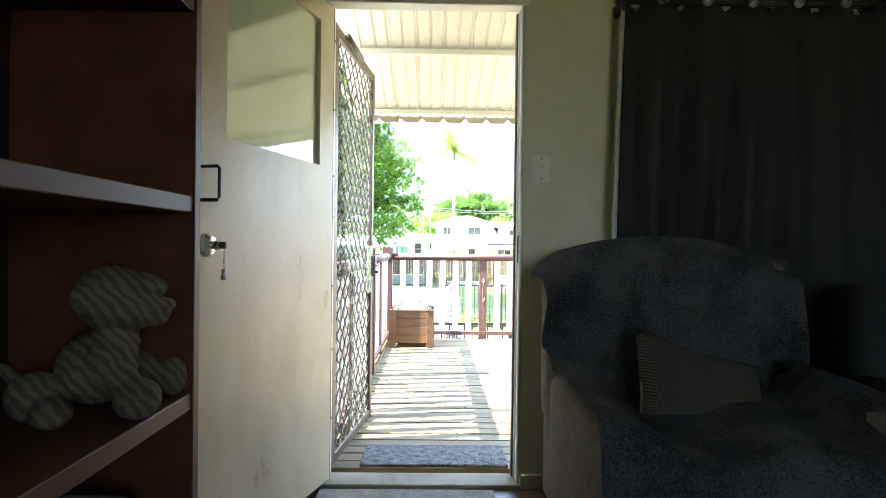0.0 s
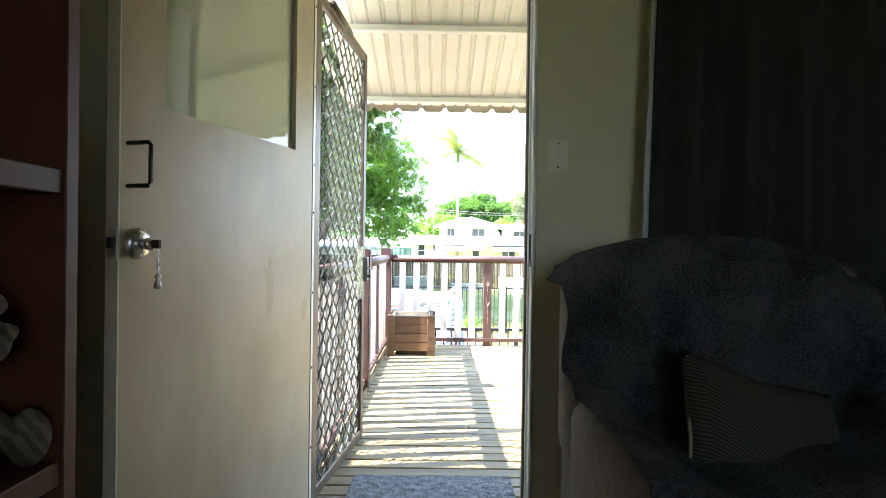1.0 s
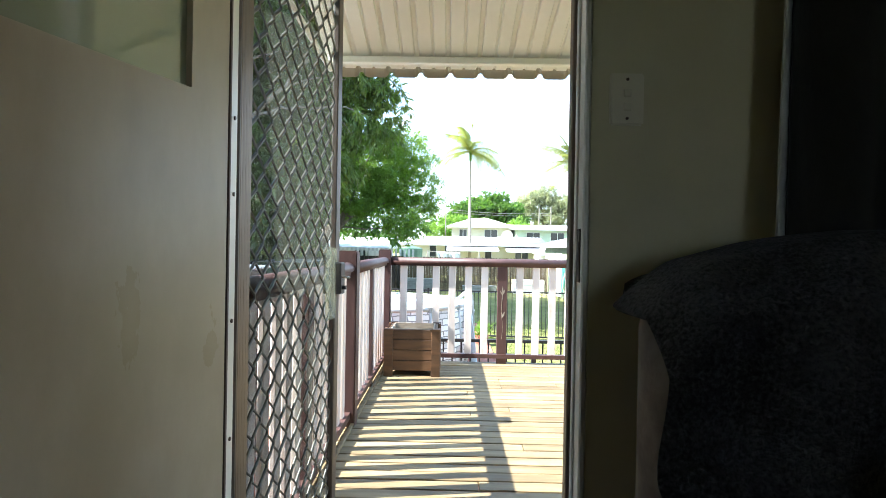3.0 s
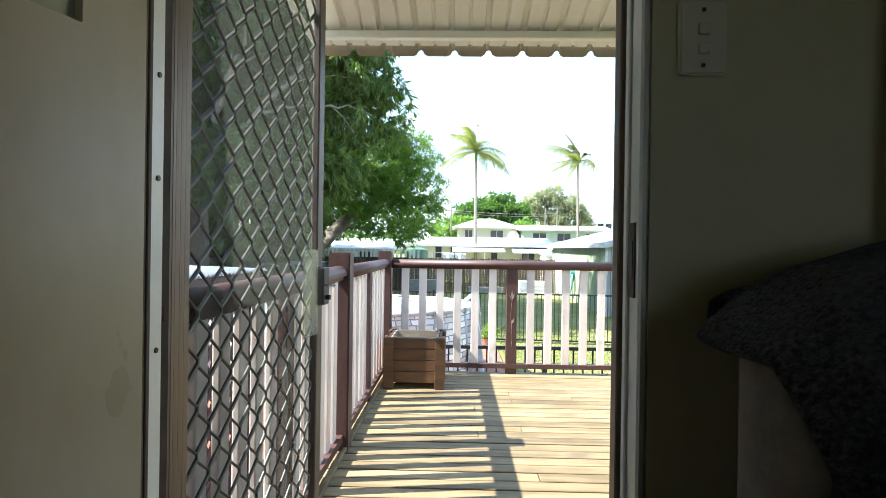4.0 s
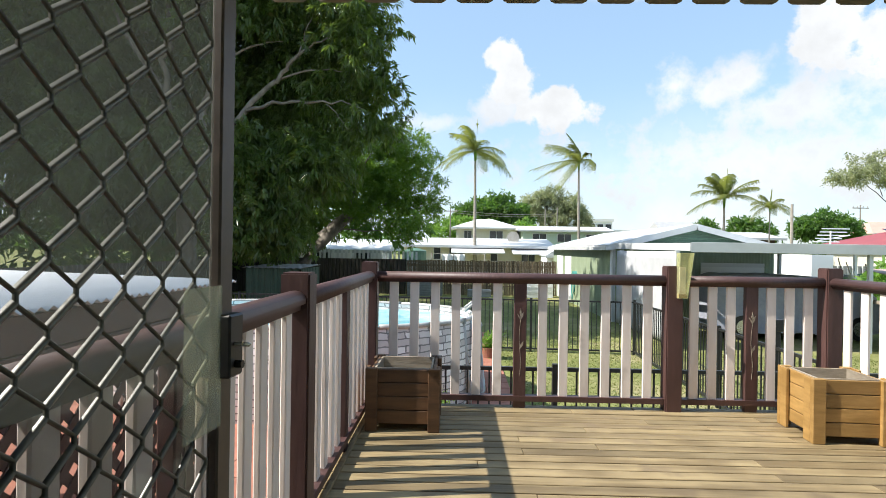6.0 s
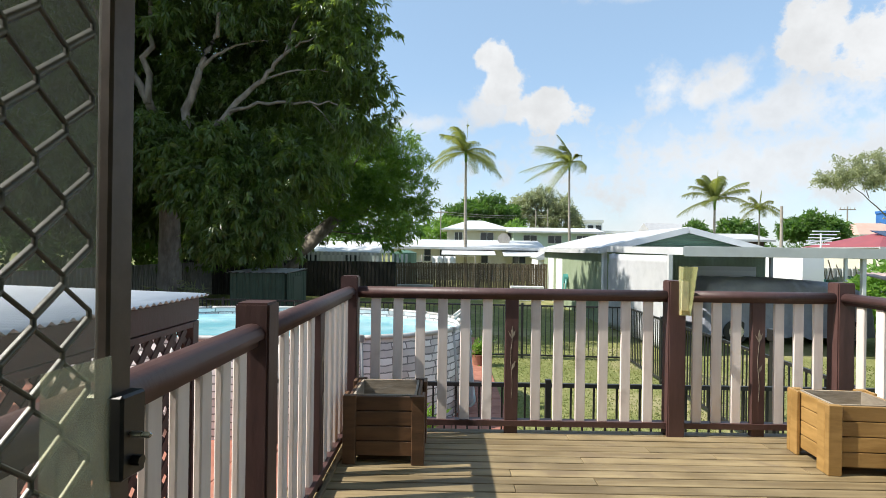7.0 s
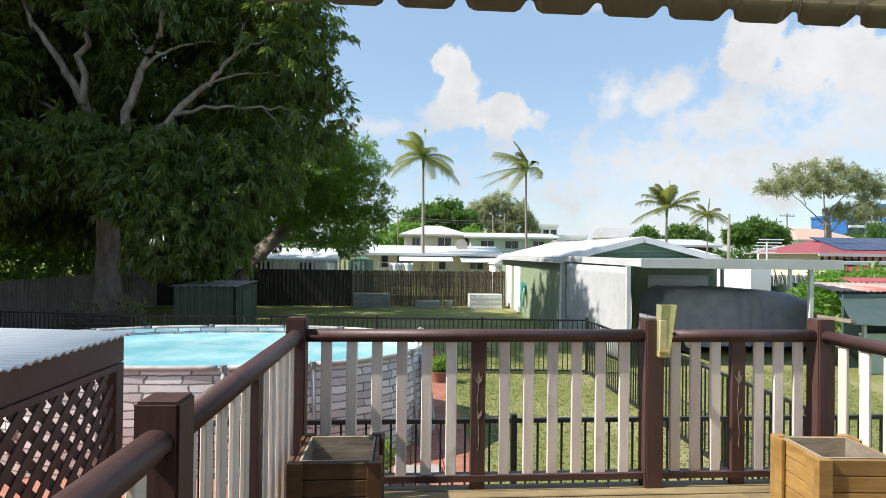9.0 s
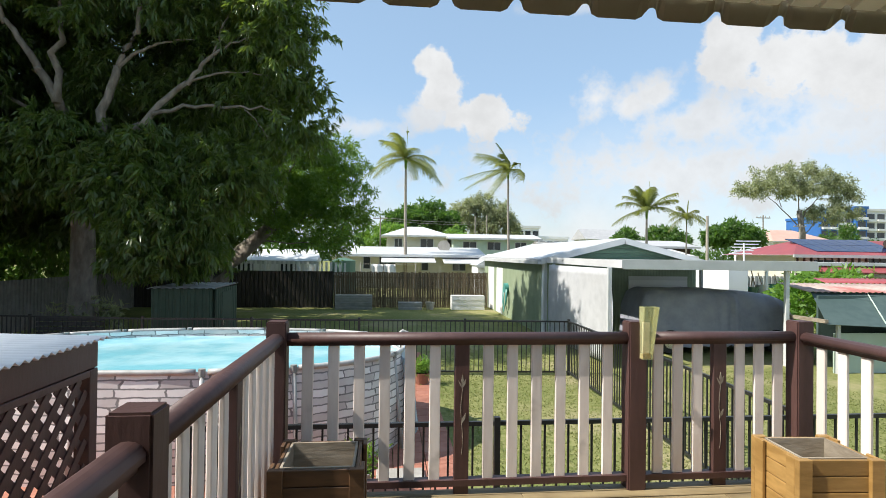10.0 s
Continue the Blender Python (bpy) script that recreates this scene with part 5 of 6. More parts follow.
tagged(part("palings", palings(), M_PALING, rear), kind="stuff")
for z in (-0.8, 0.2):
    part("fence_rail", box(-1.9, 5.5, 27.03, 27.08, z, z + 0.08), M_PALING, rear)
# dark sheet colour here stands in for tree shade on the fence
dark = tagged(part("rear_screen", corrugated((-13, 26.9, G), (11.1, 0, 0), (0, 0, 1.72), 0.19, 0.03, True), M_CORRD), "steel sheet fence, coloured dark for the shade of the trees", "fence", kind="structure")
sidef = tagged(part("side_fence", corrugated((-10.9, 6, G), (0, 21, 0), (0, 0, 1.62), 0.18, 0.035, True), M_CORRS), "grey ribbed steel side fence", "fence", kind="structure")
for x0, x1, h in ((-1.76, -0.08, 0.70), (1.13, 2.24, 0.38), (3.63, 5.17, 0.76)):
    bed = thing("garden_bed", ((x0 + x1) / 2, 26.2, G), "corrugated raised garden bed against the fence", "garden bed", "raised garden beds")
    for k in range(int(h / 0.11)):
        part("sheet", box(x0, x1, 25.95 + 0.02 * (k % 2), 26.6, G + k * 0.11, G + k * 0.11 + 0.105, 0.004), M_ZINC if x0 > 3 else M_CORR, bed)
pt = thing("plant_pot", (2.7, 26.2, G), "pale pot by the rear fence", "plant pot")
part("pot", tube([(2.62, 26.2, G), (2.62, 26.2, G + 0.34)], [0.16, 0.24], 14), M_CONC, pt)

# ---- small garden shed ----
shed = thing("garden_shed", (-4.3, 14.3, G), "low dark green ribbed steel garden shed", "shed")
part("wall", corrugated((-4.72, 13.5, G), (1.40, 0, 0), (0, 0, 1.72), 0.16, 0.02, True), M_SHEDG, shed)
part("wall", corrugated((-3.32, 13.5, G), (0, 1.75, 0), (0, 0, 1.72), 0.16, 0.012, True), M_SHEDG, shed)
part("wall", box(-4.72, -3.345, 13.56, 15.2, G, 0.5), M_SHEDG, shed)
part("roof", corrugated((-4.8, 13.42, 0.53), (1.54, 0, 0), (0, 1.9, 0.03), 0.16, 0.02, True, 0.004), M_CORR, shed, "grey sheet roof")
part("door", box(-3.31, -3.295, 13.95, 14.75, G + 0.05, 0.42, 0.002), M_SHEDG, shed)
part("door_handle", box(-3.294, -3.27, 14.0, 14.03, -0.35, -0.2, 0.003), M_CHROME, shed)
bench = thing("bench", (-6.6, 13.9, G), "dark slatted garden bench by the shed", "bench")
for k in range(5):
    part("slat", box(-7.4, -5.95, 13.95, 13.98, G + 0.5 + 0.11 * k, G + 0.58 + 0.11 * k), M_BLACK, bench)
part("seat", box(-7.4, -5.95, 13.5, 13.95, G + 0.42, G + 0.46), M_BLACK, bench)
for x in (-7.38, -6.0):
    part("leg", box(x, x + 0.05, 13.5, 13.98, G, G + 0.42), M_BLACK, bench)
pile = thing("garden_shrub", (-7.6, 16.5, G), "pale dry shrub at the foot of the tree", "shrub")
rg = np.random.default_rng(8)
pp, uu = in_blobs([(-7.6, 16.5, -0.6, 0.9, 0.7, 0.6)], 130, rg)
tagged(link_mesh("leaves", leaf_cloud("leaves", pp, 9, 0.28, 0.05, 0.2, rg, uu), M_GUM, pile), kind="stuff")

# ---- garage and carport ----
gar = thing("garage", (8.7, 22, G), "pale green steel garage with white roof", "garage")
GX0, GX1, GY0, GY1, GE, GR = 5.60, 10.75, 17.7, 28.2, 1.20, 1.86
GM = (GX0 + GX1) / 2
part("front_wall", corrugated((GX0, GY0, G), (GX1 - GX0, 0, 0), (0, 0, GE - G), 0.10, -0.02), M_GREENS, gar, smooth=True)
part("side_wall", corrugated((GX0, GY0 + 0.03, G), (0, GY1 - GY0, 0), (0, 0, GE - G), 0.16, -0.03), M_GREENS, gar, smooth=True)
part("side_wall", box(GX1 - 0.06, GX1, GY0 + 0.03, GY1, G, GE), M_GREENS, gar)
part("rear_wall", box(GX0, GX1, GY1, GY1 + 0.06, G, GE), M_GREENS, gar)
for k in range(9):
    z0, z1 = GE + 0.02 + k * 0.085, GE + 0.10 + k * 0.085
    f = 1 - (z0 - GE) / (GR - GE)
    w = (GX1 - GX0) / 2 * f
    if w > 0.1:
        part("gable_board", box(GM - w, GM + w, GY0 + 0.01, GY0 + 0.03, z0, z1), M_GABLE, gar)
for sx in (-1, 1):
    e = GX0 - 0.2 if sx < 0 else GX1 + 0.2
    bm = bmesh.new()
    vs = [bm.verts.new(p) for p in ((e, GY0 - 0.25, GE + 0.02), (GM, GY0 - 0.25, GR + 0.06), (GM, GY1 + 0.4, GR + 0.06), (e, GY1 + 0.4, GE + 0.02))]
    bm.faces.new(vs)
    part("roof_slope", solid(bm, 0.06), M_ROOFW, gar)
    bm = bmesh.new()
    profile_bar((e, GY0 - 0.26, GE - 0.02), (GM, GY0 - 0.26, GR + 0.02), [(-0.015, -0.09), (0.015, -0.09), (0.015, 0.09), (-0.015, 0.09)], bm)
    part("barge_board", bm, M_FASCIA, gar)
part("gutter", box(GX0 - 0.28, GX0 - 0.18, GY0 - 0.25, GY1 + 0.4, GE - 0.10, GE + 0.02), M_ROOFW, gar)
for y0, y1 in ((23.9, 25.2), (25.8, 27.2)):
    part("door", box(GX0 - 0.03, GX0, y0, y1, G + 0.03, 0.82, 0.004), M_WHITEB, gar, "white side door")
roll = part("roller_door", box(8.4, 10.4, GY0 - 0.06, GY0 - 0.025, G, 0.74), M_WHITEB, gar, "white roller door")
for k in range(14):
    part("roller_slat", box(8.4, 10.4, GY0 - 0.075, GY0 - 0.06, G + 0.14 * k, G + 0.14 * k + 0.125), M_WHITEB, roll)
part("downpipe", tube([(5.54, GY0 - 0.06, G), (5.54, GY0 - 0.06, GE)], 0.045, 8), M_WHITEB, gar)
part("corner_trim", box(GX0 - 0.02, GX0 + 0.08, GY0 - 0.04, GY0 - 0.022, G, GE), M_ROOFW, gar)

hose = thing("garden_hose", (5.45, 22.9, -0.6), "teal garden hose coiled on a wall reel", "hose")
part("reel", tube([(5.58, 22.9, 0.02), (5.42, 22.9, 0.02)], 0.2, 18), M_TEAL, hose, smooth=False)
for k in range(4):
    w = 0.10 + 0.03 * k
    part("loop", tube([(5.46, 22.9 - w * 2, 0.0), (5.44, 22.9 - w * 1.8, -0.6), (5.42, 22.9, -0.95 + 0.05 * k), (5.44, 22.9 + w * 1.8, -0.6), (5.46, 22.9 + w * 2, 0.0)], 0.02, 6), M_TEAL, hose, smooth=True)

port = thing("carport", (8.3, 15.8, G), "flat white carport with shade-cloth side", "carport")
CX0, CX1, CY0, CY1 = 5.93, 10.75, 12.6, 17.95
part("front_fascia", box(CX0, CX1, CY0 - 0.03, CY0, 1.08, 1.31, 0.004), M_FASCIA, port)
part("side_fascia", profile_bar((CX0 - 0.01, CY0 - 0.03, 1.20), (CX0 - 0.31, CY1 - 0.5, 1.24), [(-0.015, -0.09), (0.015, -0.09), (0.015, 0.09), (-0.015, 0.09)]), M_ROOFW, port)
part("side_fascia", box(CX1, CX1 + 0.03, CY0 - 0.03, CY1 - 0.55, 1.08, 1.29, 0.004), M_FASCIA, port)
part("roof_sheet", box(CX0, CX1, CY0, CY1 - 0.55, 1.24, 1.28), M_ROOFW, port)
for k in range(5):
    part("rafter", box(CX0 + 0.05, CX1 - 0.05, CY0 + 0.5 + k * 1.0, CY0 + 0.56 + k * 1.0, 1.12, 1.22), M_FASCIA, port)
for x, y in ((5.62, 12.66), (10.02, 12.66), (5.62, 16.9), (10.6, 17.2)):
    part("post", box(x, x + 0.09, y, y + 0.09, G, 1.12, 0.004), M_FASCIA, port)


def shade_side(u, v):
    return Vector((5.72 - 0.16 * u + 0.05 * math.sin(v * 3.1) * math.sin(u * 6), 12.85 + 4.2 * u - 0.25 * math.sin(math.pi * v) * (1 - u), 1.09 - 2.22 * v))


part("shade_cloth", solid(grid_mesh(shade_side, 20, 12), 0.01), M_SHADE, port, "white shade-cloth screen", True)

cover_car = thing("covered_car", (9.5, 15.2, G), "car under a fitted grey-blue cover", "car")


def car_cover(u, v):
    s = -1 + 2 * u
    top = np.interp(s, [-1, -0.985, -0.93, -0.80, -0.2, 0.35, 0.66, 0.84, 0.95, 0.99, 1], [0.18, 1.30, 1.60, 1.69, 1.68, 1.62, 1.56, 1.40, 1.08, 0.7, 0.18])
    a = math.pi * v
    half = 0.92 * (1 - 0.28 * abs(s) ** 4)
    c, sn = math.cos(a), math.sin(a)
    y = -math.copysign(abs(c) ** 0.32, c) * half
    z = 0.18 + (top - 0.18) * abs(sn) ** 0.36
    wr = 0.02 * math.sin(u * 40 + v * 9) + 0.015 * math.sin(u * 17 - v * 22) + 0.05 * math.exp(-((u - 0.55) / 0.07) ** 2) * math.sin(u * 95 + v * 5)
    return Vector((9.55 + s * 2.25, 15.2 + y + wr, G + 0.03 + z + wr * 0.5))


part("cover", grid_mesh(car_cover, 88, 30), M_TARP, cover_car, "creased grey-blue car cover", True)
for x in (8.05, 11.05):
    for y in (14.42, 15.98):
        tyre = part("wheel", tube([(x, y - 0.1, G + 0.34), (x, y + 0.1, G + 0.34)], 0.31, 20), M_BLACKP, cover_car)
        part("rim", tube([(x, y - 0.115, G + 0.34), (x, y + 0.115, G + 0.34)], 0.19, 16), M_CHROME, tyre)

# ---- neighbour's lean-to with green blinds ----
nb = thing("blind_shelter", (11.5, 12, G), "green roll-down blinds under a rusty red roof", "shelter")
bm = bmesh.new()
vs = [bm.verts.new(p) for p in ((10.85, 12.9, 0.56), (16.2, 12.2, 0.56), (15.7, 11.2, -0.28), (10.25, 11.7, -0.08))]
bm.faces.new(vs)
part("blind", solid(bm, 0.01), M_GSHADE, nb)
part("blind_seam", tube([(12.2, 12.75, 0.58), (11.6, 11.55, -0.14)], 0.016, 6), M_MINT, nb)
part("roof", corrugated((10.75, 12.8, 0.56), (6.0, -0.7, 0), (0.5, 1.7, 0.13), 0.15, 0.03, thick=0.004), mat("rusty_sheet", (0.42, 0.30, 0.25), (0.58, 0.46, 0.40), 3, 0.7, 0.1, stain=(0.36, 0.07, 0.06), stain_at=0.5), nb, smooth=True)
part("ridge_sheet", corrugated((12.6, 14.4, 0.70), (6.0, -0.7, 0), (0.4, 1.0, 0.10), 0.15, 0.03, thick=0.004), M_REDR, nb, "red roof sheets", True)
part("wall", box(10.8, 16, 12.6, 12.66, G, 0.5), M_GSHADE, nb)
part("low_screen", box(10.6, 16.0, 11.9, 11.94, G, -0.3), M_MINT, nb)
for x in (10.6, 12.3, 14.2):
    part("post", box(x, x + 0.07, 11.8, 11.87, G, -0.1, 0.003), M_FASCIA, nb)
part("rafter_end", box(10.2, 10.28, 11.7, 13.0, -0.05, 0.03), M_PLANT_IN, nb)

# ---- house beyond builder ----
def house(name, x0, x1, y0, y1, eave, ridge, wall_m, roof_m, label, windows=(), along="x", over=0.6, base=G, hip=0.0, stripes=None):
    h = thing(name, ((x0 + x1) / 2, (y0 + y1) / 2, base), label, "house")
    part("wall", box(x0, x1, y0, y1, base, eave), wall_m, h)
    bm = bmesh.new()
    a0, a1, b0, b1 = x0 - over, x1 + over, y0 - over, y1 + over
    if along == "x":
        ym = (b0 + b1) / 2
        r0, r1 = (a0 + hip, ym, ridge), (a1 - hip, ym, ridge)
        quads = [((a0, b0, eave), (a1, b0, eave), r1, r0), ((a1, b1, eave), (a0, b1, eave), r0, r1), ((a0, b1, eave), (a0, b0, eave), r0), ((a1, b0, eave), (a1, b1, eave), r1)]
    else:
        xm = (a0 + a1) / 2
        r0, r1 = (xm, b0 + hip, ridge), (xm, b1 - hip, ridge)
        quads = [((a0, b1, eave), (a0, b0, eave), r0, r1), ((a1, b0, eave), (a1, b1, eave), r1, r0), ((a0, b0, eave), (a1, b0, eave), r0), ((a1, b1, eave), (a0, b1, eave), r1)]
    for q in quads:
        bm.faces.new([bm.verts.new(p) for p in q])
    bmesh.ops.remove_doubles(bm, verts=bm.verts, dist=0.001)
    part("roof", bm, roof_m, h)
    part("gutter", box(a0, a1, b0 - 0.08, b0 + 0.02, eave - 0.16, eave + 0.02), M_ROOFW, h)
    part("soffit", box(a0, a1, b0, b1, eave - 0.03, eave - 0.008), M_ROOFW, h)
    for wx, wz, ww, wh in windows:
        w = part("window", box(wx, wx + ww, y0 - 0.05, y0 - 0.005, wz, wz + wh), M_ROOFW, h)
        n = 2 if ww > 0.8 else 1
        for k in range(n):
            part("pane", box(wx + 0.06 + k * (ww - 0.06) / n, wx + (k + 1) * (ww - 0.06) / n, y0 - 0.06, y0 - 0.052, wz + 0.06, wz + wh - 0.06), M_WINDOW, w)
    return h


wh = house("bungalow", -3.5, 7.6, 42.5, 50, 1.32, 1.98, M_HOUSE, M_ROOFW, "long low cream bungalow with white roof",
           [(-1.2, 0.2, 0.6, 1.0), (0.0, 0.1, 1.3, 1.1), (3.2, 0.1, 0.6, 1.1), (5.6, 0.1, 1.1, 1.1)])
for x0, x1 in ((0.2, 4.2), (4.8, 8.4)):
    part("window_awning", solid(grid_mesh(lambda u, v: Vector((x0 + (x1 - x0) * u, 42.4 - 1.8 * v, 1.16 - 0.42 * v)), 1, 1), 0.05), M_ROOFW, wh, "white sheet awning")
part("satellite_dish", tube([(5.2, 45, 1.7), (5.2, 44.8, 2.0), (5.2, 44.6, 2.05)], [0.05, 0.3, 0.5], 14), M_CONC, wh, "grey satellite dish")
house("garden_greenhouse", 6.6, 8.9, 36.5, 39, 0.7, 1.45, M_WHITEB, M_ROOFW, "small white garden shelter behind the fence", along="y", over=0.1)
house("two_storey_house", 0.6, 7.2, 60, 68, 3.4, 4.55, M_HOUSE, M_ROOFW, "cream two-storey house with white hip roof", [(1.4, 2.1, 0.9, 1.0), (4.2, 2.1, 1.5, 1.0)], hip=3.0)
house("long_mint_house", 7.6, 16.5, 58, 64, 3.15, 3.7, M_MINT, M_ROOFW, "mint green weatherboard house with white roof", [(8.6, 1.9, 1.5, 0.9), (11.2, 1.9, 1.5, 0.9), (14.2, 1.9, 1.3, 0.9)])
house("brown_roof_house", 8.6, 12.4, 34, 38, 1.1, 1.75, M_DARKT, M_CORRD, "small dark-roofed outbuilding beyond the fence", along="y")
tank = thing("water_tank", (-2.3, 38, G), "round green water tank", "water tank")
part("tank", tube([(-2.3, 38, G), (-2.3, 38, 0.9), (-2.3, 38, 1.1)], [0.8, 0.8, 0.15], 20), M_GABLE, tank)
line = thing("clothes_line", (0.5, 35, G), "white sheets hung on a clothes line", "laundry")
for x0 in (-0.38, 0.40):
    part("sheet", solid(grid_mesh(lambda u, v: Vector((x0 + 0.74 * u + 0.05 * v, 35 + 0.1 * math.sin(u * 9), 0.72 - 0.66 * v)), 10, 4), 0.01), M_WHITEB, line, smooth=True)
part("line", tube([(-1, 35, 0.73), (2.4, 35, 0.73)], 0.012, 5), M_CONC, line)
for x in (-1, 2.4):
    part("pole", tube([(x, 35, G), (x, 35, 0.8)], 0.04, 8), M_CONC, line)
house("white_rear_house", -10, -4.0, 33, 39, 0.9, 1.6, M_WHITEB, M_ROOFW, "white house half hidden by trees", [(-8, 0, 1, 0.8), (-5.6, 0, 1, 0.8)])
white_f = thing("white_picket_fence", (-2, 31, G), "white picket fence behind the yard", "fence")
for k in range(24):
    part("picket", box(-7.5 + 0.25 * k, -7.38 + 0.25 * k, 31, 31.03, G + 0.2, 1.0 - 0.006 * k), M_WHITEB, white_f)
part("rail", box(-7.5, -1.5, 31.03, 31.07, 0.2, 0.3), M_WHITEB, white_f)

rh = house("red_roof_house", 24.9, 37, 31, 36.5, 1.62, 2.62, M_HOUSE, M_REDR, "red-roofed house with dark striped walls", [(26.0, 0.7, 1.4, 0.7), (29.6, 0.7, 1.6, 0.8)], hip=3.0)
for k in range(20):
    part("timber_batten", box(24.95 + 0.45 * k, 25.07 + 0.45 * k, 30.94, 30.985, 0.2, 1.58), M_DARKT, rh)
part("lower_roof", solid(grid_mesh(lambda u, v: Vector((25.1 + 9 * u, 30.9 - 2.2 * v, 0.95 - 0.3 * v)), 1, 1), 0.06), M_REDR, rh, "lower red roof")
part("lower_wall", box(25.3, 34, 28.9, 29.0, G, 0.55), M_CONC, rh)
slope_m = Matrix.Translation((26.2, 30.8, 1.70)) @ Matrix.Rotation(math.atan2(1.0, 3.35), 4, "X")
for i in range(7):
    for j in range(2):
        part("solar_panel", box(0.2 + i * 0.82, 0.98 + i * 0.82, 0.3 + j * 1.45, 1.7 + j * 1.45, 0.04, 0.08, turn=slope_m), M_SOLAR, rh, "dark blue solar panel")
part("satellite_dish", tube([(31.9, 32.2, 2.0), (31.85, 31.9, 2.3), (31.8, 31.75, 2.35)], [0.05, 0.2, 0.32], 14), M_DARKT, rh, "dark satellite dish")
rs = house("red_shed", 15.8, 22, 38, 44, 1.45, 2.0, M_HOUSE, M_ROOFW, "low cream sheds with red roller doors")
for x0, x1 in ((16.0, 18.2), (19.0, 20.2), (20.8, 21.8)):
    part("red_door", box(x0, x1, 37.95, 37.995, G, 1.2), M_RED, rs, "red roller door")
house("cream_shed", 13.8, 18.2, 44, 49, 1.9, 2.6, M_HOUSE, M_CONC, "cream house with pale roof", [(15, 0.8, 1.2, 0.8)])
house("brown_shed", 20.0, 27.0, 46, 52, 2.3, 2.9, M_DARKT, M_GREYR, "brown house with grey roof", [(22, 1.2, 1.4, 0.8)])
house("terracotta_house", 62, 72, 82, 92, 4.2, 6.2, M_WHITEB, M_TERRA, "white house with terracotta roof", [(64, 2.4, 1.6, 1.0), (68, 2.4, 1.6, 1.0)], hip=3.5)
house("grey_gable_house", 53, 68, 140, 150, 6.0, 8.8, M_WHITEB, M_GREYR, "distant white house with grey gable roof", along="x")
wfence = tagged(part("neighbour_fence", corrugated((12.9, 23.0, G), (5.5, 0, 0), (0, 0, 1.8), 0.2, 0.04, True), M_FASCIA), "pale ribbed steel fence beyond the carport", "fence", kind="structure")
nfence = tagged(part("neighbour_palings", corrugated((18.0, 24.5, G), (8.5, -1.0, 0), (0, 0, 1.75), 0.2, 0.03, True), M_PALING), "brown paling fence beyond the carport", "fence", kind="structure")
wshed = thing("white_lean_to", (13.4, 20, G), "white sheet annex beside the garage", "shed")
part("wall", box(12.95, 13.7, 19.3, 22.5, G, 1.05), M_WHITEB, wshed)
for x in (15.3, 19.2):
    part("post", box(x, x + 0.09, 20.5, 20.6, G, 1.05), M_WHITEB, wshed)
part("roof", box(12.9, 22.5, 20.3, 22.6, 1.12, 1.24), M_ROOFW, wshed)


def tower(name, x0, x1, y, z1, floors, bays, wall_m, label, side_m=None):
    t = thing(name, ((x0 + x1) / 2, y, G), label, "apartment building")
    part("wall", box(x0, x1, y, y + 14, G, z1), wall_m, t)
    part("parapet", box(x0 - 0.3, x1 + 0.3, y - 0.3, y + 14, z1, z1 + 0.7), side_m or wall_m, t)
    fh = (z1 - 2.0) / floors
    bw = (x1 - x0) / bays
    for i in range(floors):
        for j in range(bays):
            w = part("window", box(x0 + bw * (j + 0.15), x0 + bw * (j + 0.85), y - 0.12, y - 0.02, 1.6 + fh * i + 0.25 * fh, 1.6 + fh * i + 0.85 * fh), M_WINDOW, t)
            part("balcony", box(x0 + bw * (j + 0.08), x0 + bw * (j + 0.92), y - 0.8, y - 0.13, 1.6 + fh * i + 0.02, 1.6 + fh * i + 0.26 * fh), M_WHITEB, w)
    return t


tower("apartment_building", 36.5, 43, 150, 9.0, 3, 3, M_WHITEB, "distant white apartment building")
tower("apartment_building", 43.5, 52, 152, 6.2, 2, 4, M_WHITEB, "distant low white apartment building")
tower("blue_tower", 128, 133.5, 150, 13.5, 4, 2, M_BLUEB, "distant blue and white apartment block")
tower("blue_tower", 134.2, 138.8, 151, 14.6, 5, 2, M_WHITEB, "distant white balcony block")
tower("blue_tower", 139.5, 143.0, 150, 16.6, 5, 1, M_BLUEB, "distant blue apartment block")
tower("blue_tower", 143.5, 160, 151, 16.0, 5, 5, M_WHITEB, "distant white apartment block with balconies")

# clutter beyond the carport
rng = np.random.default_rng(12)
for k in range(9):
    x = 15.2 + 0.45 * k
    c = thing("yard_clutter", (x, 22, G), "jumbled garden tools and tubs beside the sheds", "clutter", "clutter by the sheds")
    part("tub", tube([(x, 21.8, G + 1.1), (x, 21.8, G + 1.1 + 0.25 + 0.2 * rng.uniform())], [0.18, 0.26], 10), (M_TEAL, M_GABLE, M_FASCIA)[k % 3], c)
    part("pole", tube([(x, 21.7, G), (x + rng.uniform(-0.6, 0.6), 21.9, G + 1.9 + rng.uniform(-0.2, 0.3))], 0.02, 5), M_PLANT_IN, c)
    part("crate", box(x - 0.2, x + 0.2, 21.6, 22.0, G, G + 1.1, 0.01), M_CONC, c)

# ---- poles, antenna, wires ----
def pole(x, y, top, arms, label="weathered timber power pole with cross arm"):
    p = thing("power_pole", (x, y, G), label, "power pole")
    part("pole", tube([(x, y, G), (x, y, top)], [0.10, 0.07], 8), M_PALMB, p)
    for z in arms:
        part("cross_arm", box(x - 0.9, x + 0.9, y - 0.06, y + 0.06, z, z + 0.1), M_PALMB, p)
        for dx in (-0.8, -0.3, 0.3, 0.8):
            part("insulator", tube([(x + dx, y, z + 0.1), (x + dx, y, z + 0.28)], 0.04, 6), M_CONC, p)


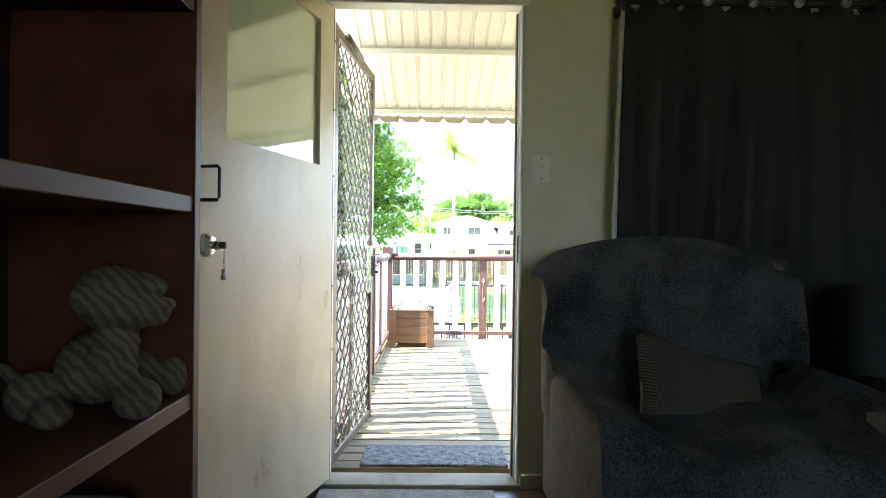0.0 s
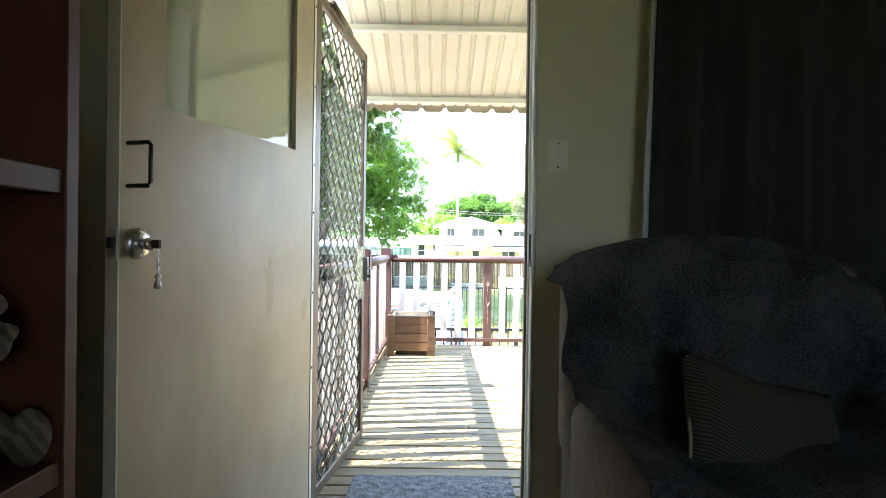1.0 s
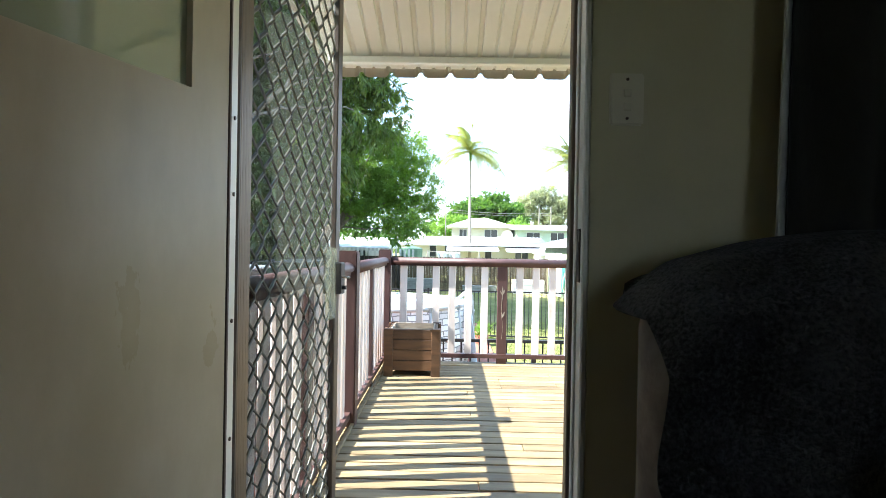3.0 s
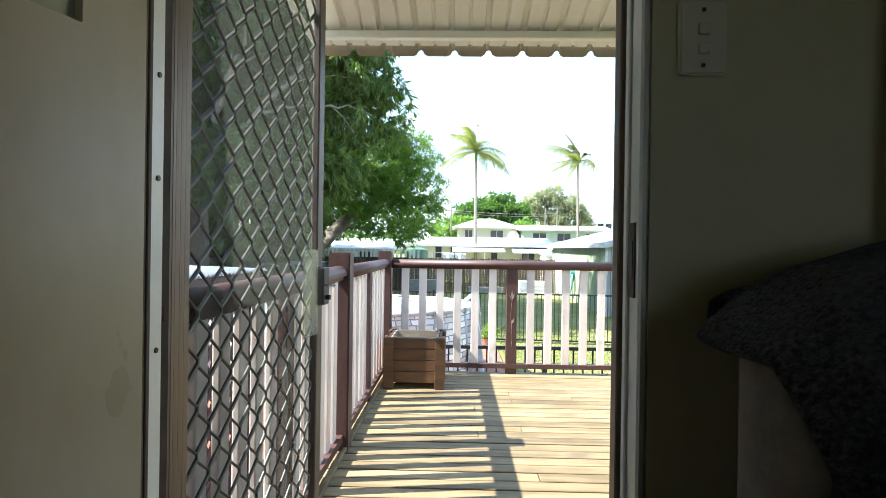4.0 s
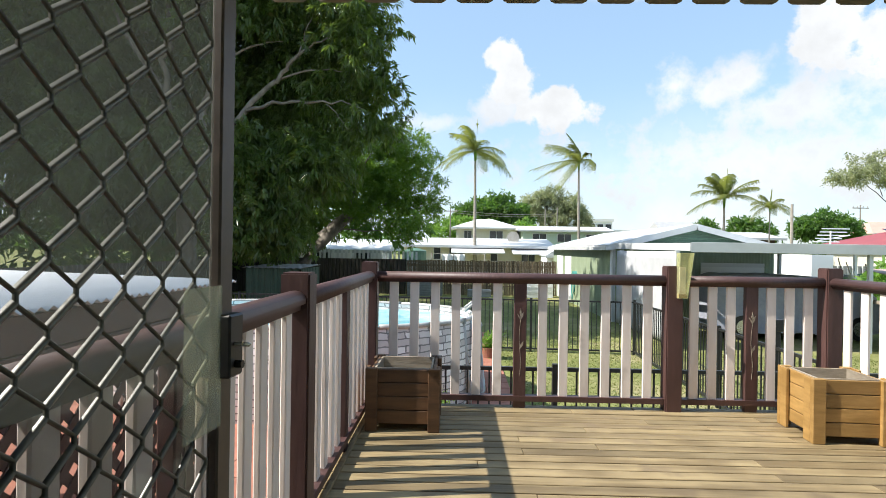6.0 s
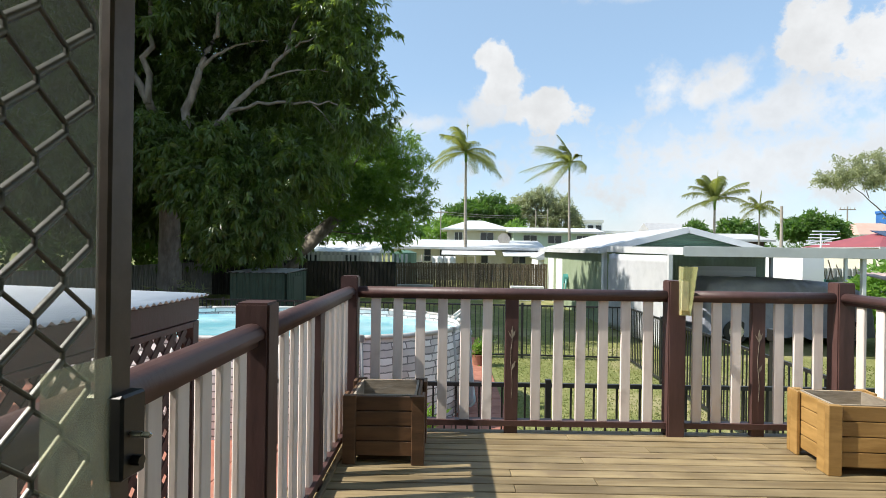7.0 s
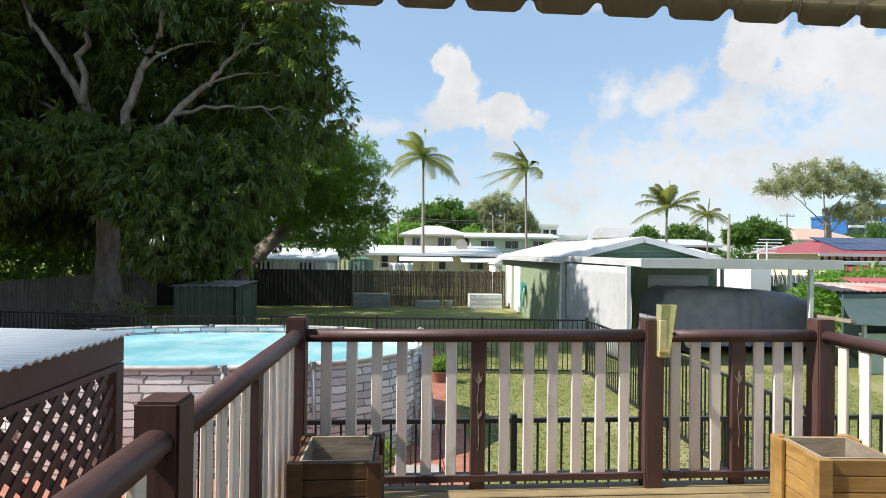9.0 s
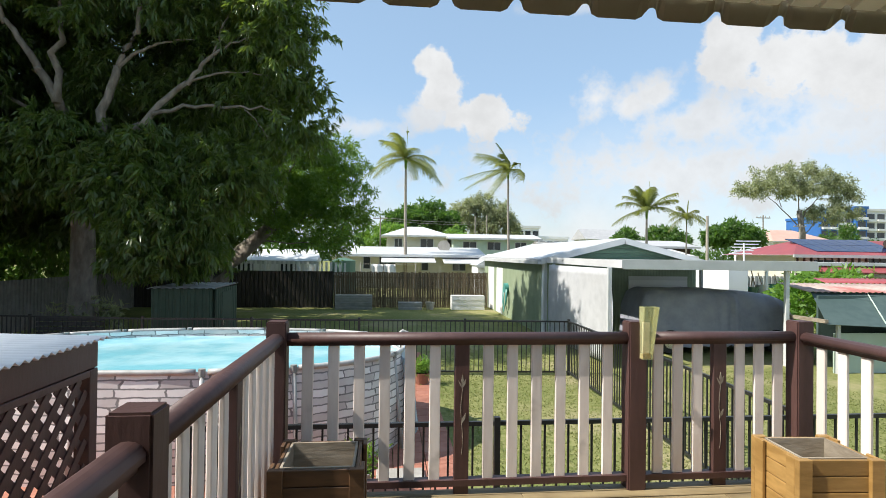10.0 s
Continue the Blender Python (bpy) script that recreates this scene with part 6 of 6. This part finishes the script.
pole(18.7, 30, 3.75, [])
pole(14.3, 75, 6.9, [])
pole(-0.2, 70, 6.2, [5.8])
pole(45.5, 62, 6.6, [6.2])
pole(53.5, 66, 5.9, [5.5])
pole(12.2, 72, 6.5, [])
wires = thing("power_line", (5, 70, 5), "thin overhead power lines between poles", "power line")
for z in (5.6, 5.9):
    part("wire", tube([(-0.2 + 14.5 * k / 8, 70 + 5 * k / 8, z + 0.3 * (k / 4 - 1) ** 2 - 0.2) for k in range(9)], 0.02, 4), M_CONC, wires)
ant = thing("tv_antenna", (15.4, 22, 1.1), "white television antenna on a mast", "antenna")
part("mast", tube([(15.4, 22, G), (15.4, 22, 2.0)], 0.03, 6), M_WHITEB, ant)
for k in range(5):
    part("element", box(14.75 + 0.08 * k, 15.75 + 0.1 * k, 22.0, 22.03, 1.55 + 0.13 * k, 1.59 + 0.13 * k), M_WHITEB, ant)
part("boom", tube([(14.9, 22, 1.6), (16.3, 22.2, 1.85)], 0.025, 6), M_WHITEB, ant)

# ---- trees ----
def sprays(name, centres, outward, per, length, width, rng):
    """Whorls of long folded leaves that hang from twig ends."""
    n = len(centres)
    tip = unit(outward * 0.7 + rng.normal(size=(n, 3)) * 0.55 - np.array([0, 0, 0.55]))
    d = np.repeat(tip, per, axis=0)
    m = len(d)
    d = unit(d * 0.75 + unit(rng.normal(size=(m, 3))) * 0.85 - np.array([0, 0, 0.45]))
    base = np.repeat(centres, per, axis=0) + np.repeat(tip, per, axis=0) * rng.uniform(-0.12, 0.05, (m, 1)) + rng.normal(size=(m, 3)) * 0.02
    side = unit(np.cross(d, np.repeat(tip, per, axis=0) + rng.normal(size=(m, 3)) * 0.4))
    up = np.cross(side, d)
    ln = length * rng.uniform(0.65, 1.2, (m, 1))
    wd = width * rng.uniform(0.75, 1.2, (m, 1))
    end = base + d * ln - np.array([0, 0, 1.0]) * ln * 0.16
    mid = base + d * ln * 0.5
    v = np.stack([base, mid + side * wd / 2 + up * wd * 0.18, end, mid - side * wd / 2 + up * wd * 0.18, mid], axis=1).reshape(-1, 3)
    k = np.arange(m)[:, None] * 5
    return raw_mesh(name, v, np.concatenate([k + np.array([0, 1, 2, 4]), k + np.array([0, 4, 2, 3])]))


def mango():
    base = (-7.72, 16.5, G)
    t = thing("mango_tree", base, "huge dense dark green mango tree", "tree")
    rng = np.random.default_rng(21)
    trunk = tube([(-7.72, 16.5, G - 0.05), (-7.72, 16.5, -0.75), (-7.72, 16.5, 0.4), (-7.74, 16.5, 1.9), (-7.7, 16.3, 3.0), (-7.6, 16.0, 3.6)], [0.62, 0.42, 0.33, 0.29, 0.29, 0.30], 14)
    part("trunk", trunk, M_BARK, t, smooth=True)
    limbs([((-7.6, 16.0, 3.3), (-7.35, 14.5, 5.0), 0.40, 0.30), ((-7.35, 14.5, 4.9), (-7.75, 14.4, 5.7), 0.30, 0.25), ((-7.7, 14.4, 5.6), (-8.5, 14.4, 6.8), 0.25, 0.15), ((-8.5, 14.4, 6.7), (-9.2, 14.3, 8.6), 0.15, 0.05),
           ((-7.35, 14.5, 4.9), (-7.25, 14.4, 7.2), 0.26, 0.17), ((-7.25, 14.4, 7.1), (-7.5, 14.3, 9.4), 0.17, 0.06),
           ((-7.5, 16.0, 3.3), (-6.5, 14.5, 3.75), 0.40, 0.34), ((-6.5, 14.5, 3.6), (-5.95, 14.4, 5.8), 0.34, 0.24), ((-5.95, 14.4, 5.75), (-5.5, 14.4, 6.7), 0.22, 0.16), ((-5.5, 14.4, 6.6), (-5.2, 14.3, 9.2), 0.16, 0.06),
           ((-5.95, 14.4, 5.75), (-5.1, 14.3, 6.3), 0.13, 0.09), ((-5.1, 14.3, 6.3), (-4.1, 14.2, 6.45), 0.09, 0.03),
           ((-6.5, 14.6, 3.7), (-5.4, 14.4, 4.4), 0.28, 0.24), ((-5.4, 14.4, 4.35), (-4.3, 14.3, 5.45), 0.24, 0.17), ((-4.3, 14.3, 5.4), (-3.7, 14.2, 6.1), 0.17, 0.12), ((-3.7, 14.2, 6.1), (-2.6, 14.1, 6.6), 0.11, 0.03), ((-3.7, 14.2, 6.05), (-3.2, 14.1, 7.3), 0.09, 0.03),
           ((-4.2, 14.3, 5.5), (-2.3, 14.1, 5.65), 0.09, 0.03), ((-5.1, 14.3, 4.65), (-3.4, 14.2, 4.85), 0.14, 0.10), ((-3.4, 14.2, 4.85), (-1.9, 14.0, 4.65), 0.10, 0.02), ((-2.9, 14.1, 4.8), (-2.3, 13.9, 4.1), 0.05, 0.015),
           ((-7.6, 16.2, 3.2), (-10.2, 15.6, 6.0), 0.24, 0.08)], rng, t, M_BARK, 10)
    # lumps of foliage: low skirts before the trunk, side masses, the high crown, the far side
    skirts = [(-8.2, 14.6, 3.5, 1.4, 0.9, 0.8), (-6.7, 14.2, 3.7, 1.2, 0.8, 0.6), (-5.4, 14.0, 3.0, 1.3, 0.9, 1.0), (-4.4, 14.0, 2.5, 1.2, 0.9, 1.2), (-4.85, 13.7, 1.6, 0.85, 0.7, 0.8), (-5.35, 14.3, 2.3, 0.6, 0.6, 0.6),
              (-9.4, 14.2, 3.5, 1.5, 1.2, 1.1), (-3.5, 14.4, 3.4, 1.2, 1.0, 0.8), (-7.2, 13.9, 4.1, 1.0, 0.6, 0.5), (-5.1, 13.7, 3.9, 0.6, 0.5, 0.3), (-3.9, 14.2, 1.6, 0.6, 0.6, 0.6)]
    high = [(-11.5, 14.5, 3.9, 2.3, 1.8, 1.9), (-10.4, 14.8, 6.2, 1.8, 1.6, 1.8), (-8.0, 14.2, 8.9, 2.2, 1.4, 1.2), (-6.2, 14.3, 8.3, 1.8, 1.3, 1.2), (-3.7, 14.6, 8.1, 1.8, 1.5, 1.2), (-2.2, 14.6, 6.4, 1.05, 1.2, 1.15), (-2.35, 14.7, 7.5, 1.15, 1.3, 1.1), (-3.6, 15.4, 6.4, 1.3, 0.9, 1.0), (-5.0, 15.6, 5.4, 1.3, 0.8, 1.0), (-6.8, 15.6, 6.0, 1.2, 0.8, 1.1),
            (-1.9, 14.8, 4.6, 0.8, 1.0, 0.7), (-3.2, 14.9, 5.2, 0.8, 0.8, 0.5), (-1.6, 14.8, 5.7, 0.5, 0.9, 0.5), (-11, 15, 9, 3, 2, 3), (-6.2, 16, 11.5, 3.4, 2, 2), (-10, 16, 12, 4, 2, 2), (-4.6, 13.8, 7.0, 0.8, 0.6, 0.35), (-6.6, 13.8, 6.9, 0.7, 0.5, 0.4)]
    # far side, plus lumps out of view at left added to shade the limbs
    back = [(-8, 18.6, 7.0, 5.6, 1.6, 4.4), (-8, 18.4, 3.2, 4.4, 1.2, 1.3), (-4.5, 17.4, 5.8, 2.4, 1.2, 2.3), (-4.2, 17.0, 8.4, 1.8, 1.2, 1.4), (-15, 15, 6, 3.5, 3.5, 3.5), (-14, 12.5, 5, 2.5, 2.5, 3), (-13.5, 22, 4, 4, 3, 4), (-10, 24, 3.5, 4, 2, 3.5),
            (-6.5, 24.5, 3, 2.5, 1.5, 2.5), (-13, 13, 8, 3.2, 3, 4.5), (-12.5, 13.5, 12.5, 4, 3, 3)]
    for name, blobs, count, shell in (("lower_crown", skirts, 5200, 0.45), ("upper_crown", high, 10800, 0.35), ("rear_and_shading_crown", back, 16500, 0.25)):
        p, u = in_blobs(blobs, count, rng, shell, 0.16, 3, 0.16)
        tagged(link_mesh(name, sprays(name, p, u, 14, 0.225, 0.052, rng), M_MANGO, t), kind="stuff")
    inner = [(-8.4, 19.6, 7.6, 5.6, 1.2, 5.2), (-4.6, 18.4, 6.6, 2.2, 0.8, 2.6), (-12, 18, 7.5, 3.4, 2, 5.4), (-5.3, 17.8, 9.2, 2.4, 0.9, 2.2), (-9, 18.8, 2.8, 4.5, 0.9, 1.5)]
    p, u = in_blobs(inner, 5200, rng, 0.2, 0.08)
    tagged(link_mesh("inner_crown", leaf_cloud("inner_crown", p, 9, 0.42, 0.12, 1.0, rng, u), M_MANGO, t), kind="stuff")
    return t


mango()
# last two crown lumps, hidden behind the others, are added to shade the lawn
tree("poinciana_tree", (-6.1, 22.8, G), "spreading feathery green tree with leaning trunks", ([(-6.1, 22.8, G - 0.05), (-5.9, 22.7, 0.2), (-5.2, 22.4, 1.2), (-3.8, 22, 2.4)], [0.48, 0.36, 0.32, 0.22]),
     [((-6.2, 22.8, -0.9), (-6.75, 22.6, 1.5), 0.62, 0.42), ((-6.7, 22.6, 1.4), (-7.4, 22.2, 3.6), 0.40, 0.14), ((-6.2, 22.7, -0.7), (-6.0, 22.3, 1.9), 0.46, 0.32), ((-6.0, 22.3, 1.8), (-5.1, 21.8, 4), 0.30, 0.10), ((-5.3, 22.4, 1), (-2.0, 21.4, 2.9), 0.2, 0.05), ((-4.0, 22, 2.2), (-2.8, 21.6, 5), 0.16, 0.04), ((-6.2, 22.4, 2.4), (-5.2, 21.6, 5.2), 0.12, 0.03), ((-4.9, 22.2, 1.6), (-1.7, 21.8, 1.6), 0.12, 0.03)],
     [(-2.9, 21.8, 4.4, 2.5, 2.4, 1.4), (-1.5, 21.6, 3.4, 1.6, 1.6, 0.9), (-5.2, 21.6, 4.2, 2.4, 2.0, 1.5), (-1.0, 21.8, 4.6, 1.0, 1.2, 0.7), (-3.5, 21.2, 2.9, 2.0, 1.4, 0.7), (-1.7, 21.4, 2.0, 1.3, 1.2, 0.5), (-0.6, 21.6, 2.9, 0.8, 0.9, 0.4), (-2.2, 22.2, 5.4, 1.6, 1.6, 0.7), (-3.4, 24.6, 4.4, 2.6, 1.8, 1.3), (-6.0, 25.4, 5.0, 3.0, 2.0, 1.8)],
     M_POINC, 4300, 13, 0.19, 0.045, 0.35, 22, shell=0.3, clump=8, spread=0.2)
# mostly unseen foliage, added to keep sun off the side fence and ground
tree("leafy_tree", (-17, 15, G), "leafy tree beyond the side fence, added to shade the yard", ([(-17, 15, G), (-17, 15, 3)], [0.4, 0.3]), [], [(-18, 20, 5, 4.5, 5, 4.5), (-17, 12, 5, 4, 4, 4.5), (-14, 8, 4.5, 2.6, 3, 3.6), (-20, 16, 7, 4, 6, 4), (-13.6, 15, 0.6, 1.6, 8, 1.9), (-15, 27, 2, 5, 3, 3)], M_HEDGE, 3400, 10, 0.42, 0.13, 0.6, 35)
tree("leafy_tree", (-9, 30, G), "dark tree beyond the side fence", ([(-9, 30, G), (-9, 30, 3)], [0.4, 0.3]), [], [(-9, 30, 4.5, 5, 3, 3.2), (-14, 28, 4, 5, 3, 3.4), (-3.5, 31, 2.6, 2.5, 2, 1.2)], M_HEDGE, 1500, 10, 0.5, 0.16, 0.5, 23)
tree("round_tree", (7.2, 80, G), "round dark green fig tree beyond the houses", ([(7.2, 80, G), (7.2, 80, 4)], [0.6, 0.5]), [], [(3.9, 80, 5.6, 3.4, 3, 2.6), (6.6, 80, 5.9, 3.8, 3, 2.8), (9.0, 80.5, 5.0, 2.6, 3, 2.3), (1.4, 80, 4.4, 2.2, 2.4, 1.6)], M_HEDGE, 2600, 10, 0.62, 0.24, 0.5, 24)
tree("gum_tree", (15.5, 86, G), "grey-green gum trees beyond the houses", ([(15.5, 86, G), (15.4, 86, 4), (14.6, 86, 8)], [0.5, 0.35, 0.2]), [((15.3, 86, 4), (18, 86, 8), 0.25, 0.08), ((15.3, 86, 3.6), (12.6, 86, 8.4), 0.22, 0.08)],
     [(12.4, 86, 8.6, 2.6, 2, 1.7), (15.6, 86, 9.0, 2.6, 2, 1.9), (18.6, 86, 7.6, 2.2, 2, 1.9), (16.8, 86, 6.2, 3.4, 2, 1.6), (13.4, 86, 6.4, 2.0, 2, 1.5), (20.0, 86, 6.0, 1.5, 2, 1.5)], M_GUM, 1900, 10, 0.48, 0.13, 0.8, 25, shell=0.3, clump=14, spread=0.4)
tree("leafy_tree", (-0.5, 72, G), "small bright tree between the houses", ([(-0.5, 72, G), (-0.5, 72, 2)], [0.3, 0.2]), [], [(-0.6, 72, 3.0, 2.6, 2, 1.8), (1.8, 73, 3.6, 1.8, 2, 1.8), (8.6, 66, 2.8, 2.0, 1.6, 1.5)], M_BUSH, 700, 9, 0.5, 0.2, 0.5, 26)
tree("gum_tree", (57, 70, G), "tall open-crowned gum tree", ([(57, 70, G), (57.1, 70, 5), (56.6, 70, 8)], [0.55, 0.4, 0.3]), [((56.8, 70, 5.6), (51.0, 70, 10.4), 0.26, 0.07), ((56.7, 70, 6.4), (60.5, 70, 11.0), 0.25, 0.07), ((56.6, 70, 7.6), (56.0, 70, 12.6), 0.22, 0.06), ((57, 70, 4.4), (62.5, 70, 8.4), 0.2, 0.05), ((54, 70, 8.4), (52.4, 70, 12), 0.14, 0.04)],
     [(50.6, 70, 11.2, 3.4, 2, 1.4), (54.4, 70, 13.2, 3.6, 2, 1.6), (59.0, 70, 13.2, 3.8, 2, 1.5), (62.6, 70, 11.4, 2.8, 2, 1.5), (56.6, 70, 11.2, 3.2, 2, 1.2), (63.4, 70, 8.6, 1.6, 1.6, 1.2), (60, 70, 8.0, 2.2, 2, 1.4)], M_GUM, 1900, 10, 0.46, 0.12, 0.8, 27, shell=0.3, clump=14, spread=0.42)
tree("leafy_tree", (41, 60, G), "round green street tree", ([(41, 60, G), (41, 60, 2)], [0.3, 0.2]), [], [(40.3, 60, 4.4, 2.4, 2, 1.2), (42.6, 60.5, 3.6, 1.6, 2, 1.1), (38.6, 60, 3.8, 1.7, 2, 1.1)], M_HEDGE, 900, 9, 0.48, 0.17, 0.5, 28)
tree("leafy_tree", (27.5, 58, G), "dense garden trees behind the garage", ([(27.5, 58, G), (27.5, 58, 2)], [0.3, 0.2]), [], [(26.6, 58, 3.2, 1.2, 1.4, 1.0), (31.0, 58.5, 3.4, 1.6, 2, 1.3), (32.6, 58, 3.0, 1.0, 2, 1.0), (28.8, 59, 2.4, 1.2, 1.6, 0.9)], M_HEDGE, 1000, 9, 0.48, 0.17, 0.5, 29)
tree("leafy_tree", (66, 90, G), "dark pine trees before the towers", ([(66, 90, G), (66, 90, 5)], [0.3, 0.2]), [], [(71, 90, 4.4, 1.8, 2, 1.8), (84, 92, 5.2, 1.1, 2, 3.0), (80, 92, 4.2, 1.6, 2, 1.8), (66, 90, 3.6, 2.6, 2, 1.8), (88, 92, 3.2, 3, 2, 1.4)], M_HEDGE, 1300, 9, 0.6, 0.16, 0.6, 30, shell=0.3)
# distant greenery along the horizon
rg = np.random.default_rng(77)
bl = [(x, 170 + rg.uniform(0, 25), rg.uniform(0.5, 3.2), rg.uniform(6, 11), 3, rg.uniform(2.0, 4.2)) for x in np.arange(-160, 260, 8.0)]
pp, uu = in_blobs(bl, 9000, rg)
tagged(link_mesh("far_trees", leaf_cloud("far_trees", pp, 6, 1.1, 0.5, 0.3, rg, uu), M_HEDGE), "distant belt of suburban trees", "trees", kind="stuff")
bush = thing("banana_bush", (12, 15, G), "bright green leafy shrubs beside the carport", "shrub")
pp, uu = in_blobs([(13.5, 16.9, -0.2, 0.7, 0.6, 0.7), (14.4, 17.3, 0.3, 0.8, 0.7, 0.6), (13.0, 16.4, -0.7, 0.5, 0.5, 0.5), (15.4, 17.8, 0.45, 0.9, 0.7, 0.5), (16.6, 18.2, 0.4, 1.0, 0.7, 0.6)], 300, rg)
tagged(link_mesh("leaves", leaf_cloud("leaves", pp, 9, 0.34, 0.10, 0.4, rg, uu), M_BUSH, bush), kind="stuff")
palm((2.05, 42.2, G), 9.35, 3.2, -0.1, 31, "tall slender palm with wind-blown fronds", 14, -0.12, 1.0, 1.25)
palm((10.75, 45.2, G), 9.2, 2.9, -0.2, 32, "tall slender palm with ragged fronds swept aside", 11, -0.95, 1.1, 1.3)
palm((14.1, 28, G), 4.75, 1.95, 0.0, 33, "short palm with spreading fronds", 15, -0.05, 0.95, 1.3)
palm((20.8, 36, G), 5.1, 1.5, 0.1, 34, "small drooping palm behind the garage", 14, 0.0, 1.5, 1.3)

# ---- grass ----
rg = np.random.default_rng(41)
n = 42000
gx, gy = rg.uniform(1.55, 9.6, n), 4.9 + 10.5 * rg.uniform(0, 1, n) ** 1.3
ok = ~((gx > 5.6) & (gy > 12.3))
gx, gy = gx[ok], gy[ok]
n = len(gx)
hgt = rg.uniform(0.012, 0.034, n)
a = rg.uniform(0, 2 * math.pi, n)
dx, dy = np.cos(a) * 0.012, np.sin(a) * 0.012
lx, ly = rg.normal(size=n) * 0.02, rg.normal(size=n) * 0.02
v = np.stack([np.stack([gx - dx, gy - dy, np.full(n, G)], 1), np.stack([gx + dx, gy + dy, np.full(n, G)], 1), np.stack([gx + lx, gy + ly, G + hgt], 1)], 1).reshape(-1, 3)
tagged(link_mesh("grass", raw_mesh("grass", v, np.arange(3 * n).reshape(-1, 3)), M_GRASS), "short green and straw grass blades", "grass", kind="stuff")

# ---- pavers ----
PAVER = mesh_of(box(0, 0.392, 0, 0.392, 0, 0.03, 0.006), "paver")
PAVER.materials.append(M_PAVE)
for i in range(8):
    for j in range(24):
        x, y = -1.75 + i * 0.4 + 0.0, 5.15 + j * 0.4
        inside = ((x + 0.2 - PC[0]) / (PA + 0.05)) ** 2 + ((y + 0.2 - PC[1]) / (PB + 0.05)) ** 2 < 0.9
        if not inside and x + 0.4 < 1.66:
            piece("paver", PAVER, (x, y, G), paving)
part("slab", box(-9, -1.76, 0.3, 14.6, G, G + 0.024), M_PAVE, paving)
part("slab", box(-1.755, 1.5, 0.3, 5.14, G, G + 0.024), M_PAVE, paving)

# ---- deck boards ----
DECK_ROWS = 38
pitch = (3.70 - 0.155) / DECK_ROWS
boards = {}
rng = np.random.default_rng(5)
for k in range(DECK_ROWS):
    y = 0.157 + k * pitch
    cuts = [-0.2] + sorted([float(c) for c in rng.choice([0.65, 0.9, 1.32, 1.75, 2.1, 2.5], 1)]) + [E_DECK]
    for x0, x1 in zip(cuts, cuts[1:]):
        ln = round(x1 - x0 - 0.003, 3)
        if ln not in boards:
            bmb = box(0, ln, 0, pitch - 0.011, -0.026, 0, 0.0025)
            boards[ln] = mesh_of(bmb, "deck_board")
            boards[ln].materials.append(M_DECK)
        piece("deck_board", boards[ln], (x0, y, -0.001 + 0.0012 * float(rng.uniform(-1, 1))), deck)
